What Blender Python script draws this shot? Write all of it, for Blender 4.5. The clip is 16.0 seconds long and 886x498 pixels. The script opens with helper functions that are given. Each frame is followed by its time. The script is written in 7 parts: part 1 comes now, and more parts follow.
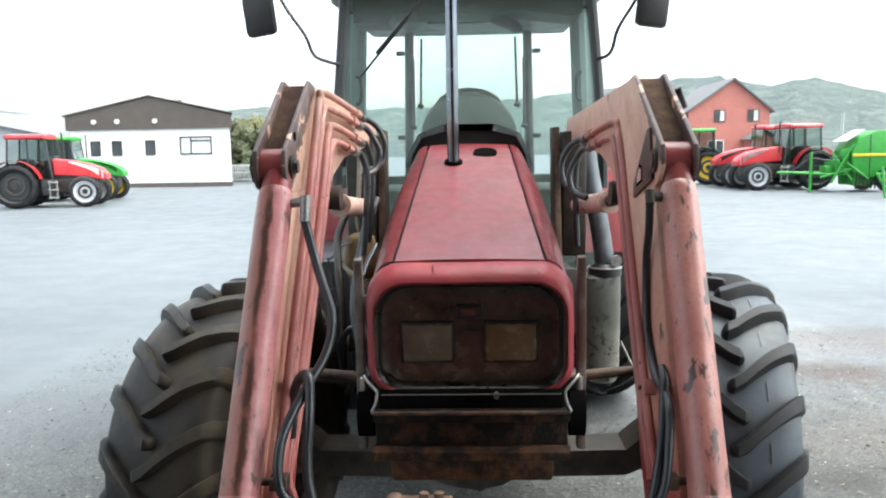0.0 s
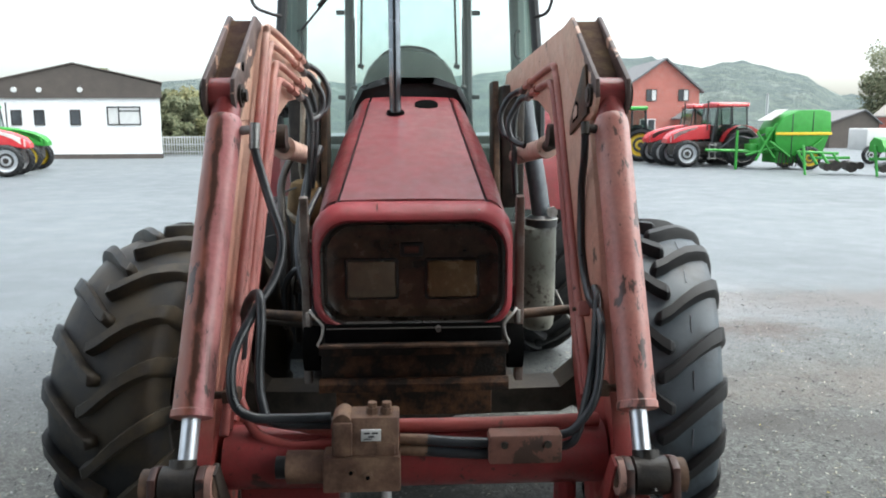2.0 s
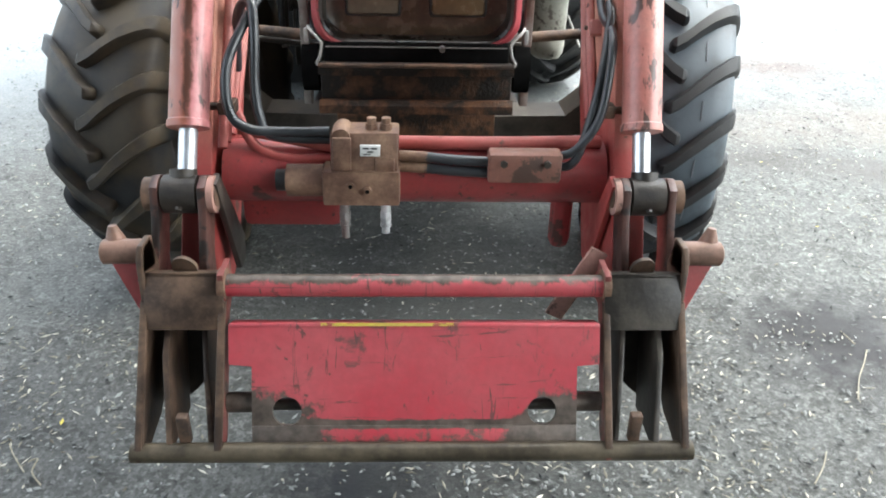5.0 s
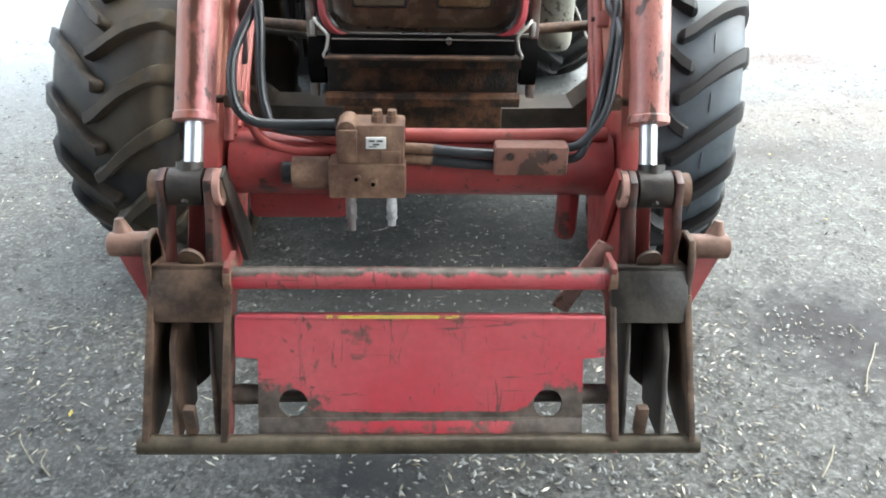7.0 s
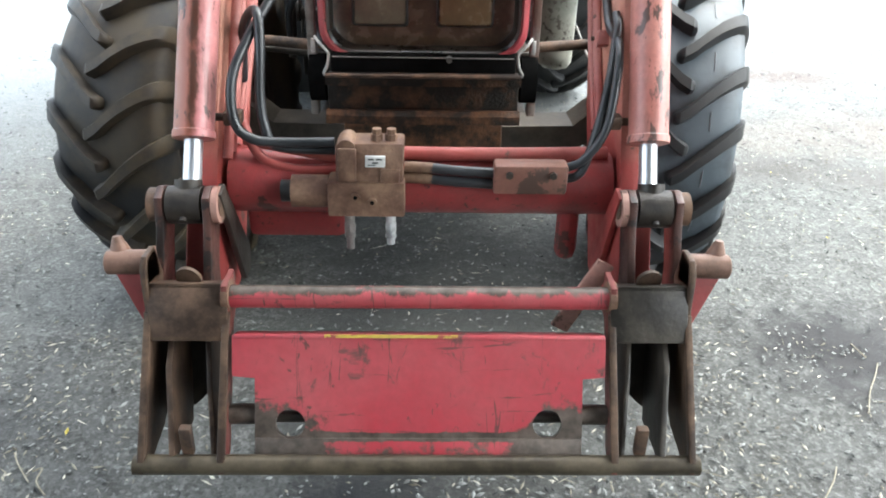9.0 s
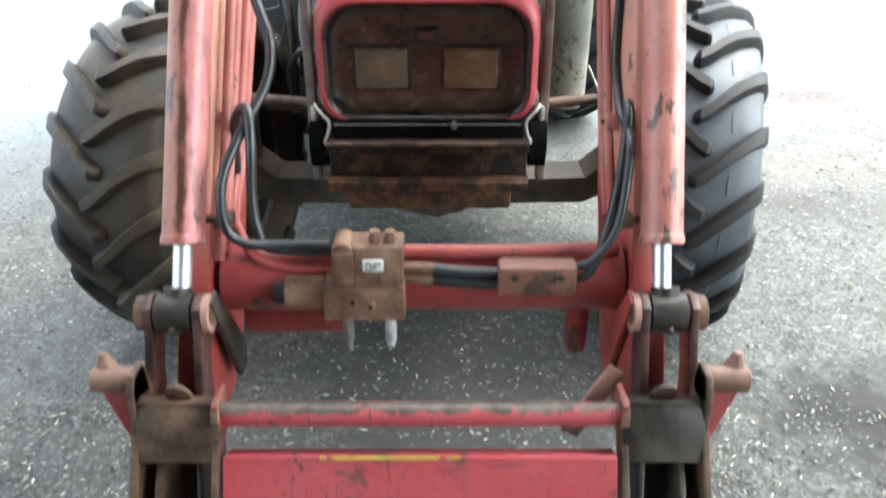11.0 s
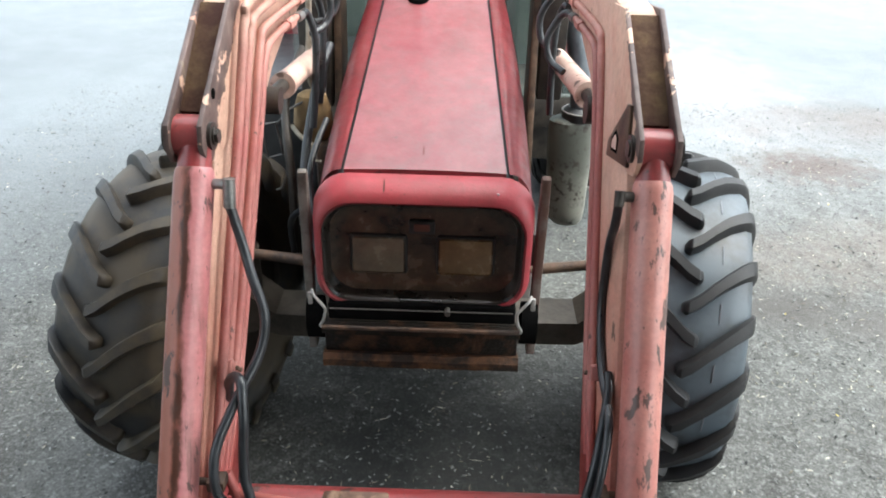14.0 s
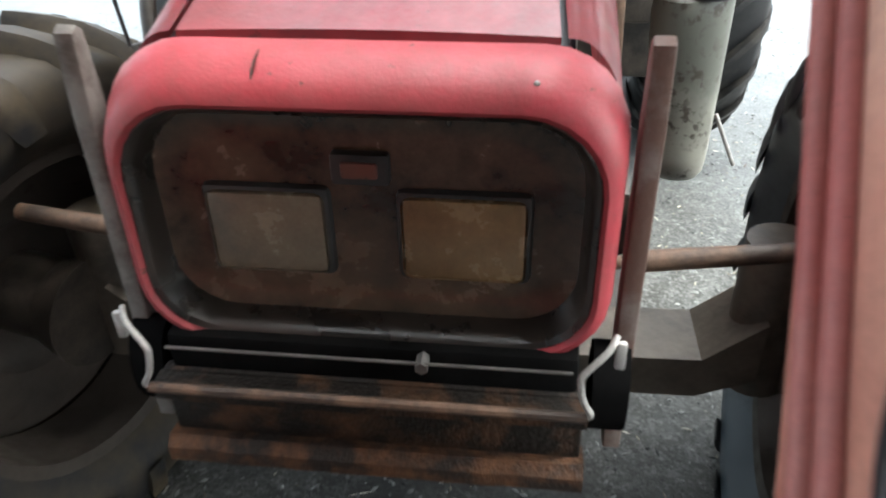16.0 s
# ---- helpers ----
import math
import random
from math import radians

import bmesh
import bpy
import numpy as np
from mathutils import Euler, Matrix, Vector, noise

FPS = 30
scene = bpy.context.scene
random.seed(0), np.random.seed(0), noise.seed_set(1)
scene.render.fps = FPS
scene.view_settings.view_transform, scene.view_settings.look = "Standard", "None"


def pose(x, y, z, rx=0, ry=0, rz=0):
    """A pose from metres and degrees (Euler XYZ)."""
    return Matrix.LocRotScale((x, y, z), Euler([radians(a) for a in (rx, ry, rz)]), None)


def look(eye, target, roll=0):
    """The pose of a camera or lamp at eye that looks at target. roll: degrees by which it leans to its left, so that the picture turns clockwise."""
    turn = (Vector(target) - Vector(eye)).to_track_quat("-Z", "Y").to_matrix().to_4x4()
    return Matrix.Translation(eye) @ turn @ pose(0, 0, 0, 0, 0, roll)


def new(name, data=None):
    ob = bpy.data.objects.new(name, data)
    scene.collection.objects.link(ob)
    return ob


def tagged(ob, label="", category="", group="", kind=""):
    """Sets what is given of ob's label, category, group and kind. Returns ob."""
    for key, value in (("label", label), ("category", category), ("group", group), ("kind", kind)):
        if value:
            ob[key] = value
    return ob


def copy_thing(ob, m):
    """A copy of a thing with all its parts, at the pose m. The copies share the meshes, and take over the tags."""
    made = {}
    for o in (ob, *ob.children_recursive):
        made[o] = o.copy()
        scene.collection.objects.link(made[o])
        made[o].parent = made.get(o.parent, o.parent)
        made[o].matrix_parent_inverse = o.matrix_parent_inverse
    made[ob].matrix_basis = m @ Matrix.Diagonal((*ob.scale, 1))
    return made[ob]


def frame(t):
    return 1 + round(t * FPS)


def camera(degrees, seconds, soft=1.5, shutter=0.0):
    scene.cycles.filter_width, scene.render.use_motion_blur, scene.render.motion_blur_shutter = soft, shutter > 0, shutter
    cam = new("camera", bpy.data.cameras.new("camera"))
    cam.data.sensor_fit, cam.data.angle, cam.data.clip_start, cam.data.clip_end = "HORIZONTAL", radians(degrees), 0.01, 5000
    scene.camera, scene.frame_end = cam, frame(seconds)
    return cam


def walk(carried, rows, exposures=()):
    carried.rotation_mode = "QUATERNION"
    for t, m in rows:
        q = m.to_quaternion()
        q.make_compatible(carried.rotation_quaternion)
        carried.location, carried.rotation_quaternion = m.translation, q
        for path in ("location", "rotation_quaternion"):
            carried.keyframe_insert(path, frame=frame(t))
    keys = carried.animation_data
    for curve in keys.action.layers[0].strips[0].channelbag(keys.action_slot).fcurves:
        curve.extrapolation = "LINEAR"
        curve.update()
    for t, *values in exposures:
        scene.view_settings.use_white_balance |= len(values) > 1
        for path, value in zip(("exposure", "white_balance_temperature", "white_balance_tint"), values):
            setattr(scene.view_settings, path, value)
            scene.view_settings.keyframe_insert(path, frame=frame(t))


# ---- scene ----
cam = camera(59.5, 16.0, soft=1.9, shutter=0.5)
PATH = [
    (0, (0.01, -1.363, 1.753), (-0.065, 0.62, 1.504), -1.0),
    (0.5, (0.0, -1.405, 1.758), (-0.016, 0.584, 1.546), -0.0),
    (1, (-0.012, -1.428, 1.722), (0.016, 0.552, 1.44), -0.3),
    (1.5, (-0.004, -1.448, 1.677), (0.066, 0.524, 1.348), -2.9),
    (2, (-0.014, -1.465, 1.637), (0.074, 0.51, 1.328), -0.2),
    (2.5, (-0.012, -1.464, 1.603), (0.062, 0.491, 1.187), 0.8),
    (3, (-0.015, -1.461, 1.596), (0.046, 0.449, 1.006), 1.2),
    (3.5, (-0.006, -1.454, 1.593), (0.059, 0.406, 0.862), 1.6),
    (4, (-0.005, -1.443, 1.581), (0.074, 0.361, 0.72), 1.6),
    (6.5, (0.006, -1.434, 1.581), (0.058, 0.316, 0.614), 0.7),
    (7, (0.004, -1.435, 1.58), (0.054, 0.319, 0.619), 1.0),
    (7.5, (0.004, -1.43, 1.581), (0.053, 0.332, 0.638), 1.3),
    (8, (0.006, -1.429, 1.581), (0.051, 0.336, 0.641), 1.1),
    (10.5, (0.024, -1.361, 1.611), (0.073, 0.423, 0.709), 1.3),
    (11, (0.043, -1.235, 1.755), (0.046, 0.533, 0.819), -0.0),
    (11.5, (0.044, -1.124, 2.09), (0.076, 0.641, 1.15), -1.0),
    (12, (0.072, -0.992, 2.347), (0.122, 0.809, 1.475), 0.1),
    (12.5, (0.091, -0.975, 2.402), (0.159, 0.813, 1.509), 1.2),
    (13, (0.084, -0.986, 2.387), (0.121, 0.777, 1.444), 0.7),
    (13.5, (0.074, -0.971, 2.383), (0.063, 0.776, 1.41), 0.8),
    (14, (0.079, -0.967, 2.371), (0.065, 0.765, 1.371), 1.6),
    (14.5, (0.089, -0.885, 2.323), (0.056, 0.837, 1.306), 0.8),
    (15, (0.182, -0.422, 2.137), (0.066, 1.235, 1.023), -0.3),
    (15.5, (0.262, -0.04, 1.898), (0.03, 1.602, 0.78), -1.0),
    (16, (0.221, 0.244, 1.691), (0.003, 1.913, 0.61), -1.2),
]
EXPOSURES = [(0.0, 2.04), (0.5, 1.80), (1.0, 1.66), (2.0, 1.69), (2.5, 1.79), (3.0, 2.14), (3.5, 2.31), (4.0, 2.70), (6.5, 2.95), (8.0, 2.95), (10.5, 2.95), (11.5, 3.09), (12.5, 2.36), (14.0, 2.33), (14.5, 2.28), (15.0, 2.18), (16.0, 2.73)]
STEER, ROOF_EDGE = -8.5, 0.7
walk(cam, [(t, look(eye, target, roll)) for t, eye, target, roll in PATH], EXPOSURES)

# ---------------------------------------------------------------- light
world = bpy.data.worlds.new("overcast_sky")
scene.world = world
world.use_nodes = True
wn, wl = world.node_tree.nodes, world.node_tree.links
sky = wn.new("ShaderNodeTexSky")
sky.sky_type, sky.sun_disc = "NISHITA", False
sky.sun_elevation, sky.sun_rotation, sky.dust_density, sky.air_density = radians(62), radians(97), 4.0, 1.0
pale = wn.new("ShaderNodeHueSaturation")
pale.inputs["Saturation"].default_value = 0.4
wl.new(sky.outputs["Color"], pale.inputs["Color"])
tint = wn.new("ShaderNodeMix")
tint.data_type, tint.blend_type = "RGBA", "MULTIPLY"
tint.inputs[0].default_value, tint.inputs[7].default_value = 1.0, (0.955, 1.0, 0.985, 1)
wl.new(pale.outputs["Color"], tint.inputs[6])
wl.new(tint.outputs[2], wn["Background"].inputs["Color"])
wn["Background"].inputs["Strength"].default_value = 0.15
sun = new("sun", bpy.data.lights.new("sun", "SUN"))
sun.data.energy, sun.data.angle, sun.data.color = 1.15, radians(95), (0.96, 1.0, 0.985)
sun.matrix_world = look((math.sin(radians(97)) * 45, math.cos(radians(97)) * 45, 85), (0, 0, 0))


# ---------------------------------------------------------------- materials
class Nodes:
    """Short cuts for building one node material."""

    def __init__(self, name):
        self.mat = bpy.data.materials.new(name)
        self.mat.use_nodes = True
        self.n, self.l = self.mat.node_tree.nodes, self.mat.node_tree.links
        self.bsdf = self.n["Principled BSDF"]
        self.at = self.n.new("ShaderNodeTexCoord").outputs["Object"]

    def noise(self, scale, detail=4.0, rough=0.6, stretch=None, distort=0.0):
        t = self.n.new("ShaderNodeTexNoise")
        t.inputs["Scale"].default_value, t.inputs["Detail"].default_value = scale, detail
        t.inputs["Roughness"].default_value, t.inputs["Distortion"].default_value = rough, distort
        src = self.at
        if stretch:
            m = self.n.new("ShaderNodeMapping")
            m.inputs["Scale"].default_value = stretch
            self.l.new(src, m.inputs["Vector"])
            src = m.outputs["Vector"]
        self.l.new(src, t.inputs["Vector"])
        return t.outputs["Fac"]

    def ramp(self, fac, lo, hi, a=0.0, b=1.0):
        m = self.n.new("ShaderNodeMapRange")
        for k, v in zip(("From Min", "From Max", "To Min", "To Max"), (lo, hi, a, b)):
            m.inputs[k].default_value = v
        self.l.new(fac, m.inputs["Value"])
        return m.outputs["Result"]

    def math(self, op, a, b):
        m = self.n.new("ShaderNodeMath")
        m.operation, m.use_clamp = op, True
        for i, v in enumerate((a, b)):
            if isinstance(v, (int, float)):
                m.inputs[i].default_value = v
            else:
                self.l.new(v, m.inputs[i])
        return m.outputs[0]

    def mix(self, fac, a, b):
        m = self.n.new("ShaderNodeMix")
        m.data_type = "RGBA"
        if isinstance(fac, (int, float)):
            m.inputs["Factor"].default_value = fac
        else:
            self.l.new(fac, m.inputs["Factor"])
        for k, v in (("A", a), ("B", b)):
            socket = [s for s in m.inputs if s.name == k and s.type == "RGBA"][0]
            if isinstance(v, tuple):
                socket.default_value = (*v, 1)
            else:
                self.l.new(v, socket)
        return [s for s in m.outputs if s.type == "RGBA"][0]

    def bump(self, height, strength=0.3, distance=0.01):
        b = self.n.new("ShaderNodeBump")
        b.inputs["Strength"].default_value, b.inputs["Distance"].default_value = strength, distance
        self.l.new(height, b.inputs["Height"])
        self.l.new(b.outputs["Normal"], self.bsdf.inputs["Normal"])

    def put(self, socket, v):
        if isinstance(v, tuple):
            self.bsdf.inputs[socket].default_value = (*v, 1)
        elif isinstance(v, (int, float)):
            self.bsdf.inputs[socket].default_value = v
        else:
            self.l.new(v, self.bsdf.inputs[socket])


def painted(name, colour, faded, worn, amount=0.5, rough=0.45, grime=(0.06, 0.045, 0.035), dirt=0.35, chips=14.0, stretch=None, coat=0.0, streaks=0.0, fine=0.5, bleach=None, bleach_from=1.30, edge=None):
    """Weathered paint: fading in broad patches, dirt film, streaks and chipped spots down to rust."""
    m = Nodes(name)
    fade = m.ramp(m.noise(4.0, 6, 0.65), 0.36, 0.66)
    grain = m.ramp(m.noise(90.0, 3, 0.6), 0.3, 0.7)
    c = m.mix(fade, colour, faded)
    if bleach:
        sep = m.n.new("ShaderNodeSeparateXYZ")
        m.l.new(m.at, sep.inputs[0])
        upper = m.ramp(m.math("ADD", m.ramp(sep.outputs["Z"], bleach_from, bleach_from + 0.5, 0.0, 0.6), m.math("MULTIPLY", m.noise(5, 6), 0.5)), 0.35, 0.75)
        c = m.mix(upper, c, bleach)
        fresh = m.ramp(m.math("ADD", m.ramp(sep.outputs["Z"], 1.15, 0.85, 0.0, 0.7), m.math("MULTIPLY", m.noise(6, 6), 0.4)), 0.35, 0.75)
        c = m.mix(fresh, c, (0.32, 0.045, 0.040))
    c = m.mix(m.math("MULTIPLY", grain, 0.2), c, grime)
    film = m.math("MULTIPLY", m.ramp(m.noise(7.0, 8, 0.7, distort=0.6), 0.42, 0.75), dirt)
    c = m.mix(film, c, grime)
    if streaks:
        run = m.math("MULTIPLY", m.ramp(m.noise(1.0, 6, 0.6, (26.0, 5.0, 2.2), 0.4), 0.52, 0.66), m.ramp(m.noise(5.0, 4), 0.42, 0.60))
        c = m.mix(m.math("MULTIPLY", run, streaks), c, worn)
    if edge:
        sep = m.n.new("ShaderNodeSeparateXYZ")
        m.l.new(m.at, sep.inputs[0])
        across = m.math("SUBTRACT", m.math("ADD", sep.outputs["X"], 0.8), m.math("MULTIPLY", sep.outputs["Z"], edge[2]))
        border = m.math("ADD", m.ramp(across, 0.8 + edge[0], 0.8 + edge[1], 0.6, 0.0), m.math("MULTIPLY", m.noise(1.0, 7, 0.65, (14.0, 14.0, 5.0)), 0.5))
        c = m.mix(m.ramp(border, 0.46, 0.60, 0.0, 0.85), c, edge[3])
        scab = m.math("MULTIPLY", m.ramp(border, 0.42, 0.50), m.ramp(border, 0.70, 0.60))
        c = m.mix(m.math("MULTIPLY", scab, m.ramp(m.noise(1.0, 6, 0.6, (9.0, 9.0, 3.0)), 0.40, 0.52, 0.1, 0.95)), c, edge[4])
    chip = m.ramp(m.noise(chips, 9, 0.62, stretch), 0.72 - 0.16 * amount, 0.75 - 0.16 * amount)
    speck = m.ramp(m.noise(chips * 4.5, 5, 0.6, stretch), 0.74 - 0.12 * fine, 0.77 - 0.12 * fine)
    chip = m.math("MAXIMUM", chip, m.math("MULTIPLY", speck, 0.85))
    c = m.mix(m.math("MULTIPLY", chip, 0.92), c, worn)
    m.put("Base Color", c)
    m.put("Roughness", m.ramp(m.noise(20.0, 5), 0.3, 0.8, rough - 0.08, rough + 0.25))
    m.put("Coat Weight", coat)
    m.put("Coat Roughness", 0.27)
    m.put("Specular IOR Level", 0.4)
    m.bump(m.math("SUBTRACT", grain, m.math("MULTIPLY", chip, 0.8)), 0.16, 0.002)
    return m.mat


def peeling(name, edge, span):
    """Pale pink paint flaked off to brown steel along the front of the loader knee, with a ragged border."""
    m = Nodes(name)
    sep = m.n.new("ShaderNodeSeparateXYZ")
    m.l.new(m.at, sep.inputs[0])
    low = m.n.new("ShaderNodeMath")
    low.operation, low.inputs[1].default_value = "MULTIPLY", 0.8
    m.l.new(sep.outputs["Z"], low.inputs[0])
    less = m.n.new("ShaderNodeMath")
    less.operation = "SUBTRACT"
    forward = m.n.new("ShaderNodeMath")
    forward.operation, forward.inputs[1].default_value = "MULTIPLY", 0.6
    m.l.new(sep.outputs["Y"], forward.inputs[0])
    m.l.new(forward.outputs[0], less.inputs[0])
    m.l.new(low.outputs[0], less.inputs[1])
    back = m.ramp(less.outputs[0], edge - span, edge + span)
    paint = m.ramp(m.math("ADD", m.math("MULTIPLY", back, 0.5), m.math("MULTIPLY", m.noise(16, 8, 0.65, distort=0.8), 0.5)), 0.49, 0.51)
    pink = m.mix(m.ramp(m.noise(6, 5), 0.35, 0.7), (0.52, 0.29, 0.21), (0.66, 0.46, 0.34))
    pink = m.mix(m.math("MULTIPLY", m.ramp(m.noise(50, 5), 0.45, 0.75), 0.4), pink, (0.22, 0.12, 0.09))
    bare = m.mix(m.ramp(m.noise(12, 7), 0.38, 0.66), (0.060, 0.036, 0.031), (0.150, 0.098, 0.086))
    flake = m.ramp(m.noise(15, 4, 0.55), 0.625, 0.635)
    paint = m.math("MAXIMUM", paint, flake)
    bare = m.mix(m.ramp(m.noise(24, 6), 0.60, 0.68, 0, 0.45), bare, (0.22, 0.17, 0.11))
    m.put("Base Color", m.mix(paint, bare, pink))
    m.put("Roughness", 0.55)
    m.bump(m.math("ADD", m.math("MULTIPLY", paint, 0.6), m.math("MULTIPLY", m.noise(60, 4), 0.3)), 0.3, 0.003)
    return m.mat


def plain(name, a, b, rough=0.5, metal=0.0, scale=12.0, bump=0.15, detail=6, spread=(0.35, 0.7), distance=0.003, gloss=0.5):
    m = Nodes(name)
    n1 = m.noise(scale, detail, 0.65)
    n2 = m.noise(scale * 9, 4, 0.6)
    c = m.mix(m.ramp(n1, *spread), a, b)
    c = m.mix(m.math("MULTIPLY", m.ramp(n2, 0.3, 0.75), 0.25), c, tuple(0.5 * v for v in a))
    m.put("Base Color", c)
    m.put("Roughness", m.ramp(n1, 0.3, 0.7, max(rough - 0.1, 0.03), min(rough + 0.12, 1)))
    m.put("Metallic", metal)
    m.put("Specular IOR Level", gloss)
    m.bump(n2, bump, distance)
    return m.mat


BONNET = painted("faded_red_bonnet_paint", (0.175, 0.015, 0.023), (0.225, 0.040, 0.047), (0.08, 0.026, 0.024), 0.3, 0.46, grime=(0.075, 0.034, 0.031), dirt=0.6, chips=11, coat=0.7, fine=0.5)
# Bonnet red again, brightened to put the light missing on the flanks into the colour.
LITFLANK = painted("lit_scuffed_flank_paint", (0.29, 0.022, 0.034), (0.34, 0.055, 0.060), (0.09, 0.03, 0.025), 0.4, 0.44, grime=(0.075, 0.034, 0.031), dirt=0.45, chips=13, coat=0.6, fine=0.5)
NOSE = painted("red_nose_paint", (0.33, 0.026, 0.040), (0.36, 0.055, 0.064), (0.10, 0.03, 0.025), 0.3, 0.48, dirt=0.5, chips=16, coat=0.06)
ARM = painted("sun_bleached_loader_paint", (0.51, 0.205, 0.155), (0.61, 0.315, 0.235), (0.085, 0.055, 0.042), 0.5, 0.5, dirt=0.3, chips=8, streaks=0.12, bleach=(0.62, 0.39, 0.295), bleach_from=1.18)
PIPE = painted("pink_pipe_paint", (0.36, 0.105, 0.095), (0.44, 0.18, 0.155), (0.10, 0.05, 0.04), 0.5, 0.45, dirt=0.35, chips=18, bleach=(0.56, 0.33, 0.25), bleach_from=1.62)
TUBE = painted("pink_worn_cylinder_paint", (0.42, 0.135, 0.14), (0.52, 0.225, 0.215), (0.06, 0.035, 0.03), 0.8, 0.36, dirt=0.3, chips=10, stretch=(1.8, 1.2, 0.45), streaks=0.75, fine=0.8, coat=0.25, edge=(-0.560, -0.502, 0.028, (0.30, 0.088, 0.048), (0.055, 0.022, 0.013)))
TUBEPEACH = painted("peach_worn_cylinder_paint", (0.47, 0.16, 0.132), (0.57, 0.26, 0.215), (0.065, 0.04, 0.034), 0.9, 0.36, dirt=0.22, chips=12, stretch=(2.6, 1.5, 0.5), streaks=0.8, fine=0.85, coat=0.35)
PEEL = peeling("brown_knee_steel", -0.86, 0.10)
PEEL_FRONT = peeling("half_peeled_knee_paint", -0.965, 0.06)
PEEL_EDGE = peeling("edge_peeled_knee_paint", -1.03, 0.025)
BEAM = painted("dark_red_beam_paint", (0.25, 0.022, 0.026), (0.32, 0.052, 0.05), (0.06, 0.028, 0.022), 0.7, 0.38, dirt=0.3, chips=12, fine=0.8, coat=0.5)
EDGERED = painted("worn_red_edge_paint", (0.19, 0.02, 0.024), (0.13, 0.05, 0.036), (0.05, 0.034, 0.026), 1.1, 0.5, dirt=0.5, chips=12, fine=0.9)
CREAM = painted("peeling_cream_pink_paint", (0.58, 0.36, 0.29), (0.66, 0.48, 0.40), (0.10, 0.055, 0.04), 0.7, 0.5, dirt=0.35, chips=9, fine=0.6)
ROSY = painted("grubby_pink_disc_paint", (0.36, 0.19, 0.155), (0.44, 0.27, 0.22), (0.10, 0.06, 0.045), 1.0, 0.5, dirt=0.5, chips=20, fine=0.8)
LINK = painted("greasy_brown_link_paint", (0.075, 0.030, 0.024), (0.13, 0.058, 0.044), (0.012, 0.010, 0.009), 1.2, 0.4, grime=(0.02, 0.016, 0.014), dirt=0.8, chips=9, streaks=0.9, fine=0.8)
CLAMPPINK = painted("rusted_pink_clamp_paint", (0.17, 0.07, 0.048), (0.27, 0.115, 0.085), (0.055, 0.034, 0.026), 1.1, 0.5, dirt=0.5, chips=11, fine=0.8)


def worn_hitch(name, z_edge, z_bare, amount, ends=0.0, fold=None):
    """Red paint with scratches, worn to bare steel towards one edge, at the lower corners and along a fold."""
    m = Nodes(name)
    c = m.mix(m.ramp(m.noise(3.0, 5), 0.35, 0.7), (0.36, 0.030, 0.044), (0.40, 0.085, 0.092))
    c = m.mix(m.math("MULTIPLY", m.ramp(m.noise(60, 3), 0.35, 0.75), 0.25), c, (0.12, 0.04, 0.04))
    for st, lo, k, patch in (((2.6, 2.2, 38.0), 0.635, 0.75, 4.5), ((34.0, 3.0, 2.4), 0.635, 0.75, 5.5), ((14.0, 4.0, 9.0), 0.645, 0.8, 6.5), ((52.0, 3.0, 7.0), 0.65, 0.8, 5.0)):
        here = m.ramp(m.noise(patch, 3, 0.5), 0.45, 0.53)
        c = m.mix(m.math("MULTIPLY", m.ramp(m.noise(1.6, 6, 0.6, st, 1.1), lo - 0.010, lo + 0.016, 0.0, k), here), c, (0.06, 0.038, 0.034))
    c = m.mix(m.ramp(m.noise(11, 9, 0.72, (1.2, 1.0, 0.8), 0.6), 0.585, 0.64, 0.0, 0.8), c, (0.085, 0.05, 0.044))
    sep = m.n.new("ShaderNodeSeparateXYZ")
    m.l.new(m.at, sep.inputs[0])
    near = m.ramp(sep.outputs["Z"], z_edge, z_bare, 0.0, amount)
    if ends:
        wide = m.n.new("ShaderNodeMath")
        wide.operation = "ABSOLUTE"
        m.l.new(sep.outputs["X"], wide.inputs[0])
        near = m.math("ADD", near, m.math("MULTIPLY", m.ramp(wide.outputs[0], 0.17, 0.285), m.ramp(sep.outputs["Z"], z_edge + 0.06, z_bare + 0.035, 0.0, ends)))
    if fold:
        off = m.n.new("ShaderNodeMath")
        off.operation, off.inputs[1].default_value = "SUBTRACT", fold
        m.l.new(sep.outputs["Z"], off.inputs[0])
        gap = m.n.new("ShaderNodeMath")
        gap.operation = "ABSOLUTE"
        m.l.new(off.outputs[0], gap.inputs[0])
        near = m.math("ADD", near, m.ramp(gap.outputs[0], 0.010, 0.002, 0.0, 0.30))
    worn = m.ramp(m.math("ADD", m.math("ADD", m.math("MULTIPLY", m.noise(11, 4, 0.6), 0.4), m.math("MULTIPLY", m.noise(46, 6, 0.7), 0.5)), near), 0.60, 0.68)
    c = m.mix(worn, c, m.mix(m.ramp(m.noise(30, 5), 0.35, 0.7), (0.045, 0.034, 0.027), (0.125, 0.098, 0.08)))
    m.put("Base Color", c)
    m.put("Metallic", m.math("MULTIPLY", worn, 0.2))
    m.put("Roughness", m.ramp(m.noise(25, 4), 0.3, 0.7, 0.38, 0.58))
    m.bump(m.noise(80, 4), 0.15, 0.002)
    return m.mat


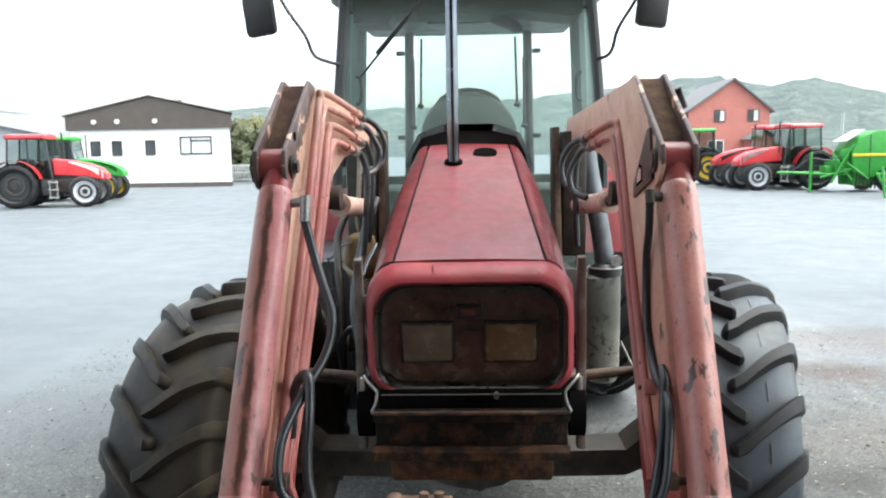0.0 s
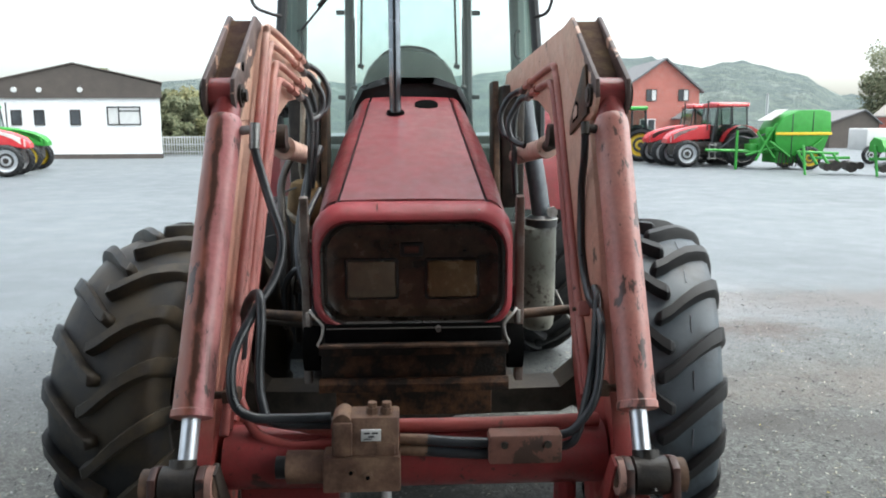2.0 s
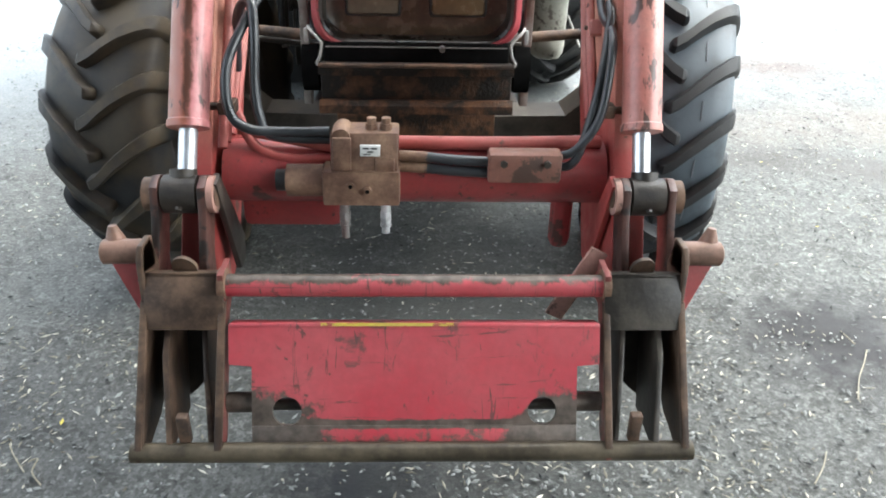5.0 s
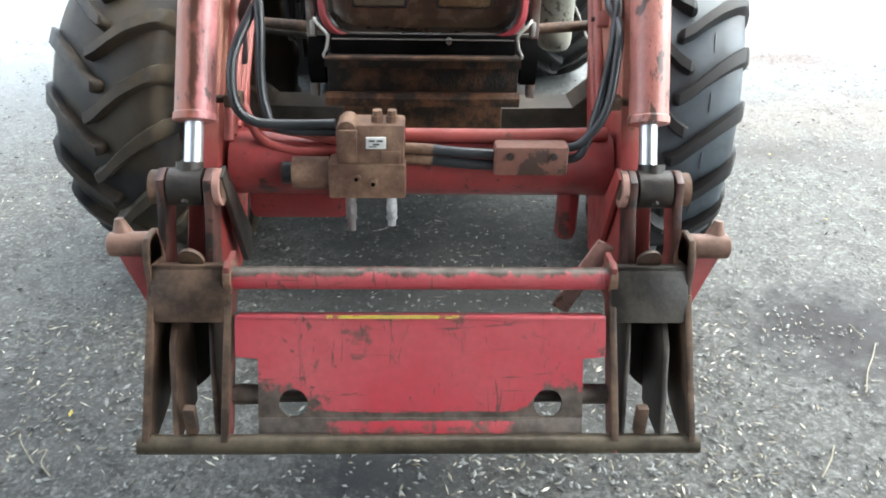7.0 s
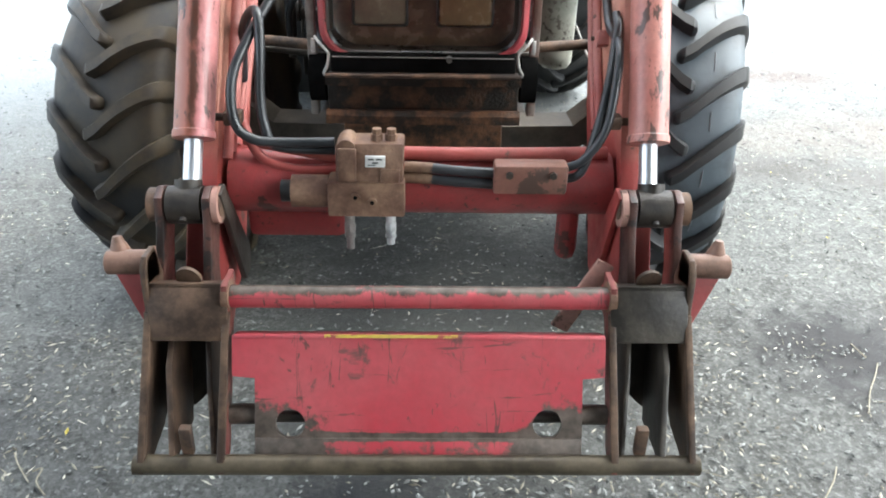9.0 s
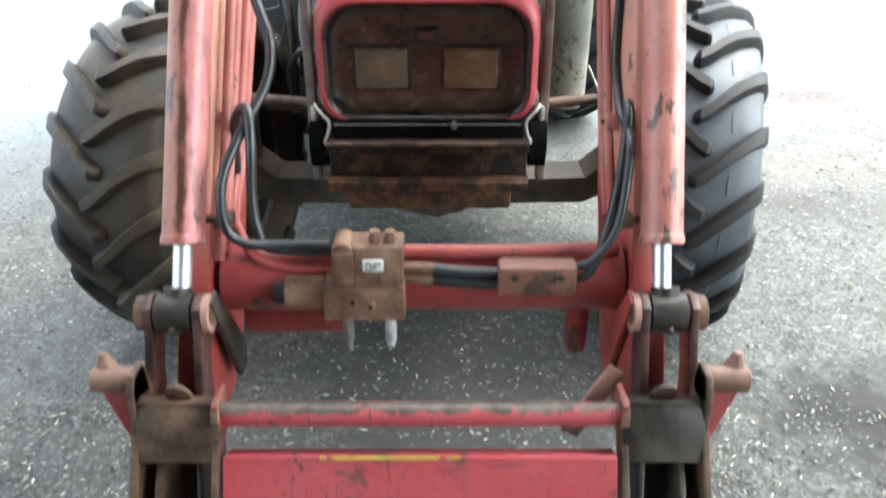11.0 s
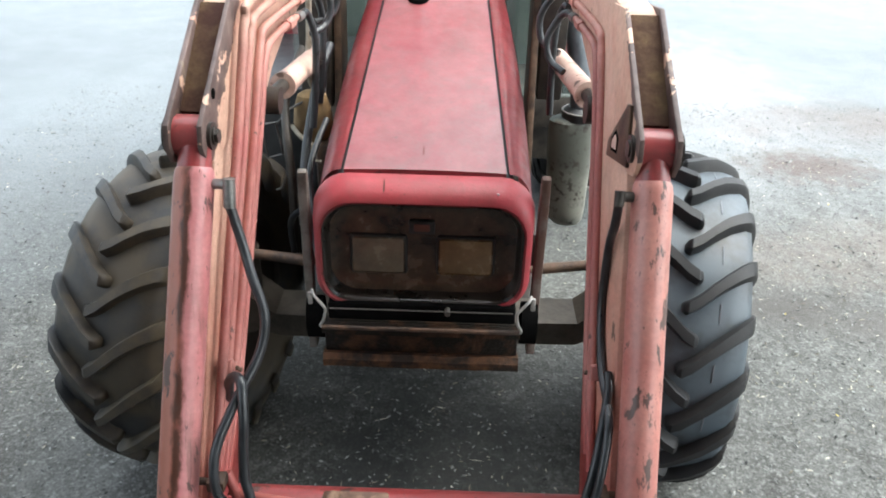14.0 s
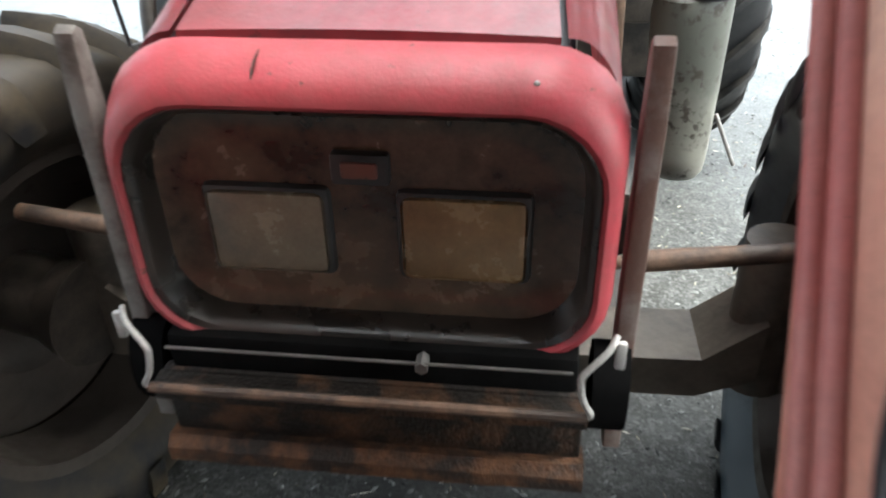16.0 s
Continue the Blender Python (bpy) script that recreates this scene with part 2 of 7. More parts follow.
HITCH = worn_hitch("scratched_red_hitch_paint", 0.525, 0.43, 0.20, 0.46, 0.474)
TUBEWORN = worn_hitch("red_tube_paint", 0.724, 0.748, 0.30)
BAND = worn_hitch("worn_band_paint", 0.495, 0.415, 0.30, 0.46, 0.474)
STACK = plain("dark_polished_exhaust", (0.13, 0.15, 0.18), (0.30, 0.33, 0.37), 0.2, 1.0, 5, 0.05, spread=(0.35, 0.75))
INTAKE = plain("blue_grey_pipe_metal", (0.075, 0.088, 0.10), (0.17, 0.19, 0.21), 0.32, 0.2, 7, 0.15, detail=8)
RUST = plain("rusty_steel", (0.04, 0.028, 0.022), (0.17, 0.10, 0.064), 0.6, 0.1, 11, 0.5, detail=9, spread=(0.42, 0.66), gloss=0.35)
BLOCKRUST = plain("crusted_rusty_block_steel", (0.020, 0.014, 0.011), (0.155, 0.070, 0.033), 0.65, 0.1, 15, 0.8, detail=11, spread=(0.42, 0.66), gloss=0.25, distance=0.006)
BLOCKFACE = plain("black_crusted_block_steel", (0.010, 0.008, 0.0065), (0.095, 0.046, 0.023), 0.6, 0.1, 12, 0.8, detail=11, spread=(0.48, 0.70), gloss=0.2, distance=0.006)
POSTGREY = plain("worn_grey_post_steel", (0.17, 0.155, 0.14), (0.052, 0.037, 0.029), 0.5, 0.3, 13, 0.4, detail=9, spread=(0.42, 0.66))
POSTRED = plain("reddish_brown_post_steel", (0.11, 0.062, 0.048), (0.20, 0.17, 0.155), 0.5, 0.2, 11, 0.4, detail=9, spread=(0.48, 0.68))
OLIVE = plain("olive_brown_bar_steel", (0.035, 0.028, 0.019), (0.115, 0.092, 0.062), 0.45, 0.2, 9, 0.3, detail=9, spread=(0.4, 0.66), gloss=0.35)
BROWN = plain("brown_worn_steel", (0.034, 0.022, 0.016), (0.135, 0.084, 0.056), 0.5, 0.1, 10, 0.35, detail=10, spread=(0.42, 0.64), gloss=0.28)
HOOKTAN = plain("pinkish_brown_hook_steel", (0.20, 0.115, 0.085), (0.07, 0.046, 0.034), 0.5, 0.1, 11, 0.4, detail=9, spread=(0.44, 0.66), gloss=0.3)
CHARCOAL = plain("greasy_charcoal_plate", (0.022, 0.019, 0.016), (0.080, 0.068, 0.055), 0.42, 0.1, 9, 0.35, detail=9, spread=(0.42, 0.66), gloss=0.4)
RECESS = plain("mossy_brown_recess", (0.048, 0.020, 0.015), (0.125, 0.082, 0.045), 0.75, 0.0, 9, 0.5, detail=9, spread=(0.42, 0.66), gloss=0.12)
DARKSTEEL = plain("greasy_dark_steel", (0.012, 0.010, 0.009), (0.060, 0.048, 0.038), 0.45, 0.1, 14, 0.4, gloss=0.45)
DUSTSTEEL = plain("dusty_axle_steel", (0.036, 0.029, 0.023), (0.145, 0.122, 0.097), 0.5, 0.1, 6, 0.5, detail=9)
GREYSTEEL = plain("bare_grey_steel", (0.16, 0.16, 0.155), (0.40, 0.39, 0.375), 0.36, 0.75, 14, 0.3)
GALV = plain("pale_galvanised_steel", (0.40, 0.39, 0.37), (0.17, 0.16, 0.15), 0.5, 0.3, 26, 0.3)
WIREGREY = plain("dull_grey_wire", (0.07, 0.068, 0.064), (0.16, 0.15, 0.14), 0.5, 0.3, 20, 0.2)
ZINC = plain("bright_zinc_coupling", (0.58, 0.62, 0.62), (0.24, 0.26, 0.26), 0.38, 0.5, 40, 0.2, spread=(0.45, 0.65))
CHROME = plain("chromed_rod", (0.72, 0.74, 0.77), (0.55, 0.58, 0.62), 0.38, 0.85, 5, 0.02)
RUBBER = plain("hose_rubber", (0.012, 0.014, 0.016), (0.034, 0.037, 0.042), 0.34, 0.0, 10, 0.2, gloss=0.55)
# Matt black for the rubber pads and for holes and gaps drawn without depth.
MATTBLACK = plain("matt_black", (0.004, 0.004, 0.004), (0.008, 0.008, 0.008), 0.95, 0, 10, 0.1, gloss=0.0)
BLACK = plain("black_plastic", (0.014, 0.015, 0.016), (0.03, 0.031, 0.032), 0.42, 0.0, 12, 0.15)
SEAL = plain("grimy_rubber_rim", (0.010, 0.009, 0.008), (0.034, 0.026, 0.021), 0.28, 0.0, 8, 0.1, detail=8, spread=(0.4, 0.7), gloss=0.6)
GRILLE = plain("dusty_dark_grille", (0.022, 0.016, 0.012), (0.125, 0.082, 0.050), 0.22, 0.0, 7, 0.15, detail=9, spread=(0.40, 0.68), gloss=0.7)
LAMPGLASS = plain("dusty_headlight_lens", (0.115, 0.096, 0.072), (0.21, 0.17, 0.115), 0.2, 0.0, 18, 0.3)
LAMPAMBER = plain("brown_stained_headlight_lens", (0.13, 0.085, 0.044), (0.25, 0.165, 0.085), 0.24, 0.0, 14, 0.3, detail=8)
CAST = plain("dirty_cast_block", (0.10, 0.052, 0.036), (0.25, 0.155, 0.10), 0.6, 0.1, 16, 0.5, detail=9, spread=(0.38, 0.64), gloss=0.35)
YELLOWED = plain("dusty_engine_casting", (0.30, 0.19, 0.08), (0.14, 0.09, 0.05), 0.8, 0.0, 14, 0.5)
CHALK = plain("chalky_pale_dirt", (0.48, 0.44, 0.36), (0.24, 0.20, 0.15), 0.75, 0.0, 22, 0.4, detail=8)
PALEHOSE = plain("blue_grey_hose", (0.20, 0.22, 0.25), (0.10, 0.11, 0.13), 0.5, 0.0, 16, 0.2)
LABELWHITE = plain("white_label", (0.7, 0.7, 0.68), (0.55, 0.55, 0.52), 0.4, 0, 30, 0.02)
DASH = plain("green_grey_dash_plastic", (0.03, 0.04, 0.03), (0.055, 0.068, 0.05), 0.6, 0, 10, 0.2)
POSTGREEN = plain("grey_green_cab_lining", (0.16, 0.20, 0.19), (0.22, 0.27, 0.25), 0.6, 0, 10, 0.1)
CABFRAME = plain("dark_cab_frame", (0.02, 0.024, 0.026), (0.04, 0.045, 0.048), 0.45, 0, 10, 0.1)
YELLOWTAPE = painted("worn_yellow_sticker", (0.55, 0.42, 0.05), (0.45, 0.36, 0.08), (0.25, 0.05, 0.05), 0.9, 0.5, chips=40)


def canister_paint():
    """Dark grey paint, scoured pale and speckled on its lower half."""
    m = Nodes("scoured_grey_canister")
    sep = m.n.new("ShaderNodeSeparateXYZ")
    m.l.new(m.at, sep.inputs[0])
    low = m.ramp(m.math("ADD", m.ramp(sep.outputs["Z"], 1.02, 0.62, 0.0, 0.6), m.math("MULTIPLY", m.noise(9, 7, 0.65), 0.4)), 0.30, 0.72)
    c = m.mix(low, (0.10, 0.105, 0.09), (0.36, 0.36, 0.31))
    c = m.mix(m.math("MULTIPLY", m.ramp(m.noise(34, 6, 0.65), 0.53, 0.59, 0, 0.9), m.ramp(m.noise(6, 3, 0.5), 0.42, 0.55)), c, (0.045, 0.036, 0.028))
    m.put("Base Color", c)
    m.put("Roughness", 0.4)
    m.bump(m.noise(50, 5), 0.2, 0.002)
    return m.mat


CANGREY = canister_paint()


def tyre_rubber(name, mud, cover, gloss=0.5):
    m = Nodes(name)
    n = m.noise(6, 7, 0.65)
    c = m.mix(m.ramp(n, 0.35, 0.7), (0.009, 0.010, 0.011), (0.024, 0.024, 0.025))
    c = m.mix(m.math("MULTIPLY", m.ramp(m.noise(3.5, 7, 0.65), 0.60 - 0.3 * cover, 0.72 - 0.2 * cover), 0.75), c, mud)
    m.put("Base Color", c)
    m.put("Roughness", m.ramp(n, 0.3, 0.7, 0.42, 0.62))
    m.put("Specular IOR Level", gloss)
    m.bump(m.noise(60, 5), 0.15, 0.003)
    return m.mat


def tinted_glass(name, colour, rough=0.02, dust=0.0):
    """Tinted glass with a mirror gloss and a thin film of dust."""
    m = Nodes(name)
    m.n.remove(m.bsdf)
    clear, gloss, mixer, fres, film, over = (m.n.new(k) for k in ("ShaderNodeBsdfTransparent", "ShaderNodeBsdfGlossy", "ShaderNodeMixShader", "ShaderNodeFresnel", "ShaderNodeBsdfDiffuse", "ShaderNodeMixShader"))
    clear.inputs["Color"].default_value = (*colour, 1)
    gloss.inputs["Roughness"].default_value = rough
    film.inputs["Color"].default_value = (0.62, 0.74, 0.71, 1)
    fres.inputs["IOR"].default_value = 1.45
    m.l.new(m.ramp(m.noise(5, 6, 0.65), 0.3, 0.7, dust * 0.5, dust * 1.4), over.inputs[0])
    m.l.new(clear.outputs[0], over.inputs[1])
    m.l.new(film.outputs[0], over.inputs[2])
    m.l.new(fres.outputs[0], mixer.inputs[0])
    m.l.new(over.outputs[0], mixer.inputs[1])
    m.l.new(gloss.outputs[0], mixer.inputs[2])
    m.l.new(mixer.outputs[0], m.n["Material Output"].inputs["Surface"])
    return m.mat


TYRE = tyre_rubber("dusty_tyre_rubber", (0.05, 0.046, 0.041), 0.15, 0.3)
# Pale dust on one carcass, its blue painted in for the sheen of the sky.
SHEEN_DUSTED = tyre_rubber("sky_sheen_dusted_tyre_rubber", (0.072, 0.097, 0.118), 0.9, 0.6)
MUDDY = tyre_rubber("mud_smeared_tyre_rubber", (0.084, 0.062, 0.035), 0.55, 0.4)
MUDFLOOR = tyre_rubber("mud_caked_tyre_rubber", (0.062, 0.046, 0.027), 0.7, 0.35)
CABGLASS = tinted_glass("green_tinted_glass", (0.82, 0.94, 0.91), dust=0.14)
FARGLASS = tinted_glass("grey_tinted_glass", (0.56, 0.64, 0.62))


def yard_surface():
    """Worn yard: bluish tarmac, darker and grittier towards the near side, dust, oily stains and shade painted under
    the tractor.
    """
    m = Nodes("worn_yard_tarmac")
    sep = m.n.new("ShaderNodeSeparateXYZ")
    m.l.new(m.at, sep.inputs[0])
    slant = m.n.new("ShaderNodeMath")
    slant.operation, slant.inputs[1].default_value = "MULTIPLY_ADD", -0.25
    m.l.new(sep.outputs["X"], slant.inputs[0])
    m.l.new(sep.outputs["Y"], slant.inputs[2])
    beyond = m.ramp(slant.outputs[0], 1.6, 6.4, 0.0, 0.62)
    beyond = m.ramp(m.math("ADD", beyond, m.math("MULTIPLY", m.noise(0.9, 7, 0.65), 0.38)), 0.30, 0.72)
    broad = m.ramp(m.noise(0.22, 5, 0.6), 0.35, 0.7)
    mid = m.ramp(m.noise(1.6, 7, 0.7), 0.35, 0.7)
    grit = m.noise(70, 6, 0.75)
    tarmac = m.mix(broad, (0.092, 0.106, 0.114), (0.135, 0.153, 0.162))
    tarmac = m.mix(m.math("MULTIPLY", m.ramp(grit, 0.5, 0.72), 0.4), tarmac, (0.32, 0.33, 0.34))
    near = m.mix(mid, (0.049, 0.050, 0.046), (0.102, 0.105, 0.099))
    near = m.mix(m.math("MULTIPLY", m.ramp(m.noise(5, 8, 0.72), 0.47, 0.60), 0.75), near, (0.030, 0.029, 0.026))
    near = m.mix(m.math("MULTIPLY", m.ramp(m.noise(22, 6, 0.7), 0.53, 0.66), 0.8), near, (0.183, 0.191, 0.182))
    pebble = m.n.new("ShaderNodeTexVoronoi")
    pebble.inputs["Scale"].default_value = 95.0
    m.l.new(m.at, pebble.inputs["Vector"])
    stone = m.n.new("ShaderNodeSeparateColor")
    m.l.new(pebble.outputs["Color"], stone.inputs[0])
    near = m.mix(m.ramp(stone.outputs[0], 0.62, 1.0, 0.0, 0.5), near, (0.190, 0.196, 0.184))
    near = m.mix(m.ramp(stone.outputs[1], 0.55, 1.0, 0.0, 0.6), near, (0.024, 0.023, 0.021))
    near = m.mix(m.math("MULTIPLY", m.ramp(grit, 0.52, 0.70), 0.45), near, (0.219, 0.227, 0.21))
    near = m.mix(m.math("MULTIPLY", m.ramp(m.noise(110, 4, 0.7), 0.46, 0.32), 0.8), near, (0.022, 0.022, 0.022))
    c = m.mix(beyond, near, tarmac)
    for x, y, rx, ry, tone, k in STAINS_AND_SHADE:
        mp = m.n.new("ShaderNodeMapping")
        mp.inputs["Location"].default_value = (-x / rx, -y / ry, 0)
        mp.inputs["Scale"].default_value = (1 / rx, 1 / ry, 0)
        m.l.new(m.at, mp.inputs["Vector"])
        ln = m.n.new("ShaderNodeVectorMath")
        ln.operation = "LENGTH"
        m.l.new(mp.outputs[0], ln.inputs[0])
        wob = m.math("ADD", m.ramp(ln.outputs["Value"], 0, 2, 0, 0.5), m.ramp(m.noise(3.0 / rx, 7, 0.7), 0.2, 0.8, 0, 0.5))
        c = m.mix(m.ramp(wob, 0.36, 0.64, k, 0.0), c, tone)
    m.put("Base Color", c)
    m.put("Roughness", m.ramp(mid, 0, 1, 0.48, 0.66))
    m.put("Specular IOR Level", m.ramp(beyond, 0, 1, 0.18, 0.38))
    m.bump(m.math("ADD", m.math("MULTIPLY", grit, 0.5), m.math("MULTIPLY", m.noise(24, 6, 0.7), 0.5)), 0.6, 0.010)
    return m.mat


STAINS_AND_SHADE = [(1.50, 0.85, 0.34, 0.27, (0.022, 0.021, 0.021), 1.0), (-0.15, 0.15, 0.17, 0.13, (0.016, 0.017, 0.02), 1.0),
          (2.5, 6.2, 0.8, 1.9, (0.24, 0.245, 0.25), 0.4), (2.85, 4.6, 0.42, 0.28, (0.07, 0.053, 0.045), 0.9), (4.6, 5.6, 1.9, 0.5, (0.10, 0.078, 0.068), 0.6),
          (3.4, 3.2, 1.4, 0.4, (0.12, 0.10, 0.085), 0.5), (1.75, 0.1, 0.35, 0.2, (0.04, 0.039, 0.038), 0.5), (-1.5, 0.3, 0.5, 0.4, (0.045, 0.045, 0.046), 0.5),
          # First entry below paints the shade under the tractor's front; the rest are stains.
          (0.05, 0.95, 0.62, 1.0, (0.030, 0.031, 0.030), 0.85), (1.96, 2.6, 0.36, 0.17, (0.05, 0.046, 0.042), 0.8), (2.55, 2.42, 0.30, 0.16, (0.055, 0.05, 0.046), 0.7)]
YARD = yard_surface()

# ---------------------------------------------------------------- mesh helpers


def part(name, bm, material, parent=None, label="", angle=38):
    """Links a bmesh as one mesh object, under a thing or a part."""
    me = bpy.data.meshes.new(name)
    bmesh.ops.recalc_face_normals(bm, faces=bm.faces)
    bm.to_mesh(me)
    bm.free()
    me.shade_smooth()
    me.set_sharp_from_angle(angle=radians(angle))
    for mt in material if isinstance(material, (list, tuple)) else [material]:
        me.materials.append(mt)
    ob = new(name, me)
    if parent:
        ob.parent = parent
    if label:
        tagged(ob, label)
    return ob


def thing(name, label, category, group="", at=(0, 0, 0)):
    ob = new(name)
    ob.location = at
    ob.empty_display_size = 0.2
    return tagged(ob, label, category, group)


def box(bm, lo, hi, bevel=0.0, m=None):
    """An upright box from corner lo to corner hi."""
    c, s = [(a + b) / 2 for a, b in zip(lo, hi)], [abs(b - a) for a, b in zip(lo, hi)]
    t = Matrix.Translation(c) @ Matrix.Diagonal((*s, 1))
    vs = bmesh.ops.create_cube(bm, size=1, matrix=(m @ t) if m else t)["verts"]
    if bevel:
        es = list({e for v in vs for e in v.link_edges})
        bmesh.ops.bevel(bm, geom=es, offset=bevel, segments=2, affect="EDGES", profile=0.5)
    return bm


def rod(bm, a, b, r, r2=None, seg=20, caps=True):
    """A round bar from a to b."""
    a, b = Vector(a), Vector(b)
    turn = (b - a).to_track_quat("Z", "Y").to_matrix().to_4x4()
    bmesh.ops.create_cone(bm, cap_ends=caps, segments=seg, radius1=r, radius2=r if r2 is None else r2, depth=(b - a).length,
                          matrix=Matrix.Translation((a + b) / 2) @ turn)
    return bm


def curve_points(pts, steps=8):
    """A smooth line through the points."""
    pts = [Vector(p) for p in pts]
    out = []
    for i in range(len(pts) - 1):
        p0, p1, p2, p3 = pts[max(i - 1, 0)], pts[i], pts[i + 1], pts[min(i + 2, len(pts) - 1)]
        for k in range(steps):
            t = k / steps
            out.append(0.5 * (2 * p1 + (p2 - p0) * t + (2 * p0 - 5 * p1 + 4 * p2 - p3) * t * t + (3 * p1 - p0 - 3 * p2 + p3) * t ** 3))
    return out + [pts[-1]]


def hose(bm, pts, r, seg=10, steps=8, smooth=True):
    """A round hose or pipe along a line."""
    line = curve_points(pts, steps) if smooth else [Vector(p) for p in pts]
    up, rings = None, []
    for i, p in enumerate(line):
        d = (line[min(i + 1, len(line) - 1)] - line[max(i - 1, 0)]).normalized()
        if up is None:
            up = d.orthogonal().normalized()
        up = (up - d * up.dot(d)).normalized()
        side = d.cross(up)
        rings.append([bm.verts.new(p + r * (math.cos(a) * up + math.sin(a) * side)) for a in (2 * math.pi * k / seg for k in range(seg))])
    for ra, rb in zip(rings, rings[1:]):
        for k in range(seg):
            bm.faces.new((ra[k], ra[(k + 1) % seg], rb[(k + 1) % seg], rb[k]))
    bm.faces.new(rings[0])
    bm.faces.new(rings[-1])
    return bm


def side_plate(bm, outline, x0, x1, bevel=0.0):
    """A plate cut to an outline of (y, z), reaching from x0 to x1."""
    a = [bm.verts.new((x0, y, z)) for y, z in outline]
    b = [bm.verts.new((x1, y, z)) for y, z in outline]
    fs = [bm.faces.new(a), bm.faces.new(b)]
    n = len(outline)
    for i in range(n):
        fs.append(bm.faces.new((a[i], a[(i + 1) % n], b[(i + 1) % n], b[i])))
    if bevel:
        bmesh.ops.recalc_face_normals(bm, faces=fs)
        bmesh.ops.bevel(bm, geom=[e for f in fs[:2] for e in f.edges], offset=bevel, segments=2, affect="EDGES", profile=0.5)
    return bm


def lathe_x(bm, profile, seg=48):
    """Turns a profile of (x, radius) round the x axis."""
    rings = [[bm.verts.new((x, r * math.cos(2 * math.pi * k / seg), r * math.sin(2 * math.pi * k / seg))) for k in range(seg)] for x, r in profile]
    for ra, rb in zip(rings, rings[1:]):
        for k in range(seg):
            bm.faces.new((ra[k], ra[(k + 1) % seg], rb[(k + 1) % seg], rb[k]))
    return bm


def loft(bm, loops, closed=True, ends=False, last=False):
    rows = [[bm.verts.new(p) for p in loop] for loop in loops]
    for ra, rb in zip(rows, rows[1:]):
        n = len(ra)
        for k in range(n if closed else n - 1):
            bm.faces.new((ra[k], ra[(k + 1) % n], rb[(k + 1) % n], rb[k]))
    if ends:
        bm.faces.new(rows[0])
    if ends or last:
        bm.faces.new(rows[-1])
    return bm


def rounded(w, z0, z1, y, rt, rb, seg=6):
    """A loop of an upright rounded rectangle in the plane y, half width w."""
    out = []
    for cx, cz, r, a0 in ((w - rt, z1 - rt, rt, 0), (-w + rt, z1 - rt, rt, 90), (-w + rb, z0 + rb, rb, 180), (w - rb, z0 + rb, rb, 270)):
        for k in range(seg + 1):
            a = radians(a0 + 90 * k / seg)
            out.append((cx + r * math.cos(a), y, cz + r * math.sin(a)))
    return out


def holed_plate(name, outline, holes, thick, m):
    """A flat plate with round holes: outline and holes (x, z, radius) in the plate's own plane. Returns a bmesh."""
    cu = bpy.data.curves.new(name, "CURVE")
    cu.dimensions, cu.fill_mode, cu.extrude, cu.bevel_depth = "2D", "BOTH", thick / 2, 0.0
    rings = [outline] + [[(x + r * math.cos(2 * math.pi * k / 20), z + r * math.sin(2 * math.pi * k / 20)) for k in range(20)] for x, z, r in holes]
    for ring in rings:
        s = cu.splines.new("POLY")
        s.points.add(len(ring) - 1)
        for p, (x, y) in zip(s.points, ring):
            p.co = (x, y, 0, 1)
        s.use_cyclic_u = True
    tmp = bpy.data.objects.new(name, cu)
    scene.collection.objects.link(tmp)
    bpy.context.view_layer.update()
    me = bpy.data.meshes.new_from_object(tmp.evaluated_get(bpy.context.evaluated_depsgraph_get()))
    bm = bmesh.new()
    bm.from_mesh(me)
    bpy.data.objects.remove(tmp)
    bpy.data.meshes.remove(me)
    bpy.data.curves.remove(cu)
    bmesh.ops.remove_doubles(bm, verts=bm.verts, dist=0.0005)
    bmesh.ops.transform(bm, matrix=m, verts=bm.verts)
    return bm


B = bmesh.new

# ---------------------------------------------------------------- ground, hills, shelter
bm = B()
bmesh.ops.create_grid(bm, x_segments=1, y_segments=1, size=2500)
tagged(part("ground", bm, YARD), "grey worn tarmac yard with dust, stains and shade painted under the tractor", "ground", kind="structure")

SKYLINE = [(-60, 3.0), (-31, 3.3), (-28, 2.6), (-24, 2.7), (-17, 3.35), (-14.5, 3.5), (-8, 3.3), (0, 3.6), (8, 4.3), (14.8, 4.9), (17.3, 4.75), (19.1, 4.4), (20.6, 4.15), (21.9, 4.55), (23, 4.65), (24.2, 4.45), (25.2, 4.05), (26.3, 3.75), (27.3, 3.4), (28.1, 2.8), (29, 2.1), (34, 1.6), (60, 2.0)]


def hill_material():
    m = Nodes("haze_tinted_wooded_hillside")
    a = m.ramp(m.noise(0.012, 5, 0.65), 0.4, 0.62)
    b = m.ramp(m.noise(0.07, 6, 0.7), 0.4, 0.65)
    c = m.mix(a, (0.055, 0.085, 0.05), (0.15, 0.19, 0.11))
    c = m.mix(b, c, (0.022, 0.04, 0.025))
    c = m.mix(m.ramp(m.noise(0.32, 5, 0.7), 0.44, 0.58, 0, 0.85), c, (0.018, 0.034, 0.022))
    c = m.mix(m.ramp(m.noise(0.025, 6, 0.7), 0.55, 0.70, 0, 0.45), c, (0.36, 0.39, 0.29))
    # Distance haze is put into the colour as a blue-grey tint.
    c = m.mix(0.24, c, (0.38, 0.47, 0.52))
    m.put("Base Color", c)
    m.put("Roughness", 1.0)
    m.bump(m.noise(0.12, 7, 0.75), 1.0, 9)
    return m.mat


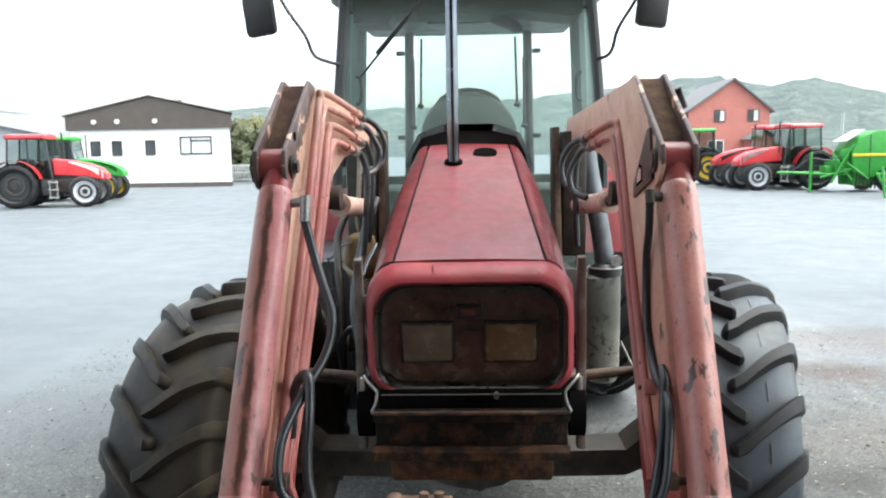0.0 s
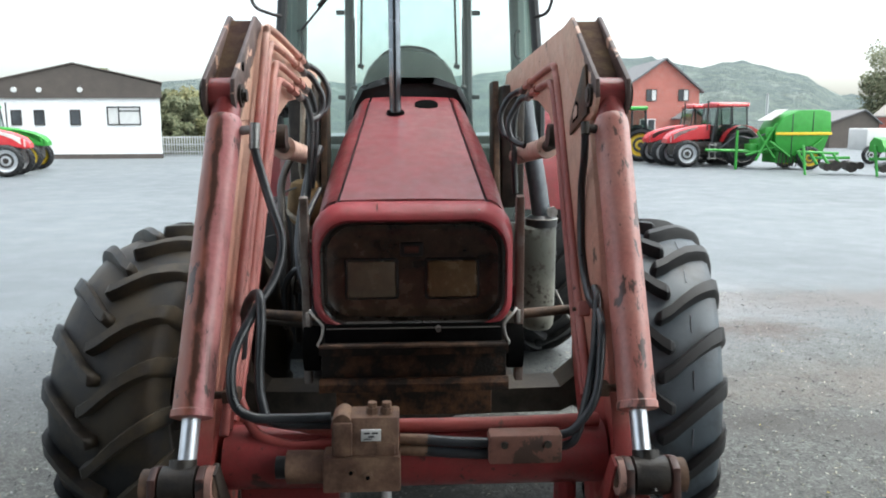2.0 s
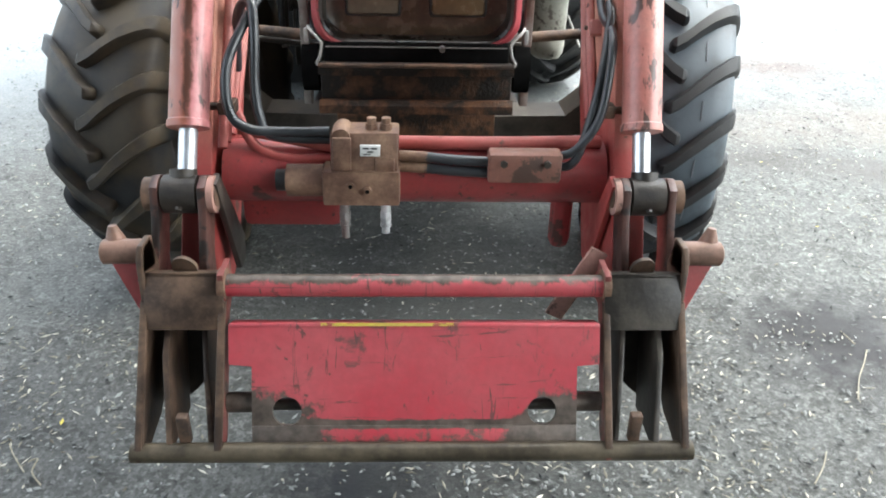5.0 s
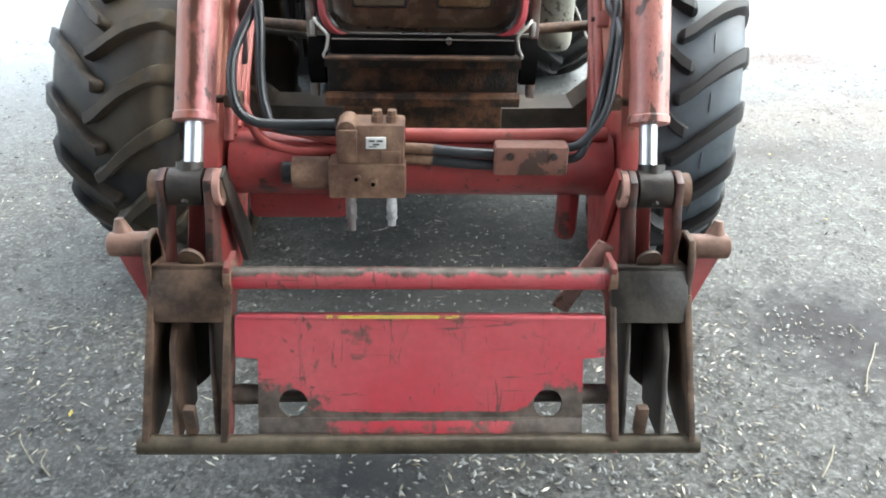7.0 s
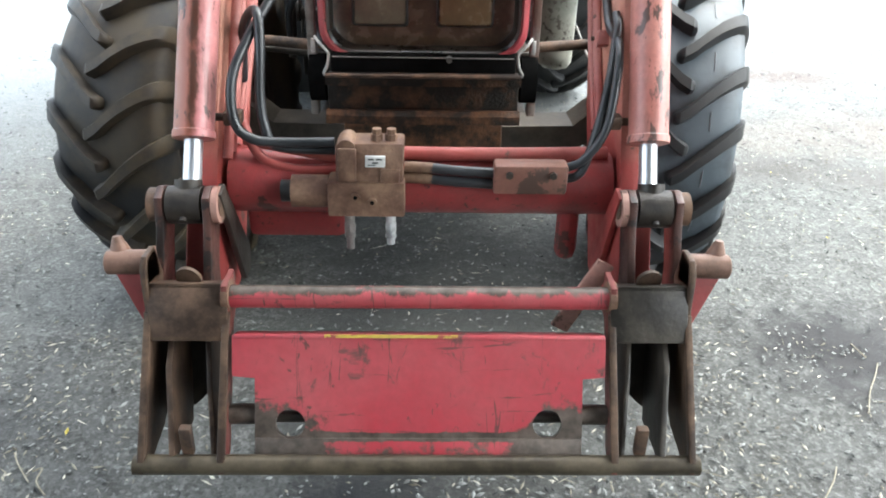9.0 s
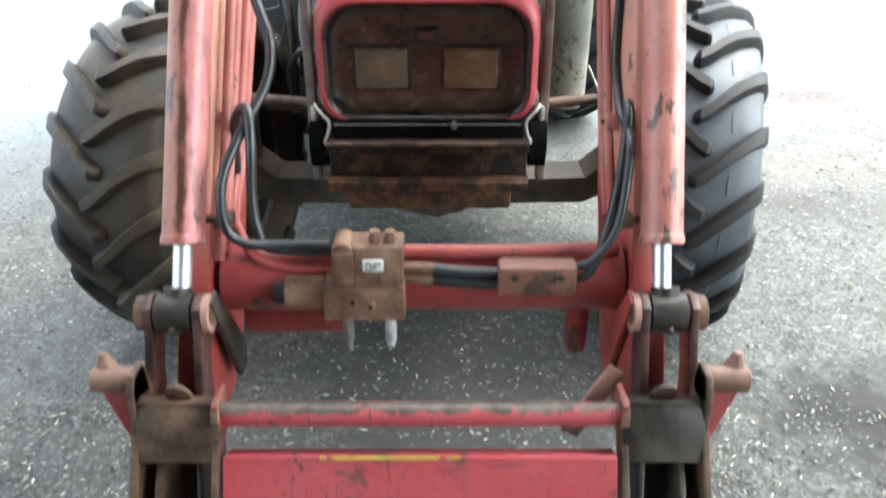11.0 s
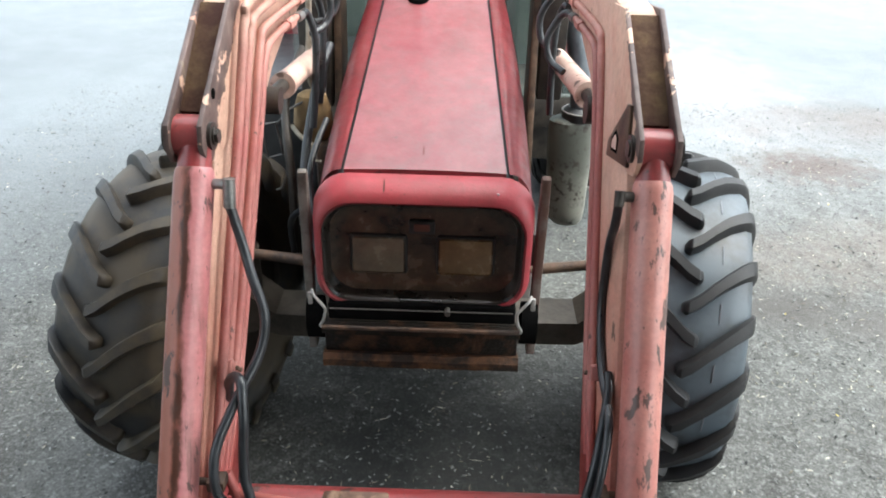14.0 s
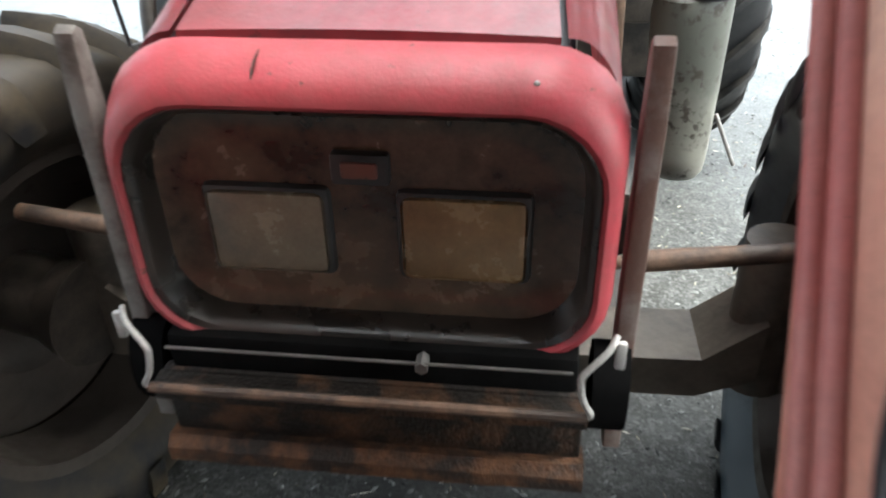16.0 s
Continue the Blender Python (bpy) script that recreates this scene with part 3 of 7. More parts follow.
bm = B()
rows = []
for j in range(26):
    d, row = 260 + 22 * j, []
    for i in range(181):
        az = -60 + 120 * i / 180
        el = np.interp(az, [a for a, _ in SKYLINE], [e for _, e in SKYLINE])
        top = math.tan(radians(el)) * 745
        h = top * min(1, max(0, (d - 260) / 480)) ** 1.3
        p = Vector((d * math.sin(radians(az)), d * math.cos(radians(az)), 0))
        h += (noise.noise(p * 0.012) * 3 + noise.noise(p * 0.05) * 3 + noise.noise(p * 0.16) * 3) * min(1, (d - 260) / 200)
        row.append(bm.verts.new((p.x, p.y, h - 1)))
    rows.append(row)
for ra, rb in zip(rows, rows[1:]):
    for i in range(180):
        bm.faces.new((ra[i], ra[i + 1], rb[i + 1], rb[i]))
tagged(part("backdrop", bm, hill_material(), angle=80), "green wooded hillside beyond the yard, haze mixed into its colour", "hill", kind="structure")

# Unseen shed assumed behind the view; roof and walls sized to shade the tractor.
SHED = plain("grey_shed_sheeting", (0.05, 0.05, 0.048), (0.08, 0.08, 0.076), 0.8, 0.0, 2, 0.1)
bm = B()
box(bm, (-3.1, -7.2, 0), (4.5, -7.0, 4.9))
tagged(part("wall_back", bm, SHED), "plain grey sheeted back wall of the assumed, unseen shed", "wall", kind="structure")
bm = B()
box(bm, (-3.1, -7.0, 4.4), (4.5, ROOF_EDGE, 4.55))
tagged(part("ceiling", bm, SHED), "plain grey roof of the assumed, unseen shed, shading the tractor's front", "roof", kind="structure")
bm = B()
box(bm, (-3.1, -7.0, 0), (-2.9, -3.6, 4.4))
tagged(part("wall_side", bm, SHED), "plain grey side wall of the assumed, unseen shed", "wall", kind="structure")

# ---------------------------------------------------------------- main tractor
tractor = thing("tractor", "used red farm tractor with faded bonnet and green tinted cab", "tractor")


def bonnet_top(y):
    return 1.386 + 0.325 * (y - 1.18)


def seam(y):
    return 0.25 - 0.052 * (y - 1.18)


def bonnet_section(y):
    """Right-hand flank of the bonnet at y, as points (x, z) over a rounded shoulder."""
    z, w = bonnet_top(y), seam(y)
    b = 0.020 * math.sin(math.pi * min(1.0, max(0.0, (y - 1.20) / 1.21)))
    full = [(w + 0.004 + (0.084 + b) * math.sin(math.pi * k / 24) ** 0.9, z - 0.001 - 0.165 * (1 - math.cos(math.pi * k / 24))) for k in range(13)]
    return full + [(w + 0.09 + b, 1.02 + 0.22 * (y - 1.18))]


ys = [1.198 + 1.207 * k / 14 for k in range(15)]
bm = B()
half = [[(seam(y) * k / 8, y, bonnet_top(y) + 0.005 * (1 - (k / 8) ** 2)) for k in range(9)] for y in ys]
loft(bm, [[(-x, y, z) for x, y, z in reversed(r[1:])] + r for r in half], closed=False)
ret = bmesh.ops.extrude_face_region(bm, geom=list(bm.faces))
bmesh.ops.translate(bm, vec=(0, 0, -0.02), verts=[v for v in ret["geom"] if isinstance(v, bmesh.types.BMVert)])
part("bonnet_panel", bm, BONNET, tractor, "faded red bonnet panel")
for s in (-1, 1):
    bm = B()
    loft(bm, [[(s * (x + 0.005), y, z) for x, z in bonnet_section(y)] for y in ys], closed=False)
    bmesh.ops.solidify(bm, geom=list(bm.faces), thickness=0.006)
    part("bonnet_side", bm, LITFLANK, tractor, "scuffed glossy bonnet flank in a lit copy of the red")
# Black strip added below the gaps, its colour giving the seams their shade.
bm = B()
loft(bm, [[(x, y, z - 0.022) for x, z in ((-seam(y) - 0.02, bonnet_top(y)), (seam(y) + 0.02, bonnet_top(y)))] for y in ys], closed=False)
part("seam_seal", bm, BLACK, tractor, "black strip under the bonnet panel that darkens its seams")
bm = B()
loft(bm, [[(-0.008 + k * w, y, bonnet_top(y) + 0.0065) for k in (-1, 1)] for y, w in ((1.266, 0.001), (1.274, 0.003), (1.290, 0.0028), (1.308, 0.0008))], closed=False)
bmesh.ops.solidify(bm, geom=list(bm.faces), thickness=0.002)
part("latch_slit", bm, EDGERED, tractor, "small dark slit at the bonnet's front")

bm = B()
loft(bm, [rounded(0.325, 0.965, 1.36, 1.21, 0.10, 0.08), rounded(0.335, 0.962, 1.376, 1.188, 0.10, 0.08), rounded(0.341, 0.957, 1.390, 1.178, 0.11, 0.09), rounded(0.342, 0.956, 1.390, 1.155, 0.11, 0.09), rounded(0.339, 0.958, 1.382, 1.125, 0.12, 0.10),
          rounded(0.333, 0.963, 1.366, 1.100, 0.12, 0.10), rounded(0.325, 0.970, 1.350, 1.086, 0.115, 0.095), rounded(0.316, 0.978, 1.337, 1.082, 0.108, 0.09), rounded(0.310, 0.983, 1.330, 1.088, 0.105, 0.088), rounded(0.308, 0.985, 1.328, 1.10, 0.104, 0.087)])
cowl = part("nose_cowl", bm, NOSE, tractor, "glossy red nose surround with scuffs")
bm = B()
loft(bm, [[(-0.118 - w, y, z), (-0.118 + w, y, z)] for y, z, w in ((1.0975, 1.3655, 0.001), (1.108, 1.3735, 0.003), (1.122, 1.3825, 0.0025), (1.140, 1.3885, 0.001))], closed=False)
bmesh.ops.solidify(bm, geom=list(bm.faces), thickness=0.0015)
part("scuff", bm, EDGERED, cowl, "dark scuff on the nose's upper edge")
bm = B()
bmesh.ops.create_icosphere(bm, subdivisions=2, radius=0.004, matrix=Matrix.Translation((0.222, 1.104, 1.3665)))
part("paint_chip", bm, GALV, cowl, "tiny pale chip in the paint")
bm = B()
loft(bm, [rounded(0.288, 1.000, 1.310, 1.16, 0.10, 0.085), rounded(0.296, 0.994, 1.318, 1.11, 0.10, 0.085), rounded(0.301, 0.990, 1.323, 1.092, 0.10, 0.085), rounded(0.308, 0.984, 1.329, 1.087, 0.104, 0.087), rounded(0.314, 0.979, 1.335, 1.092, 0.106, 0.089)])
part("grille_seal", bm, SEAL, tractor, "black rubber rim round the grille")
bm = B()
loft(bm, [rounded(0.298, 0.992, 1.320, 1.135, 0.10, 0.085), rounded(0.272, 1.012, 1.298, 1.147, 0.09, 0.075), rounded(0.245, 1.03, 1.275, 1.150, 0.08, 0.065), rounded(0.02, 1.14, 1.16, 1.149, 0.009, 0.009)], last=True)
part("grille", bm, GRILLE, tractor, "dark dusty grille panel")
for x0, x1 in ((-0.228, -0.055), (0.045, 0.222)):
    bm = B()
    box(bm, (x0 - 0.005, 1.137, 1.055), (x1 + 0.005, 1.17, 1.199), 0.012)
    lamp = part("headlight", bm, BLACK, tractor, "rectangular dusty headlight")
    bm = B()
    box(bm, (x0 + 0.003, 1.131, 1.063), (x1 - 0.003, 1.146, 1.191), 0.012)
    part("lens", bm, LAMPGLASS if x0 < 0 else LAMPAMBER, lamp, "dusty grey glass lens" if x0 < 0 else "brown-stained amber glass lens")
bm = B()
box(bm, (-0.045, 1.136, 1.205), (0.035, 1.156, 1.252), 0.006)
badge = part("badge", bm, BLACK, tractor, "small dark nose badge")
bm = B()
box(bm, (-0.03, 1.1315, 1.217), (0.02, 1.140, 1.241), 0.004)
part("emblem", bm, EDGERED, badge, "plain faded pink emblem")

# exhaust stack and a black disc drawn for the filler hole on the bonnet
bm = B()
rod(bm, (-0.069, 2.14, 1.70), (-0.069, 2.14, 2.95), 0.027, seg=28)
stack = part("exhaust_pipe", bm, STACK, tractor, "upright steel exhaust pipe")
# Black ring painted where the gap round the pipe lies in shade.
bm = B()
rod(bm, (-0.069, 2.138, 1.70), (-0.069, 2.134, 1.714), 0.042, 0.039, seg=28)
part("collar", bm, MATTBLACK, stack, "black ring drawing the dark gap round the exhaust foot")
# Flat disc on the panel; its black is the hole's darkness.
bm = B()
rod(bm, (0.075, 2.25, bonnet_top(2.25) + 0.006), (0.075, 2.249, bonnet_top(2.25) + 0.016), 0.05, seg=24)
bmesh.ops.rotate(bm, verts=bm.verts, cent=(0.075, 2.25, bonnet_top(2.25) + 0.01), matrix=Matrix.Rotation(radians(18), 3, "X"))
bmesh.ops.scale(bm, verts=bm.verts, vec=(1.1, 0.7, 1), space=Matrix.Translation((-0.075, -2.25, 0)))
part("filler_recess", bm, MATTBLACK, tractor, "black oval disc drawing a dark hole in the bonnet")

# dash cowl and black trim behind the bonnet
bm = B()
loft(bm, [[(0.285 * k, 2.40, z) for k, z in ((-1, 1.68), (-0.95, 1.74), (-0.8, 1.82), (-0.4, 1.85), (0.4, 1.85), (0.8, 1.82), (0.95, 1.74), (1, 1.68))],
          [(0.31 * k, 2.47, z) for k, z in ((-1, 1.67), (-0.95, 1.75), (-0.8, 1.84), (-0.4, 1.885), (0.4, 1.885), (0.8, 1.84), (0.95, 1.75), (1, 1.67))],
          [(0.31 * k, 2.60, z) for k, z in ((-1, 1.67), (-0.95, 1.75), (-0.8, 1.84), (-0.4, 1.885), (0.4, 1.885), (0.8, 1.84), (0.95, 1.75), (1, 1.67))]], closed=False)
bmesh.ops.solidify(bm, geom=list(bm.faces), thickness=0.012)
part("bonnet_trim", bm, RUBBER, tractor, "black moulded trim behind the bonnet")
bm = B()
loft(bm, [[(0.29 * k, y, z) for k, z in ((-1, 1.50), (-1, 1.64), (-0.95, 1.74), (-0.8, 1.825), (-0.4, 1.865), (0.4, 1.865), (0.8, 1.825), (0.95, 1.74), (1, 1.64), (1, 1.50))] for y in (2.44, 2.62)], ends=True)
part("scuttle", bm, BLACK, tractor, "black scuttle between bonnet and windscreen")
bm = B()
loft(bm, [[(w * math.cos(radians(a)), y, 1.80 + h * math.sin(radians(a)) ** 0.8) for a in range(0, 181, 15)]
          for y, w, h in ((2.78, 0.22, 0.20), (2.80, 0.255, 0.245), (2.90, 0.265, 0.27), (3.05, 0.25, 0.26), (3.15, 0.2, 0.2))], closed=True, ends=True)
part("dashboard", bm, DASH, tractor, "dark green-grey dashboard cowl")


def tyre_body(bm, R, hw, height=0.036, bead=0.60):
    """The carcass of a farm tyre round the x axis."""
    rim, r = R * bead, R - height
    half = [(0.0, r), (hw * 0.3, r * 0.997), (hw * 0.6, r * 0.984), (hw * 0.85, r * 0.957), (hw * 0.97, r * 0.92), (hw * 1.04, r * 0.80), (hw * 0.95, rim + 0.05), (hw * 0.72, rim)]
    return lathe_x(bm, [(-x, q) for x, q in reversed(half[1:])] + half, 64)


def tread_bar(bm, R, hw, lean, side, a0, height=0.036):
    """One worn chevron bar: a rounded nose at the middle of the tread, bending as it runs out over the shoulder."""
    r, stations = R - height, []
    for u, fat, rise in ((-0.15, 0.45, 0.35), (-0.12, 0.75, 0.8), (-0.06, 0.95, 1.0), (0.10, 1.0, 1.0), (0.30, 1.0, 1.0), (0.52, 1.03, 1.0), (0.74, 1.08, 1.0), (0.90, 1.14, 1.0), (1.0, 1.18, 1.0), (1.07, 1.18, 0.9), (1.10, 1.1, 0.45)):
        v = max(u, 0)
        a = a0 + lean * (1.22 * v - 0.22 * v * v)
        skin = r * (1 - 0.016 * (v / 0.6) ** 2 if v < 0.6 else 0.984 - 0.16 * (v - 0.6) if v < 0.97 else 0.925 - 0.9 * (v - 0.97))
        top, low = skin + height * rise * (1 - 0.12 * v), skin - 0.02
        mid = skin + 0.72 * (top - skin)
        wid = (0.0225 + 0.0055 * v) * fat / R
        stations.append([(side * hw * u, -q * math.cos(a + da), q * math.sin(a + da)) for da, q in ((-wid * 1.30, low), (-wid * 1.05, mid), (-wid * 0.80, top), (wid * 0.80, top), (wid * 1.05, mid), (wid * 1.30, low))])
    return loft(bm, stations, closed=True, ends=True)


def wheel_tyre(bm, R, hw, lugs, lean, height=0.036):
    """Carcass and bars in one, for wheels far off."""
    tyre_body(bm, R, hw, height, 0.68)
    for side in (-1, 1):
        for k in range(lugs):
            tread_bar(bm, R, hw, lean, side, 2 * math.pi * (k + (0.5 if side > 0 else 0)) / lugs, height)
    return bm


def big_tyre(name, label, R, hw, lugs, lean, height, turn, m, rubber=None, carcass=None):
    """A near tyre, each of its bars a piece of its own."""
    bm = B()
    tyre_body(bm, R, hw, height)
    ob = part(name, bm, carcass or rubber or TYRE, tractor, label)
    ob.matrix_basis = m
    for side in (-1, 1):
        bm = B()
        tread_bar(bm, R, hw, lean, side, 0, height)
        first = part("tread_bar", bm, rubber or TYRE, ob)
        for k in range(lugs):
            bar = first if k == 0 else new("tread_bar", first.data)
            bar.parent = ob
            bar.matrix_basis = Matrix.Rotation(-2 * math.pi * (k + (0.5 if side > 0 else 0)) / lugs - turn, 4, "X")
    if carcass is SHEEN_DUSTED:
        bm = B()
        q = (R - height) * 0.988
        loft(bm, [[(hw * 0.46 + dx, -(q + h) * math.cos(a), (q + h) * math.sin(a)) for dx, h in ((-0.0025, -0.002), (-0.0015, 0.0045), (0.0015, 0.0045), (0.0025, -0.002))] for a in (0.10, 0.14, 0.18, 0.205)], ends=True)
        first = part("mould_rib", bm, PALEHOSE, ob, "thin scuffed mould line")
        for k in range(lugs):
            rib = first if k == 0 else new("mould_rib", first.data)
            rib.parent = ob
            rib.matrix_basis = Matrix.Rotation(-2 * math.pi * (k + 1) / lugs - turn, 4, "X")
    return ob


def rim_disc(bm, R, hw, bead=0.61):
    R = R * bead / 0.61
    lathe_x(bm, [(hw * 0.74, R * 0.61), (hw * 0.70, R * 0.56), (hw * 0.2, R * 0.54), (hw * 0.15, R * 0.30), (hw * 0.3, R * 0.24), (hw * 0.32, 0.02)], 40)
    lathe_x(bm, [(-hw * 0.74, R * 0.61), (-hw * 0.70, R * 0.56), (hw * 0.15, R * 0.54)], 40)
    return bm


RIMRED = painted("dirty_rim_paint", (0.03, 0.026, 0.023), (0.055, 0.047, 0.04), (0.03, 0.02, 0.016), 0.5)
for s in (-1, 1):
    tyre = big_tyre("front_tyre", "mud-smeared black front tyre with chevron bars" if s < 0 else "worn black front tyre with chevron bars", 0.65, 0.205, 19, 0.27, 0.046, 0.0 if s < 0 else 0.13, pose(-0.915 if s < 0 else 0.94, 1.605, 0.62, 0, 0, STEER - 7 if s < 0 else STEER), MUDDY if s < 0 else TYRE, MUDFLOOR if s < 0 else SHEEN_DUSTED)
    bm = B()
    rim_disc(bm, 0.65, 0.205 * s)
    rim = part("rim", bm, RIMRED, tyre, "dark dirty steel wheel rim")
    bm = B()
    rod(bm, (-0.09 * s, 0, 0), (0.075 * s, 0, 0), 0.10, seg=24)
    rod(bm, (-0.16 * s, 0, 0), (-0.08 * s, 0, 0), 0.13, 0.11, seg=24)
    part("hub", bm, DARKSTEEL, rim, "greasy dark wheel hub")
    rear = big_tyre("rear_tyre", "large black rear tyre with chevron bars", 0.86, 0.24, 22, 0.30, 0.042, 0.0, pose(s * 0.90, 4.25, 0.84))
    bm = B()
    rim_disc(bm, 0.86, 0.24 * s)
    part("rim", bm, RIMRED, rear)
    # rear mudguard
    bm = B()
    loft(bm, [[(s * 0.70, 4.25 - 0.93 * math.cos(radians(a)), 0.84 + 0.93 * math.sin(radians(a))), (s * 1.08, 4.25 - 0.93 * math.cos(radians(a)), 0.84 + 0.93 * math.sin(radians(a)))] for a in range(18, 150, 12)], closed=False)
    bmesh.ops.solidify(bm, geom=list(bm.faces), thickness=0.015)
    part("mudguard", bm, NOSE, tractor, "red rear mudguard")

# front axle, block, rods, posts
bm = B()
loft(bm, [[(x, y, z) for y, z in ((1.56, zb), (1.74, zb), (1.74, zt), (1.56, zt))] for x, zb, zt in
          ((-0.72, 0.54, 0.69), (-0.60, 0.485, 0.588), (-0.30, 0.480, 0.582), (-0.17, 0.475, 0.62), (-0.12, 0.45, 0.65), (-0.06, 0.435, 0.66), (-0.01, 0.428, 0.66), (0.03, 0.418, 0.66), (0.06, 0.432, 0.66), (0.12, 0.445, 0.65), (0.17, 0.475, 0.62), (0.30, 0.480, 0.582), (0.60, 0.485, 0.588), (0.72, 0.54, 0.69))], ends=True)
part("front_axle", bm, DUSTSTEEL, tractor, "greasy dark front axle beam")
for x in (-0.74, 0.74):
    bm = B()
    rod(bm, (x, 1.65, 0.48), (x, 1.65, 0.84), 0.075)
    part("swivel_hub", bm, DUSTSTEEL, tractor)
bm = B()
box(bm, (-0.312, 1.062, 0.775), (0.312, 1.085, 0.925), 0.006)
block = part("front_block", bm, BLOCKFACE, tractor, "rusty hollow steel block under the nose")
bm = B()
rnd = random.Random(5)
loft(bm, [[(x, 1.032 + dy, 0.762 + dz), (x, 1.09, 0.752 + dz), (x, 1.09, 0.80), (x, 1.045 + dy, 0.806 + dz), (x, 1.03 + dy, 0.79 + dz)] for x, dy, dz in ((-0.318 + 0.0353 * k, rnd.uniform(-0.001, 0.001), rnd.uniform(-0.0012, 0.0012)) for k in range(19))], ends=True)
part("lower_lip", bm, BLOCKRUST, block, "crusted orange-brown lower lip")
bm = B()
loft(bm, [[(x, 1.034 + dy, 0.89 + dz), (x, 1.066, 0.885 + dz), (x, 1.066, 0.92), (x, 1.036, 0.92)] for x, dy, dz in ((-0.316 + 0.0351 * k, rnd.uniform(0.0, 0.001), rnd.uniform(-0.002, 0.001)) for k in range(19))], ends=True)
part("upper_lip", bm, BLOCKFACE, block, "ragged rusty upper lip")
# Low gearbox, rear axle and subframe rails also block light there.
# The hidden belly sheet is added to keep light off the ground underneath.
for nm, lo, hi, mt in (("block_base", (-0.315, 1.08, 0.745), (0.315, 1.5, 0.775), RUST), ("axle_mount", (-0.29, 1.30, 0.575), (0.29, 1.70, 0.742), BLOCKRUST), ("gearbox", (-0.27, 1.78, 0.46), (0.27, 4.5, 0.95), DARKSTEEL), ("rear_axle", (-0.72, 4.1, 0.62), (0.72, 4.4, 1.0), DARKSTEEL), ("loader_subframe", (-0.46, 1.9, 0.62), (-0.38, 3.6, 0.80), DARKSTEEL), ("loader_subframe", (0.38, 1.9, 0.62), (0.46, 3.6, 0.80), DARKSTEEL),
                       ("belly_plate", (-0.48, 1.80, 0.43), (0.48, 3.7, 0.47), DARKSTEEL), ("battery_box", (-0.52, 2.05, 0.62), (-0.36, 2.55, 1.22), DARKSTEEL), ("side_tank", (-0.92, 2.45, 0.45), (-0.33, 3.4, 1.22), BLACK), ("loader_tower", (-0.57, 2.22, 0.6), (-0.44, 2.5, 1.84), DARKSTEEL), ("loader_tower", (0.44, 2.30, 1.25), (0.55, 2.5, 1.84), DARKSTEEL)):
    bm = B()
    box(bm, lo, hi, 0.012)
    part(nm, bm, mt, tractor)
bm = B()
hose(bm, [(-0.312, 1.021, 0.926), (0.312, 1.021, 0.926)], 0.0075, 8, 1, False)
part("tray_rim", bm, RUST, tractor, "rusty lower run of the bent steel strap")
bm = B()
# Black box added to give the gap under the nose its darkness.
box(bm, (-0.30, 1.07, 0.86), (0.30, 1.40, 0.985), 0.01)
part("radiator_base", bm, MATTBLACK, tractor)
bm = B()
hose(bm, [(-0.29, 1.05, 0.978), (0.29, 1.05, 0.978)], 0.0024, 6, 1, False)
part("cross_wire", bm, WIREGREY, tractor, "thin grey wire under the nose")
bm = B()
rod(bm, (0.082, 1.045, 0.972), (0.082, 1.075, 0.972), 0.010, seg=6)
part("latch_bolt", bm, WIREGREY, tractor, "grey latch bolt under the nose")
for s in (-1, 1):
    bm = B()
    hose(bm, [(s * 0.344, 1.06, 1.040), (s * 0.332, 1.04, 1.028), (s * 0.302, 1.024, 1.000), (s * 0.299, 1.021, 0.985), (s * 0.305, 1.02, 0.955), (s * 0.316, 1.02, 0.934), (s * 0.308, 1.021, 0.926)], 0.0047, 8, 4)
    part("strap_end", bm, GALV, tractor, "pale galvanised strap end")
    bm = B()
    box(bm, (s * 0.350 - 0.007, 1.048, 0.99), (s * 0.350 + 0.007, 1.058, 1.036), 0.004)
    part("clip", bm, GALV, tractor, "pale steel clip beside the nose")
    bm = B()
    side_plate(bm, [(1.125, 0.765), (1.165, 0.765), (1.167, 1.30), (1.158, 1.405), (1.145, 1.413), (1.132, 1.405), (1.124, 1.30)], s * 0.365 - 0.014, s * 0.365 + 0.014, 0.004)
    post = part("upright_post", bm, POSTGREY if s < 0 else POSTRED, tractor, "worn grey flat steel post" if s < 0 else "grey-topped reddish brown steel post")
    bm = B()
    loft(bm, [[(x, 1.13 + 0.05 * math.cos(radians(a)), 0.890 + 0.078 * math.sin(radians(a))) for a in range(0, 360, 20)] for x in (s * 0.322, s * 0.375)], ends=True)
    part("boss", bm, MATTBLACK, post, "black rubber pad")
    bm = B()
    rod(bm, (s * 0.40, 1.40, 0.935), (s * 0.76, 1.44, 0.955), 0.020, 0.017)
    rod(bm, (s * 0.36, 1.40, 0.93), (s * 0.41, 1.40, 0.936), 0.012)
    part("steering_rod", bm, RUST, tractor, "rusty steering rod")
# engine side
bm = B()
box(bm, (-0.27, 1.35, 0.92), (0.27, 2.7, 1.25), 0.02)
for y in (1.5, 1.75, 2.0, 2.2):
    box(bm, (-0.31, y, 0.95), (0.31, y + 0.09, 1.15), 0.01)
part("engine", bm, DARKSTEEL, tractor, "grimy dark engine block")
bm = B()
loft(bm, [[(-0.45 + r * math.cos(radians(a)), 1.82 + 0.8 * r * math.sin(radians(a)), z) for a in range(0, 360, 24)] for z, r in ((1.22, 0.03), (1.25, 0.062), (1.30, 0.075), (1.36, 0.07), (1.41, 0.055), (1.425, 0.03))], ends=True)
cast = part("engine_casting", bm, YELLOWED, tractor, "dusty yellow-brown engine casting")
bm = B()
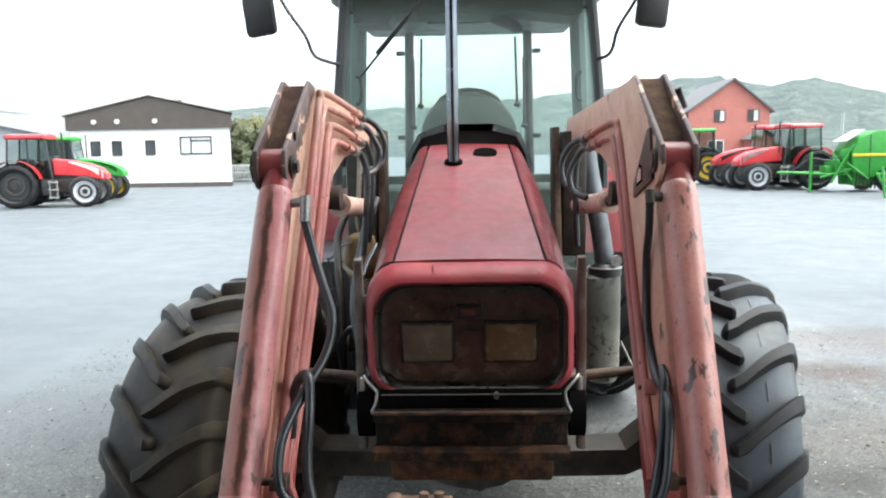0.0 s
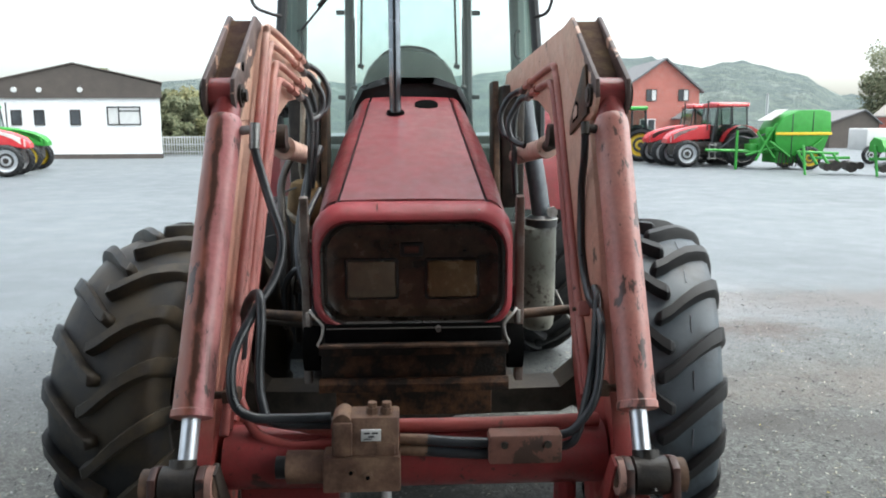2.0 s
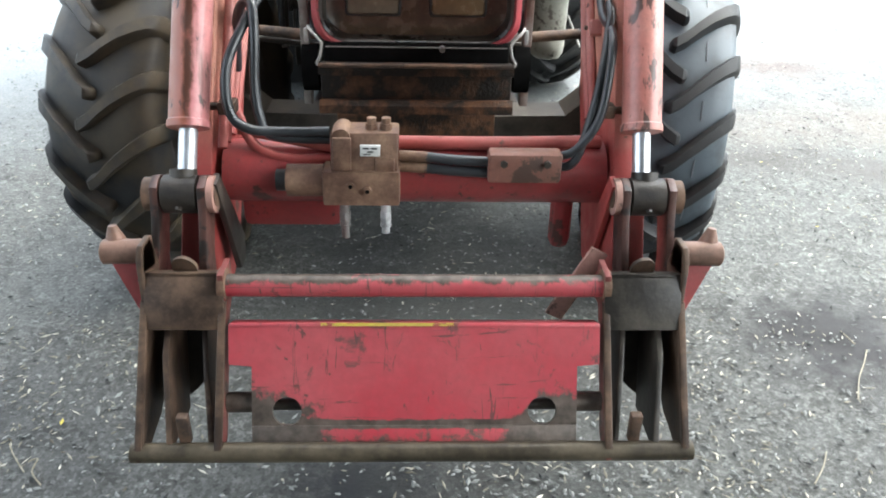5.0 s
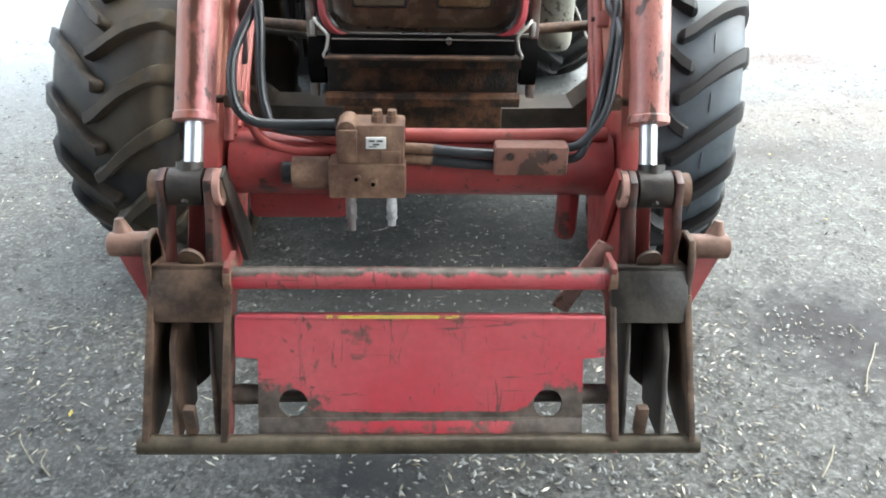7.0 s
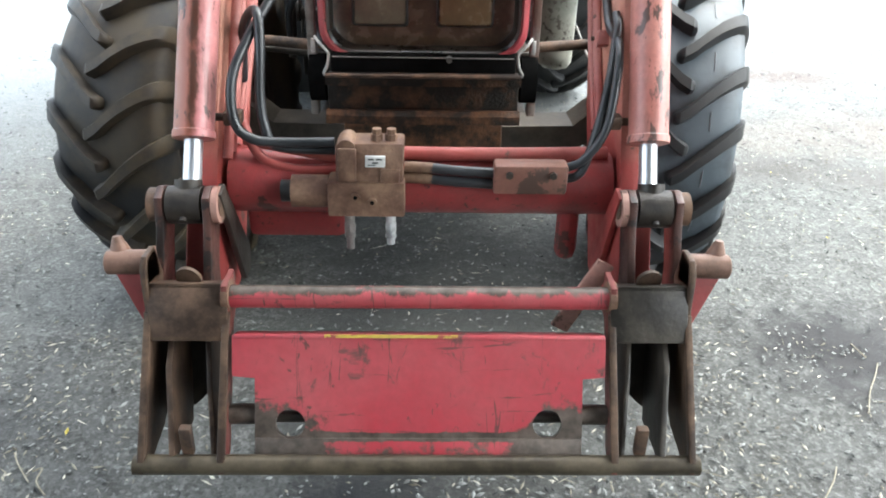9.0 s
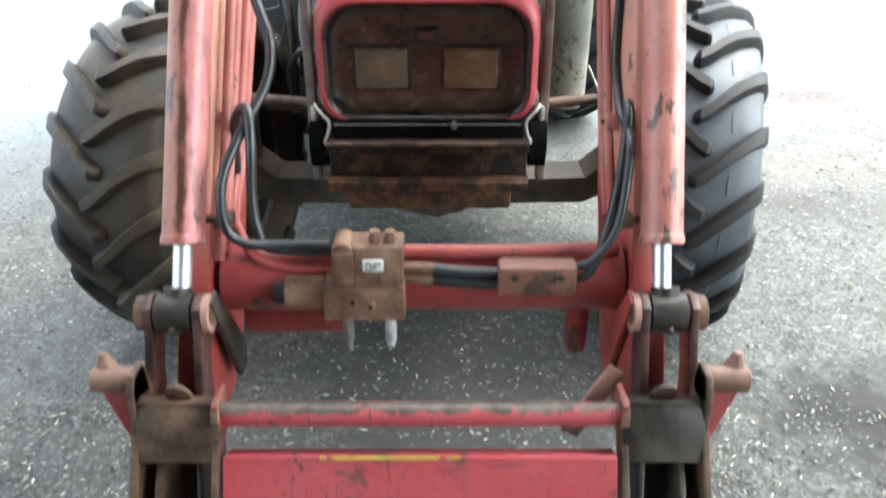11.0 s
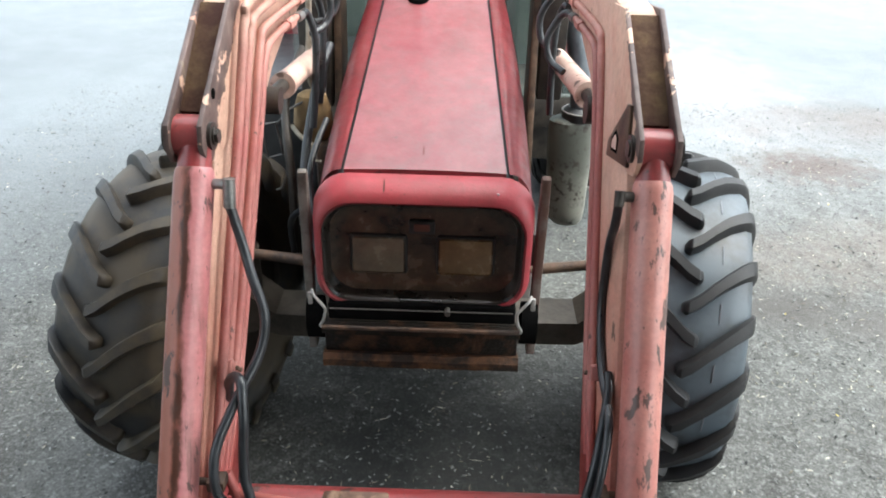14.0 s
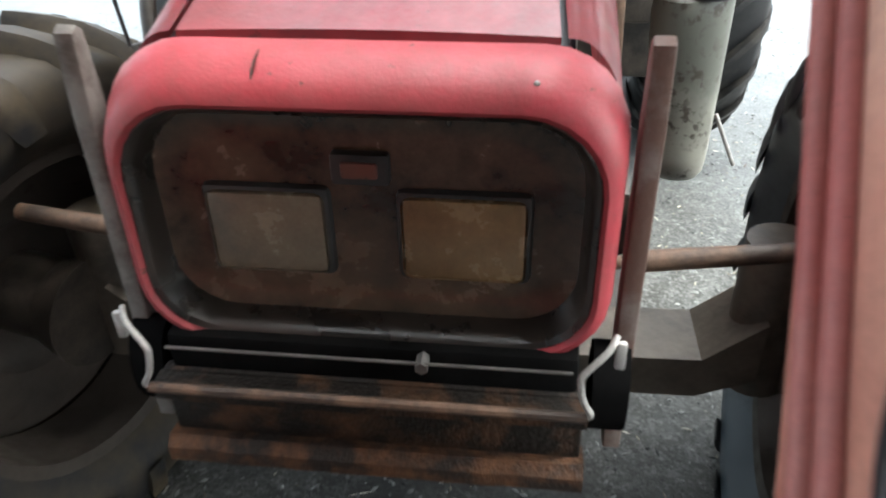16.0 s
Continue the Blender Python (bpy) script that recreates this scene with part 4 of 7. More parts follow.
box(bm, (-0.44, 1.75, 1.02), (-0.28, 2.02, 1.24), 0.03)
part("pump_body", bm, RUST, cast)
bm = B()
hose(bm, [(-0.525, 1.78, 1.30), (-0.49, 1.745, 1.275), (-0.455, 1.735, 1.25), (-0.425, 1.74, 1.235)], 0.009, 8, 4)
hose(bm, [(-0.445, 1.74, 1.235), (-0.447, 1.74, 1.18), (-0.415, 1.74, 1.175)], 0.006, 8, 1, False)
part("casting_rim", bm, CHALK, cast, "chalky white rim of the casting")
for pts, r, mt in (([(-0.36, 1.35, 0.95), (-0.44, 1.5, 1.15), (-0.43, 1.75, 1.42), (-0.40, 2.0, 1.55)], 0.016, RUBBER), ([(-0.33, 1.3, 1.0), (-0.40, 1.42, 1.25), (-0.36, 1.6, 1.4)], 0.011, RUBBER),
                   ([(-0.50, 1.56, 0.85), (-0.50, 1.60, 1.15), (-0.52, 1.66, 1.30), (-0.54, 1.80, 1.42), (-0.50, 1.95, 1.55)], 0.016, DARKSTEEL), ([(-0.5, 1.9, 0.8), (-0.46, 2.0, 1.2), (-0.44, 2.1, 1.55)], 0.018, RUBBER),
                   ([(-0.455, 1.9, 1.75), (-0.462, 1.9, 1.62), (-0.472, 1.9, 1.46), (-0.45, 1.95, 1.36)], 0.011, CHALK), ([(-0.425, 1.9, 1.66), (-0.432, 1.9, 1.56), (-0.441, 1.9, 1.46), (-0.43, 1.95, 1.38)], 0.013, PALEHOSE),
                   ([(-0.38, 1.45, 1.12), (-0.45, 1.47, 1.10), (-0.50, 1.52, 1.02), (-0.50, 1.55, 0.88)], 0.012, RUBBER)):
    bm = B()
    hose(bm, pts, r)
    part("engine_hose", bm, mt, tractor)
for pts in ([(-0.625, 1.72, 1.323), (-0.572, 1.72, 1.335), (-0.553, 1.72, 1.21), (-0.611, 1.72, 1.193), (-0.625, 1.72, 1.323)], [(-0.54, 1.72, 1.15), (-0.555, 1.72, 1.10), (-0.566, 1.72, 1.067), (-0.589, 1.72, 1.06)], [(-0.565, 1.72, 1.33), (-0.52, 1.74, 1.38), (-0.46, 1.80, 1.40)]):
    bm = B()
    hose(bm, pts, 0.0045, 8, 1, False)
    part("wire_bracket", bm, WIREGREY, tractor, "bent grey wire bracket")
bm = B()
rod(bm, (-0.37, 1.55, 0.86), (-0.60, 1.50, 0.90), 0.013)
rod(bm, (-0.36, 1.62, 0.98), (-0.47, 1.60, 1.02), 0.03)
rod(bm, (-0.47, 1.60, 1.02), (-0.48, 1.60, 1.02), 0.042)
part("fuel_pipe", bm, DARKSTEEL, tractor)
# canister, pipe and subframe beside the engine
bm = B()
loft(bm, [[(x + w * math.cos(radians(a)), 2.37 + 0.075 * w / 0.105 * math.sin(radians(a)), z) for a in range(0, 360, 12)]
          for z, w, x in ((0.612, 0.03, 0.645), (0.62, 0.06, 0.642), (0.645, 0.082, 0.636), (0.69, 0.092, 0.630), (0.90, 0.100, 0.625), (1.10, 0.106, 0.620), (1.14, 0.104, 0.622), (1.155, 0.088, 0.638))], ends=True)
can = part("canister", bm, CANGREY, tractor, "grimy olive-grey filter canister, scoured pale at its foot")
bm = B()
loft(bm, [[(0.650 + w * math.cos(radians(a)), 2.37 + w * math.sin(radians(a)), z) for a in range(0, 360, 15)] for z, w in ((1.148, 0.080), (1.185, 0.080), (1.190, 0.072), (1.205, 0.055))], ends=True)
lid = part("lid", bm, BLACK, can, "black canister lid")
bm = B()
hose(bm, [(0.650 + 0.080 * math.cos(radians(a)), 2.37 + 0.080 * math.sin(radians(a)), 1.187) for a in range(0, 361, 20)], 0.0035, 6, 1, False)
part("clamp_ring", bm, GALV, lid, "pale steel clamp ring")
bm = B()
rod(bm, (0.694, 2.30, 1.225), (0.694, 2.32, 1.225), 0.026, seg=20)
part("ring_lug", bm, GALV, lid, "pale steel lug")
bm = B()
rod(bm, (0.72, 2.33, 0.83), (0.788, 2.31, 0.685), 0.006, seg=8)
part("stay_rod", bm, GALV, can, "thin bright stay rod")
bm = B()
hose(bm, [(0.652, 2.37, 1.195), (0.640, 2.37, 1.28), (0.617, 2.38, 1.43), (0.585, 2.40, 1.60), (0.56, 2.42, 1.78)], 0.046, 18)
part("intake_pipe", bm, INTAKE, tractor, "blue-grey metal intake pipe")
for s in (-1, 1):
    bm = B()
    side_plate(bm, [(2.05, 0.6), (2.30, 0.6), (2.46, 1.2), (2.52, 1.86), (2.36, 1.86), (2.25, 1.3)], s * 0.40, s * 0.43, 0.004)
    part("subframe_plate", bm, BROWN, tractor, "dark loader subframe plate")

# cab
for s in (-1, 1):
    for name, pts, r in (("front_pillar", [(s * 0.70, 2.74, 1.55), (s * 0.69, 2.75, 1.9), (s * 0.635, 2.80, 2.62)], 0.027),
                         ("middle_pillar", [(s * 0.76, 3.55, 1.2), (s * 0.74, 3.55, 1.9), (s * 0.70, 3.5, 2.62)], 0.022),
                         ("rear_pillar", [(s * 0.455, 4.45, 1.3), (s * 0.44, 4.45, 2.0), (s * 0.425, 4.38, 2.62)], 0.034)):
        bm = B()
        hose(bm, pts, r, 8, 3)
        part(name, bm, CABFRAME, tractor, "dark cab pillar")
    bm = B()
    loft(bm, [[(s * 0.70, 2.74, 1.55), (s * 0.765, 3.55, 1.55)], [(s * 0.635, 2.80, 2.60), (s * 0.705, 3.5, 2.60)]], closed=False)
    pane = part("side_window", bm, CABGLASS, tractor, "green tinted side window")
    pane.visible_shadow = False
    bm = B()
    hose(bm, [(s * 0.665, 2.75, 2.215), (s * 0.715 - 0.005, 2.72, 2.225), (s * 0.765 - 0.028, 2.71, 2.26), (s * 0.80 - 0.035, 2.70, 2.36), (s * 0.90 - 0.04, 2.70, 2.52), (s * 0.96 - 0.05, 2.70, 2.70), (s * 0.80, 2.72, 2.70), (s * 0.66, 2.78, 2.62)], 0.009, 8, 6)
    arm = part("mirror_arm", bm, BLACK, tractor, "thin black mirror arm")
    bm = B()
    box(bm, (-0.085, -0.03, -0.155), (0.085, 0.03, 0.155), 0.028)
    mir = part("mirror", bm, BLACK, tractor, "rounded black mirror housing")
    mir.matrix_basis = pose(s * 1.01 - 0.065, 2.72, 2.515, 0, 7 * s, 10 * s)
    bm = B()
    hose(bm, [(s * 0.70, 2.75, 1.90), (s * 0.82, 2.70, 1.80), (s * 0.86, 2.7, 1.75)], 0.014, 8, 4)
    part("grab_rail", bm, BLACK, tractor)
bm = B()
loft(bm, [[(-0.70, 2.735, 1.12), (0.70, 2.735, 1.12)], [(-0.69, 2.745, 1.9), (0.69, 2.745, 1.9)], [(-0.635, 2.795, 2.62), (0.635, 2.795, 2.62)]], closed=False)
pane = part("windscreen", bm, CABGLASS, tractor, "green tinted windscreen")
pane.visible_shadow = False
bm = B()
loft(bm, [[(-0.40, 4.45, 1.5), (0.40, 4.45, 1.5)], [(-0.37, 4.38, 2.6), (0.37, 4.38, 2.6)]], closed=False)
pane = part("rear_window", bm, CABGLASS, tractor, "green tinted rear window")
pane.visible_shadow = False
for sx in (-1, 1):
    for x0, x1, z0, z1 in ((0.40, 0.395, 1.93, 2.42), (0.35, 0.335, 2.08, 2.56)):
        bm = B()
        hose(bm, [(sx * x0, 4.36, z0), (sx * x1, 4.34, z1)], 0.009, 8, 1, False)
        hose(bm, [(sx * x0 - 0.02, 4.355, z0 + 0.01), (sx * x0 + 0.02, 4.355, z0 - 0.005)], 0.018, 8, 1, False)
        part("stay", bm, BLACK, tractor, "thin black stay of the rear window")
    for z in (1.86, 2.46):
        bm = B()
        box(bm, (sx * 0.44 - 0.03 + sx * 0.05, 4.33, z - 0.016), (sx * 0.44 + 0.03 + sx * 0.05, 4.37, z + 0.016), 0.008)
        part("window_hinge", bm, BLACK, tractor)
    bm = B()
    hose(bm, [(sx * 0.70, 3.48, 1.62), (sx * 0.685, 3.46, 1.95), (sx * 0.655, 3.44, 2.58)], 0.05, 8, 3)
    part("door_post", bm, POSTGREEN, tractor, "grey-green door post inside the cab")
    bm = B()
    hose(bm, [(sx * 0.62, 2.98, 2.02), (sx * 0.595, 2.97, 2.04), (sx * 0.592, 2.97, 2.15), (sx * 0.615, 2.98, 2.17)], 0.010, 8, 3)
    part("door_handle", bm, BLACK, tractor)
bm = B()
loft(bm, [rounded(0.72, 2.60, 2.64, 2.70, 0.015, 0.015), rounded(0.76, 2.61, 2.80, 2.76, 0.06, 0.04), rounded(0.80, 2.61, 2.86, 3.3, 0.08, 0.04), rounded(0.72, 2.60, 2.84, 4.5, 0.08, 0.04), rounded(0.62, 2.62, 2.72, 4.58, 0.03, 0.03)], ends=True)
part("cab_roof", bm, CABFRAME, tractor, "dark cab roof")
bm = B()
loft(bm, [[(x, 2.83, z), (x, 3.1, z), (x, 3.1, 2.60), (x, 2.83, 2.60)] for x, z in ((-0.60, 2.435), (-0.42, 2.435), (-0.39, 2.475), (-0.2, 2.475), (0.1, 2.468), (0.30, 2.478), (0.42, 2.462), (0.55, 2.445), (0.60, 2.465))], ends=True)
part("headlining", bm, DASH, tractor, "dark headlining behind the windscreen")
bm = B()
rod(bm, (-0.10, 2.70, 2.66), (-0.47, 2.70, 2.26), 0.008)
rod(bm, (-0.30, 2.715, 2.44), (-0.56, 2.715, 2.14), 0.006)
part("wiper", bm, BLACK, tractor)
bm = B()
hose(bm, [(0.19 * math.cos(2 * math.pi * k / 24), 3.25 + 0.14 * math.sin(2 * math.pi * k / 24), 2.0 + 0.12 * math.sin(2 * math.pi * k / 24)) for k in range(25)], 0.014, 8, 1, False)
part("steering_wheel", bm, BLACK, tractor)
bm = B()
box(bm, (-0.25, 3.75, 1.35), (0.25, 4.2, 1.5), 0.05)
box(bm, (-0.23, 4.1, 1.45), (0.23, 4.22, 1.95), 0.05)
part("seat", bm, BLACK, tractor, "black cab seat")
bm = B()
box(bm, (-0.68, 2.76, 0.95), (0.68, 2.80, 1.12), 0.01)
box(bm, (-0.62, 2.8, 0.75), (0.62, 4.4, 1.05), 0.03)
part("cab_base", bm, DARKSTEEL, tractor)
bm = B()
box(bm, (-0.66, 4.40, 1.02), (0.66, 4.46, 1.58), 0.02)
part("rear_panel", bm, DASH, tractor, "grey-green panel behind the seat")
for sx in (-1, 1):
    bm = B()
    box(bm, (sx * 0.42, 3.5, 1.04), (sx * 0.68, 4.42, 1.52), 0.04)
    part("side_console", bm, DASH, tractor)
bm = B()
hose(bm, [(-0.22, 3.0, 2.455), (0.05, 3.0, 2.452), (0.14, 3.0, 2.46)], 0.006, 6, 3)
loft(bm, [[(x, 3.0 + 0.02 * math.cos(radians(a)), z + h * math.sin(radians(a))) for a in range(0, 360, 45)] for x, z, h in ((0.12, 2.458, 0.008), (0.15, 2.462, 0.028), (0.21, 2.452, 0.036), (0.26, 2.43, 0.038), (0.30, 2.41, 0.02))], ends=True)
part("interior_mirror", bm, BLACK, tractor)
bm = B()
box(bm, (0.66, 2.55, 1.815), (0.865, 2.66, 1.93), 0.02)
lamp = part("side_lamp", bm, BLACK, tractor, "black lamp housing beside the windscreen")
bm = B()
box(bm, (0.69, 2.542, 1.82), (0.85, 2.552, 1.85), 0.003)
part("lens", bm, GREYSTEEL, lamp, "dull grey lens")

# ---------------------------------------------------------------- front loader
loader = thing("front_loader", "faded red front loader with pipes and tilt cylinders", "loader")


def along(x, s, off=0.0):
    """A point beside the tilt cylinder: s metres up its axis from the lower pin, off metres behind it."""
    return Vector((x, 0.165 + 0.464 * s + 0.886 * off, 0.86 + 0.886 * s - 0.464 * off))


def cyl_x(s, d):
    """Sideways place of a tilt cylinder's axis, d metres up from its lower pin."""
    return -0.513 + 0.008 * d if s < 0 else 0.512 - 0.014 * d


for s in (-1, 1):
    lo = [along(0, k, 0.058) for k in (-0.30, 0.80)]
    outline = [(lo[0].y, lo[0].z), (lo[1].y, lo[1].z), (0.70, 1.74), (0.90, 1.945), (0.96, 1.955), (2.46, 1.90), (2.50, 1.86), (2.46, 1.80), (1.9, 1.765), (1.5, 1.735), (1.27, 1.68), (1.10, 1.59), (1.0, 1.48), (0.84, 1.21), (0.675, 0.935), (0.44, 0.56), (0.30, 0.53)]
    bm = B()
    side_plate(bm, outline, s * (0.478 if s < 0 else 0.457), s * (0.546 if s < 0 else 0.534), 0.006)
    arm = part("loader_arm", bm, ARM, loader, "sun-bleached red loader arm")
    # knee bracket
    py, pz = 0.622, 1.722
    inner, outer = (0.474, 0.546) if s < 0 else (0.453, 0.534)
    knee = [(0.572, 1.762), (0.562, 1.715), (0.585, 1.672), (0.63, 1.657), (0.78, 1.66), (1.01, 1.86), (1.03, 1.945), (0.90, 1.962)]
    for x0, x1, mt in ((outer, outer + 0.013, PEEL), (inner + 0.012, inner, PEEL_FRONT if s < 0 else PEEL_EDGE)):
        bm = B()
        side_plate(bm, knee, s * x0, s * x1, 0.003)
        part("knee_plate", bm, mt, arm, "peeling brown and pink knee plate")
    bm = B()
    side_plate(bm, [(0.655, 1.765), (0.665, 1.755), (0.905, 1.935), (0.895, 1.948)], s * (inner + 0.012), s * outer)
    side_plate(bm, [(0.70, 1.74), (0.71, 1.73), (0.90, 1.90), (0.89, 1.91)], s * (inner + 0.012), s * outer)
    part("knee_front", bm, RECESS, arm, "brown rusty plate in the loader knee")
    bm = B()
    rod(bm, (s * (inner - 0.012), py, pz), (s * (outer + 0.02), py, pz), 0.020)
    rod(bm, (s * (outer + 0.013), py, pz), (s * (outer + 0.022), py, pz), 0.042)
    rod(bm, (s * (inner - 0.008), py, pz), (s * inner, py, pz), 0.031)
    part("knee_pin", bm, DARKSTEEL, arm)
    if s < 0:
        # Hole drawn as a black disc on the plate.
        bm = B()
        rod(bm, (-inner - 0.001, 0.675, 1.80), (-inner + 0.002, 0.675, 1.80), 0.012, seg=16)
        part("knee_hole", bm, MATTBLACK, arm, "small black disc drawing a hole in the knee plate")
        bm = B()
        rod(bm, (-inner, py, pz), (-inner + 0.02, py, pz), 0.017, seg=6)
        part("pin_bolt", bm, DARKSTEEL, arm)
    else:
        bm = B()
        side_plate(bm, [(0.625, 1.675), (0.84, 1.615), (0.845, 1.655), (0.69, 1.80), (0.665, 1.805)], inner - 0.0005, inner - 0.009, 0.002)
        latch = part("latch_plate", bm, BROWN, arm, "grey-brown latch plate with a slot")
        # The slot's dark rim is a black shape laid on the plate.
        bm = B()
        side_plate(bm, [(0.728, 1.665), (0.795, 1.648), (0.80, 1.678), (0.762, 1.712), (0.73, 1.704)], inner - 0.0088, inner - 0.0105, 0.0)
        slot = part("latch_slot", bm, MATTBLACK, latch)
        bm = B()
        side_plate(bm, [(0.738, 1.671), (0.785, 1.659), (0.789, 1.676), (0.760, 1.701), (0.739, 1.696)], inner - 0.0105, inner - 0.0115, 0.0)
        part("slot_plate", bm, CREAM, slot, "peach paint inside the slot")
    # tilt cylinder
    bm = B()
    prof = [(0.145, 0.040), (0.148, 0.0475), (0.163, 0.0475), (0.166, 0.0445), (0.880, 0.0445), (0.898, 0.042), (0.908, 0.036)]
    rings = []
    side = Vector((0, 0.886, -0.464))
    for d, r in prof:
        c = along(cyl_x(s, d), d)
        rings.append([c + r * (math.cos(a) * Vector((1, 0, 0)) + math.sin(a) * side) for a in (2 * math.pi * k / 32 for k in range(32))])
    loft(bm, rings, ends=True)
    cyl = part("tilt_cylinder", bm, TUBE if s < 0 else TUBEPEACH, loader, "scratched pink hydraulic tilt cylinder with a rusty edge" if s < 0 else "scratched peach-pink hydraulic tilt cylinder")
    bm = B()
    rod(bm, (s * (inner + 0.013), py, pz), (s * (outer - 0.001), py, pz), 0.046, seg=28)
    rod(bm, along(cyl_x(s, 0.90), 0.90), along(cyl_x(s, 0.955), 0.955), 0.038, 0.034, seg=28)
    part("cylinder_eye", bm, BEAM, cyl, "dark red cylinder eye")
    bm = B()
    rod(bm, along(cyl_x(s, 0.16), 0.16), along(cyl_x(s, 0.0), 0.0), 0.0205, seg=28)
    part("piston_rod", bm, CHROME, cyl, "bright chromed piston rod")
    bm = B()
    rod(bm, (s * 0.485, 0.165, 0.86), (s * 0.56, 0.165, 0.86), 0.043, seg=28)
    rod(bm, (s * 0.522, 0.125, 0.845), (s * 0.522, 0.118, 0.84), 0.008, seg=8)
    rod(bm, (s * 0.52, 0.165, 0.85), (s * 0.52, 0.19, 0.91), 0.03, seg=20)
    part("rod_eye", bm, DARKSTEEL, cyl, "black greasy rod eye")
    # hydraulic fitting on the cylinder
    bm = B()
    a = along(s * 0.47, 0.87)
    b = Vector((s * 0.425, a.y - 0.01, a.z + 0.005))
    rod(bm, a, b, 0.012)
    rod(bm, b + Vector((0, 0, 0.014)), b - Vector((0, 0.012, 0.05 if s < 0 else 0.018)), 0.0135 if s < 0 else 0.0115)
    part("hose_fitting", bm, GREYSTEEL if s < 0 else DARKSTEEL, cyl)
    # links round the lower pin
    for x0, x1 in ((0.565, 0.583), (0.462, 0.480)):
        bm = B()
        side_plate(bm, [(0.13, 0.89), (0.165, 0.905), (0.205, 0.89), (0.215, 0.85), (0.15, 0.72), (0.13, 0.58), (0.05, 0.58), (0.06, 0.70), (0.115, 0.82)], s * x0, s * x1, 0.003)
        part("tilt_link", bm, LINK, loader, "red steel tilt link")
    bm = B()
    rod(bm, (s * 0.445, 0.165, 0.86), (s * 0.60, 0.165, 0.86), 0.026)
    rod(bm, (s * 0.583, 0.165, 0.86), (s * 0.602, 0.165, 0.86), 0.038, seg=28)
    pin = part("link_pin", bm, RUST, loader, "tan rusty link pin")
    bm = B()
    rod(bm, (s * 0.447, 0.165, 0.86), (s * 0.461, 0.165, 0.86), 0.042, seg=28)
    part("pin_cap", bm, ROSY, pin, "pink disc on the pin's end")
    bm = B()
    side_plate(bm, [(0.15, 0.89), (0.19, 0.90), (0.36, 0.66), (0.34, 0.60), (0.29, 0.60)], s * 0.440, s * 0.455, 0.003)
    part("control_link", bm, DARKSTEEL if s < 0 else ARM, loader)
    if s > 0:
        bm = B()
        m = Matrix.Translation((0.378, 0.12, 0.66)) @ Matrix.Rotation(radians(28), 4, "Y")
        box(bm, (-0.022, -0.006, -0.105), (0.022, 0.006, 0.095), 0.003, m)
        part("strap", bm, ROSY, loader, "flat rusty pink steel strap behind the hitch tube")
    # pipes on the inner face
    for k, line in enumerate(([(0.24, 0.93), (0.41, 1.195), (0.61, 1.52), (0.80, 1.80), (0.88, 1.905), (0.98, 1.935), (1.74, 1.90)], [(0.29, 0.93), (0.46, 1.17), (0.66, 1.485), (0.85, 1.77), (0.93, 1.865), (1.03, 1.893), (1.66, 1.865)],
                              [(0.36, 0.93), (0.55, 1.15), (0.74, 1.41), (0.95, 1.71), (1.03, 1.81), (1.13, 1.84), (1.72, 1.80)], [(0.42, 0.93), (0.60, 1.12), (0.79, 1.375), (1.0, 1.67), (1.08, 1.765), (1.18, 1.79), (1.56, 1.765)])[0 if s < 0 else 2:]):
        x = s * 0.449
        shift = (0.030, 0.020, 0.002, -0.012)[k] if s < 0 else 0.08
        line = [(y + shift, z) for y, z in line]
        bm = B()
        hose(bm, [(x, y, z) for y, z in line], 0.0115, 10, 6)
        part("hydraulic_pipe", bm, PIPE, loader, "pink painted hydraulic pipe")
        bm = B()
        (y0, z0), (y1, z1) = line[-2:]
        rod(bm, (x, y1 - 0.18, z1 + 0.18 * (z0 - z1) / (y1 - y0)), (x, y1 - 0.10, z1 + 0.10 * (z0 - z1) / (y1 - y0)), 0.018, seg=6)
        part("pipe_union", bm, PIPE, loader)
        bm = B()
        rod(bm, (x, y1 - 0.03, z1), (x, y1 + 0.05, z1 - 0.01), 0.016, seg=10)
        part("pipe_end", bm, GREYSTEEL, loader)
    for d, off in ((0.44, 0.118), (0.43, 0.150)) if s < 0 else ((0.44, 0.205),):
        bm = B()
        c = along(s * 0.443, d, off)
        box(bm, (-0.020, -0.013, -0.019), (0.010, 0.013, 0.019), 0.003, Matrix.Translation(c) @ Matrix.Rotation(radians(-27.6), 4, "X") @ Matrix.Scale(-s, 4, (1, 0, 0)))
        pipe_clamp = part("pipe_clamp", bm, PIPE, loader, "small pink pipe clamp")
        bm = B()
        rod(bm, c - Vector((s * 0.018, 0, 0)), c - Vector((s * 0.026, 0, 0)), 0.006, seg=6)
        part("bolt", bm, RUST, pipe_clamp)
    # lift cylinder
    bm = B()
    rod(bm, (s * 0.49, 1.46, 1.565), (s * 0.463, 2.05, 1.51), 0.038, seg=28)
    rod(bm, (s * 0.4905, 1.44, 1.567), (s * 0.489, 1.475, 1.563), 0.043, seg=28)
    lift = part("lift_cylinder", bm, CREAM, loader, "pink hydraulic lift cylinder")
    bm = B()
    rod(bm, (s * 0.49, 1.18, 1.60), (s * 0.49, 1.51, 1.56), 0.022)
    rod(bm, (s * 0.44, 1.18, 1.61), (s * 0.54, 1.18, 1.61), 0.04)
    part("lift_rod", bm, DARKSTEEL, lift)

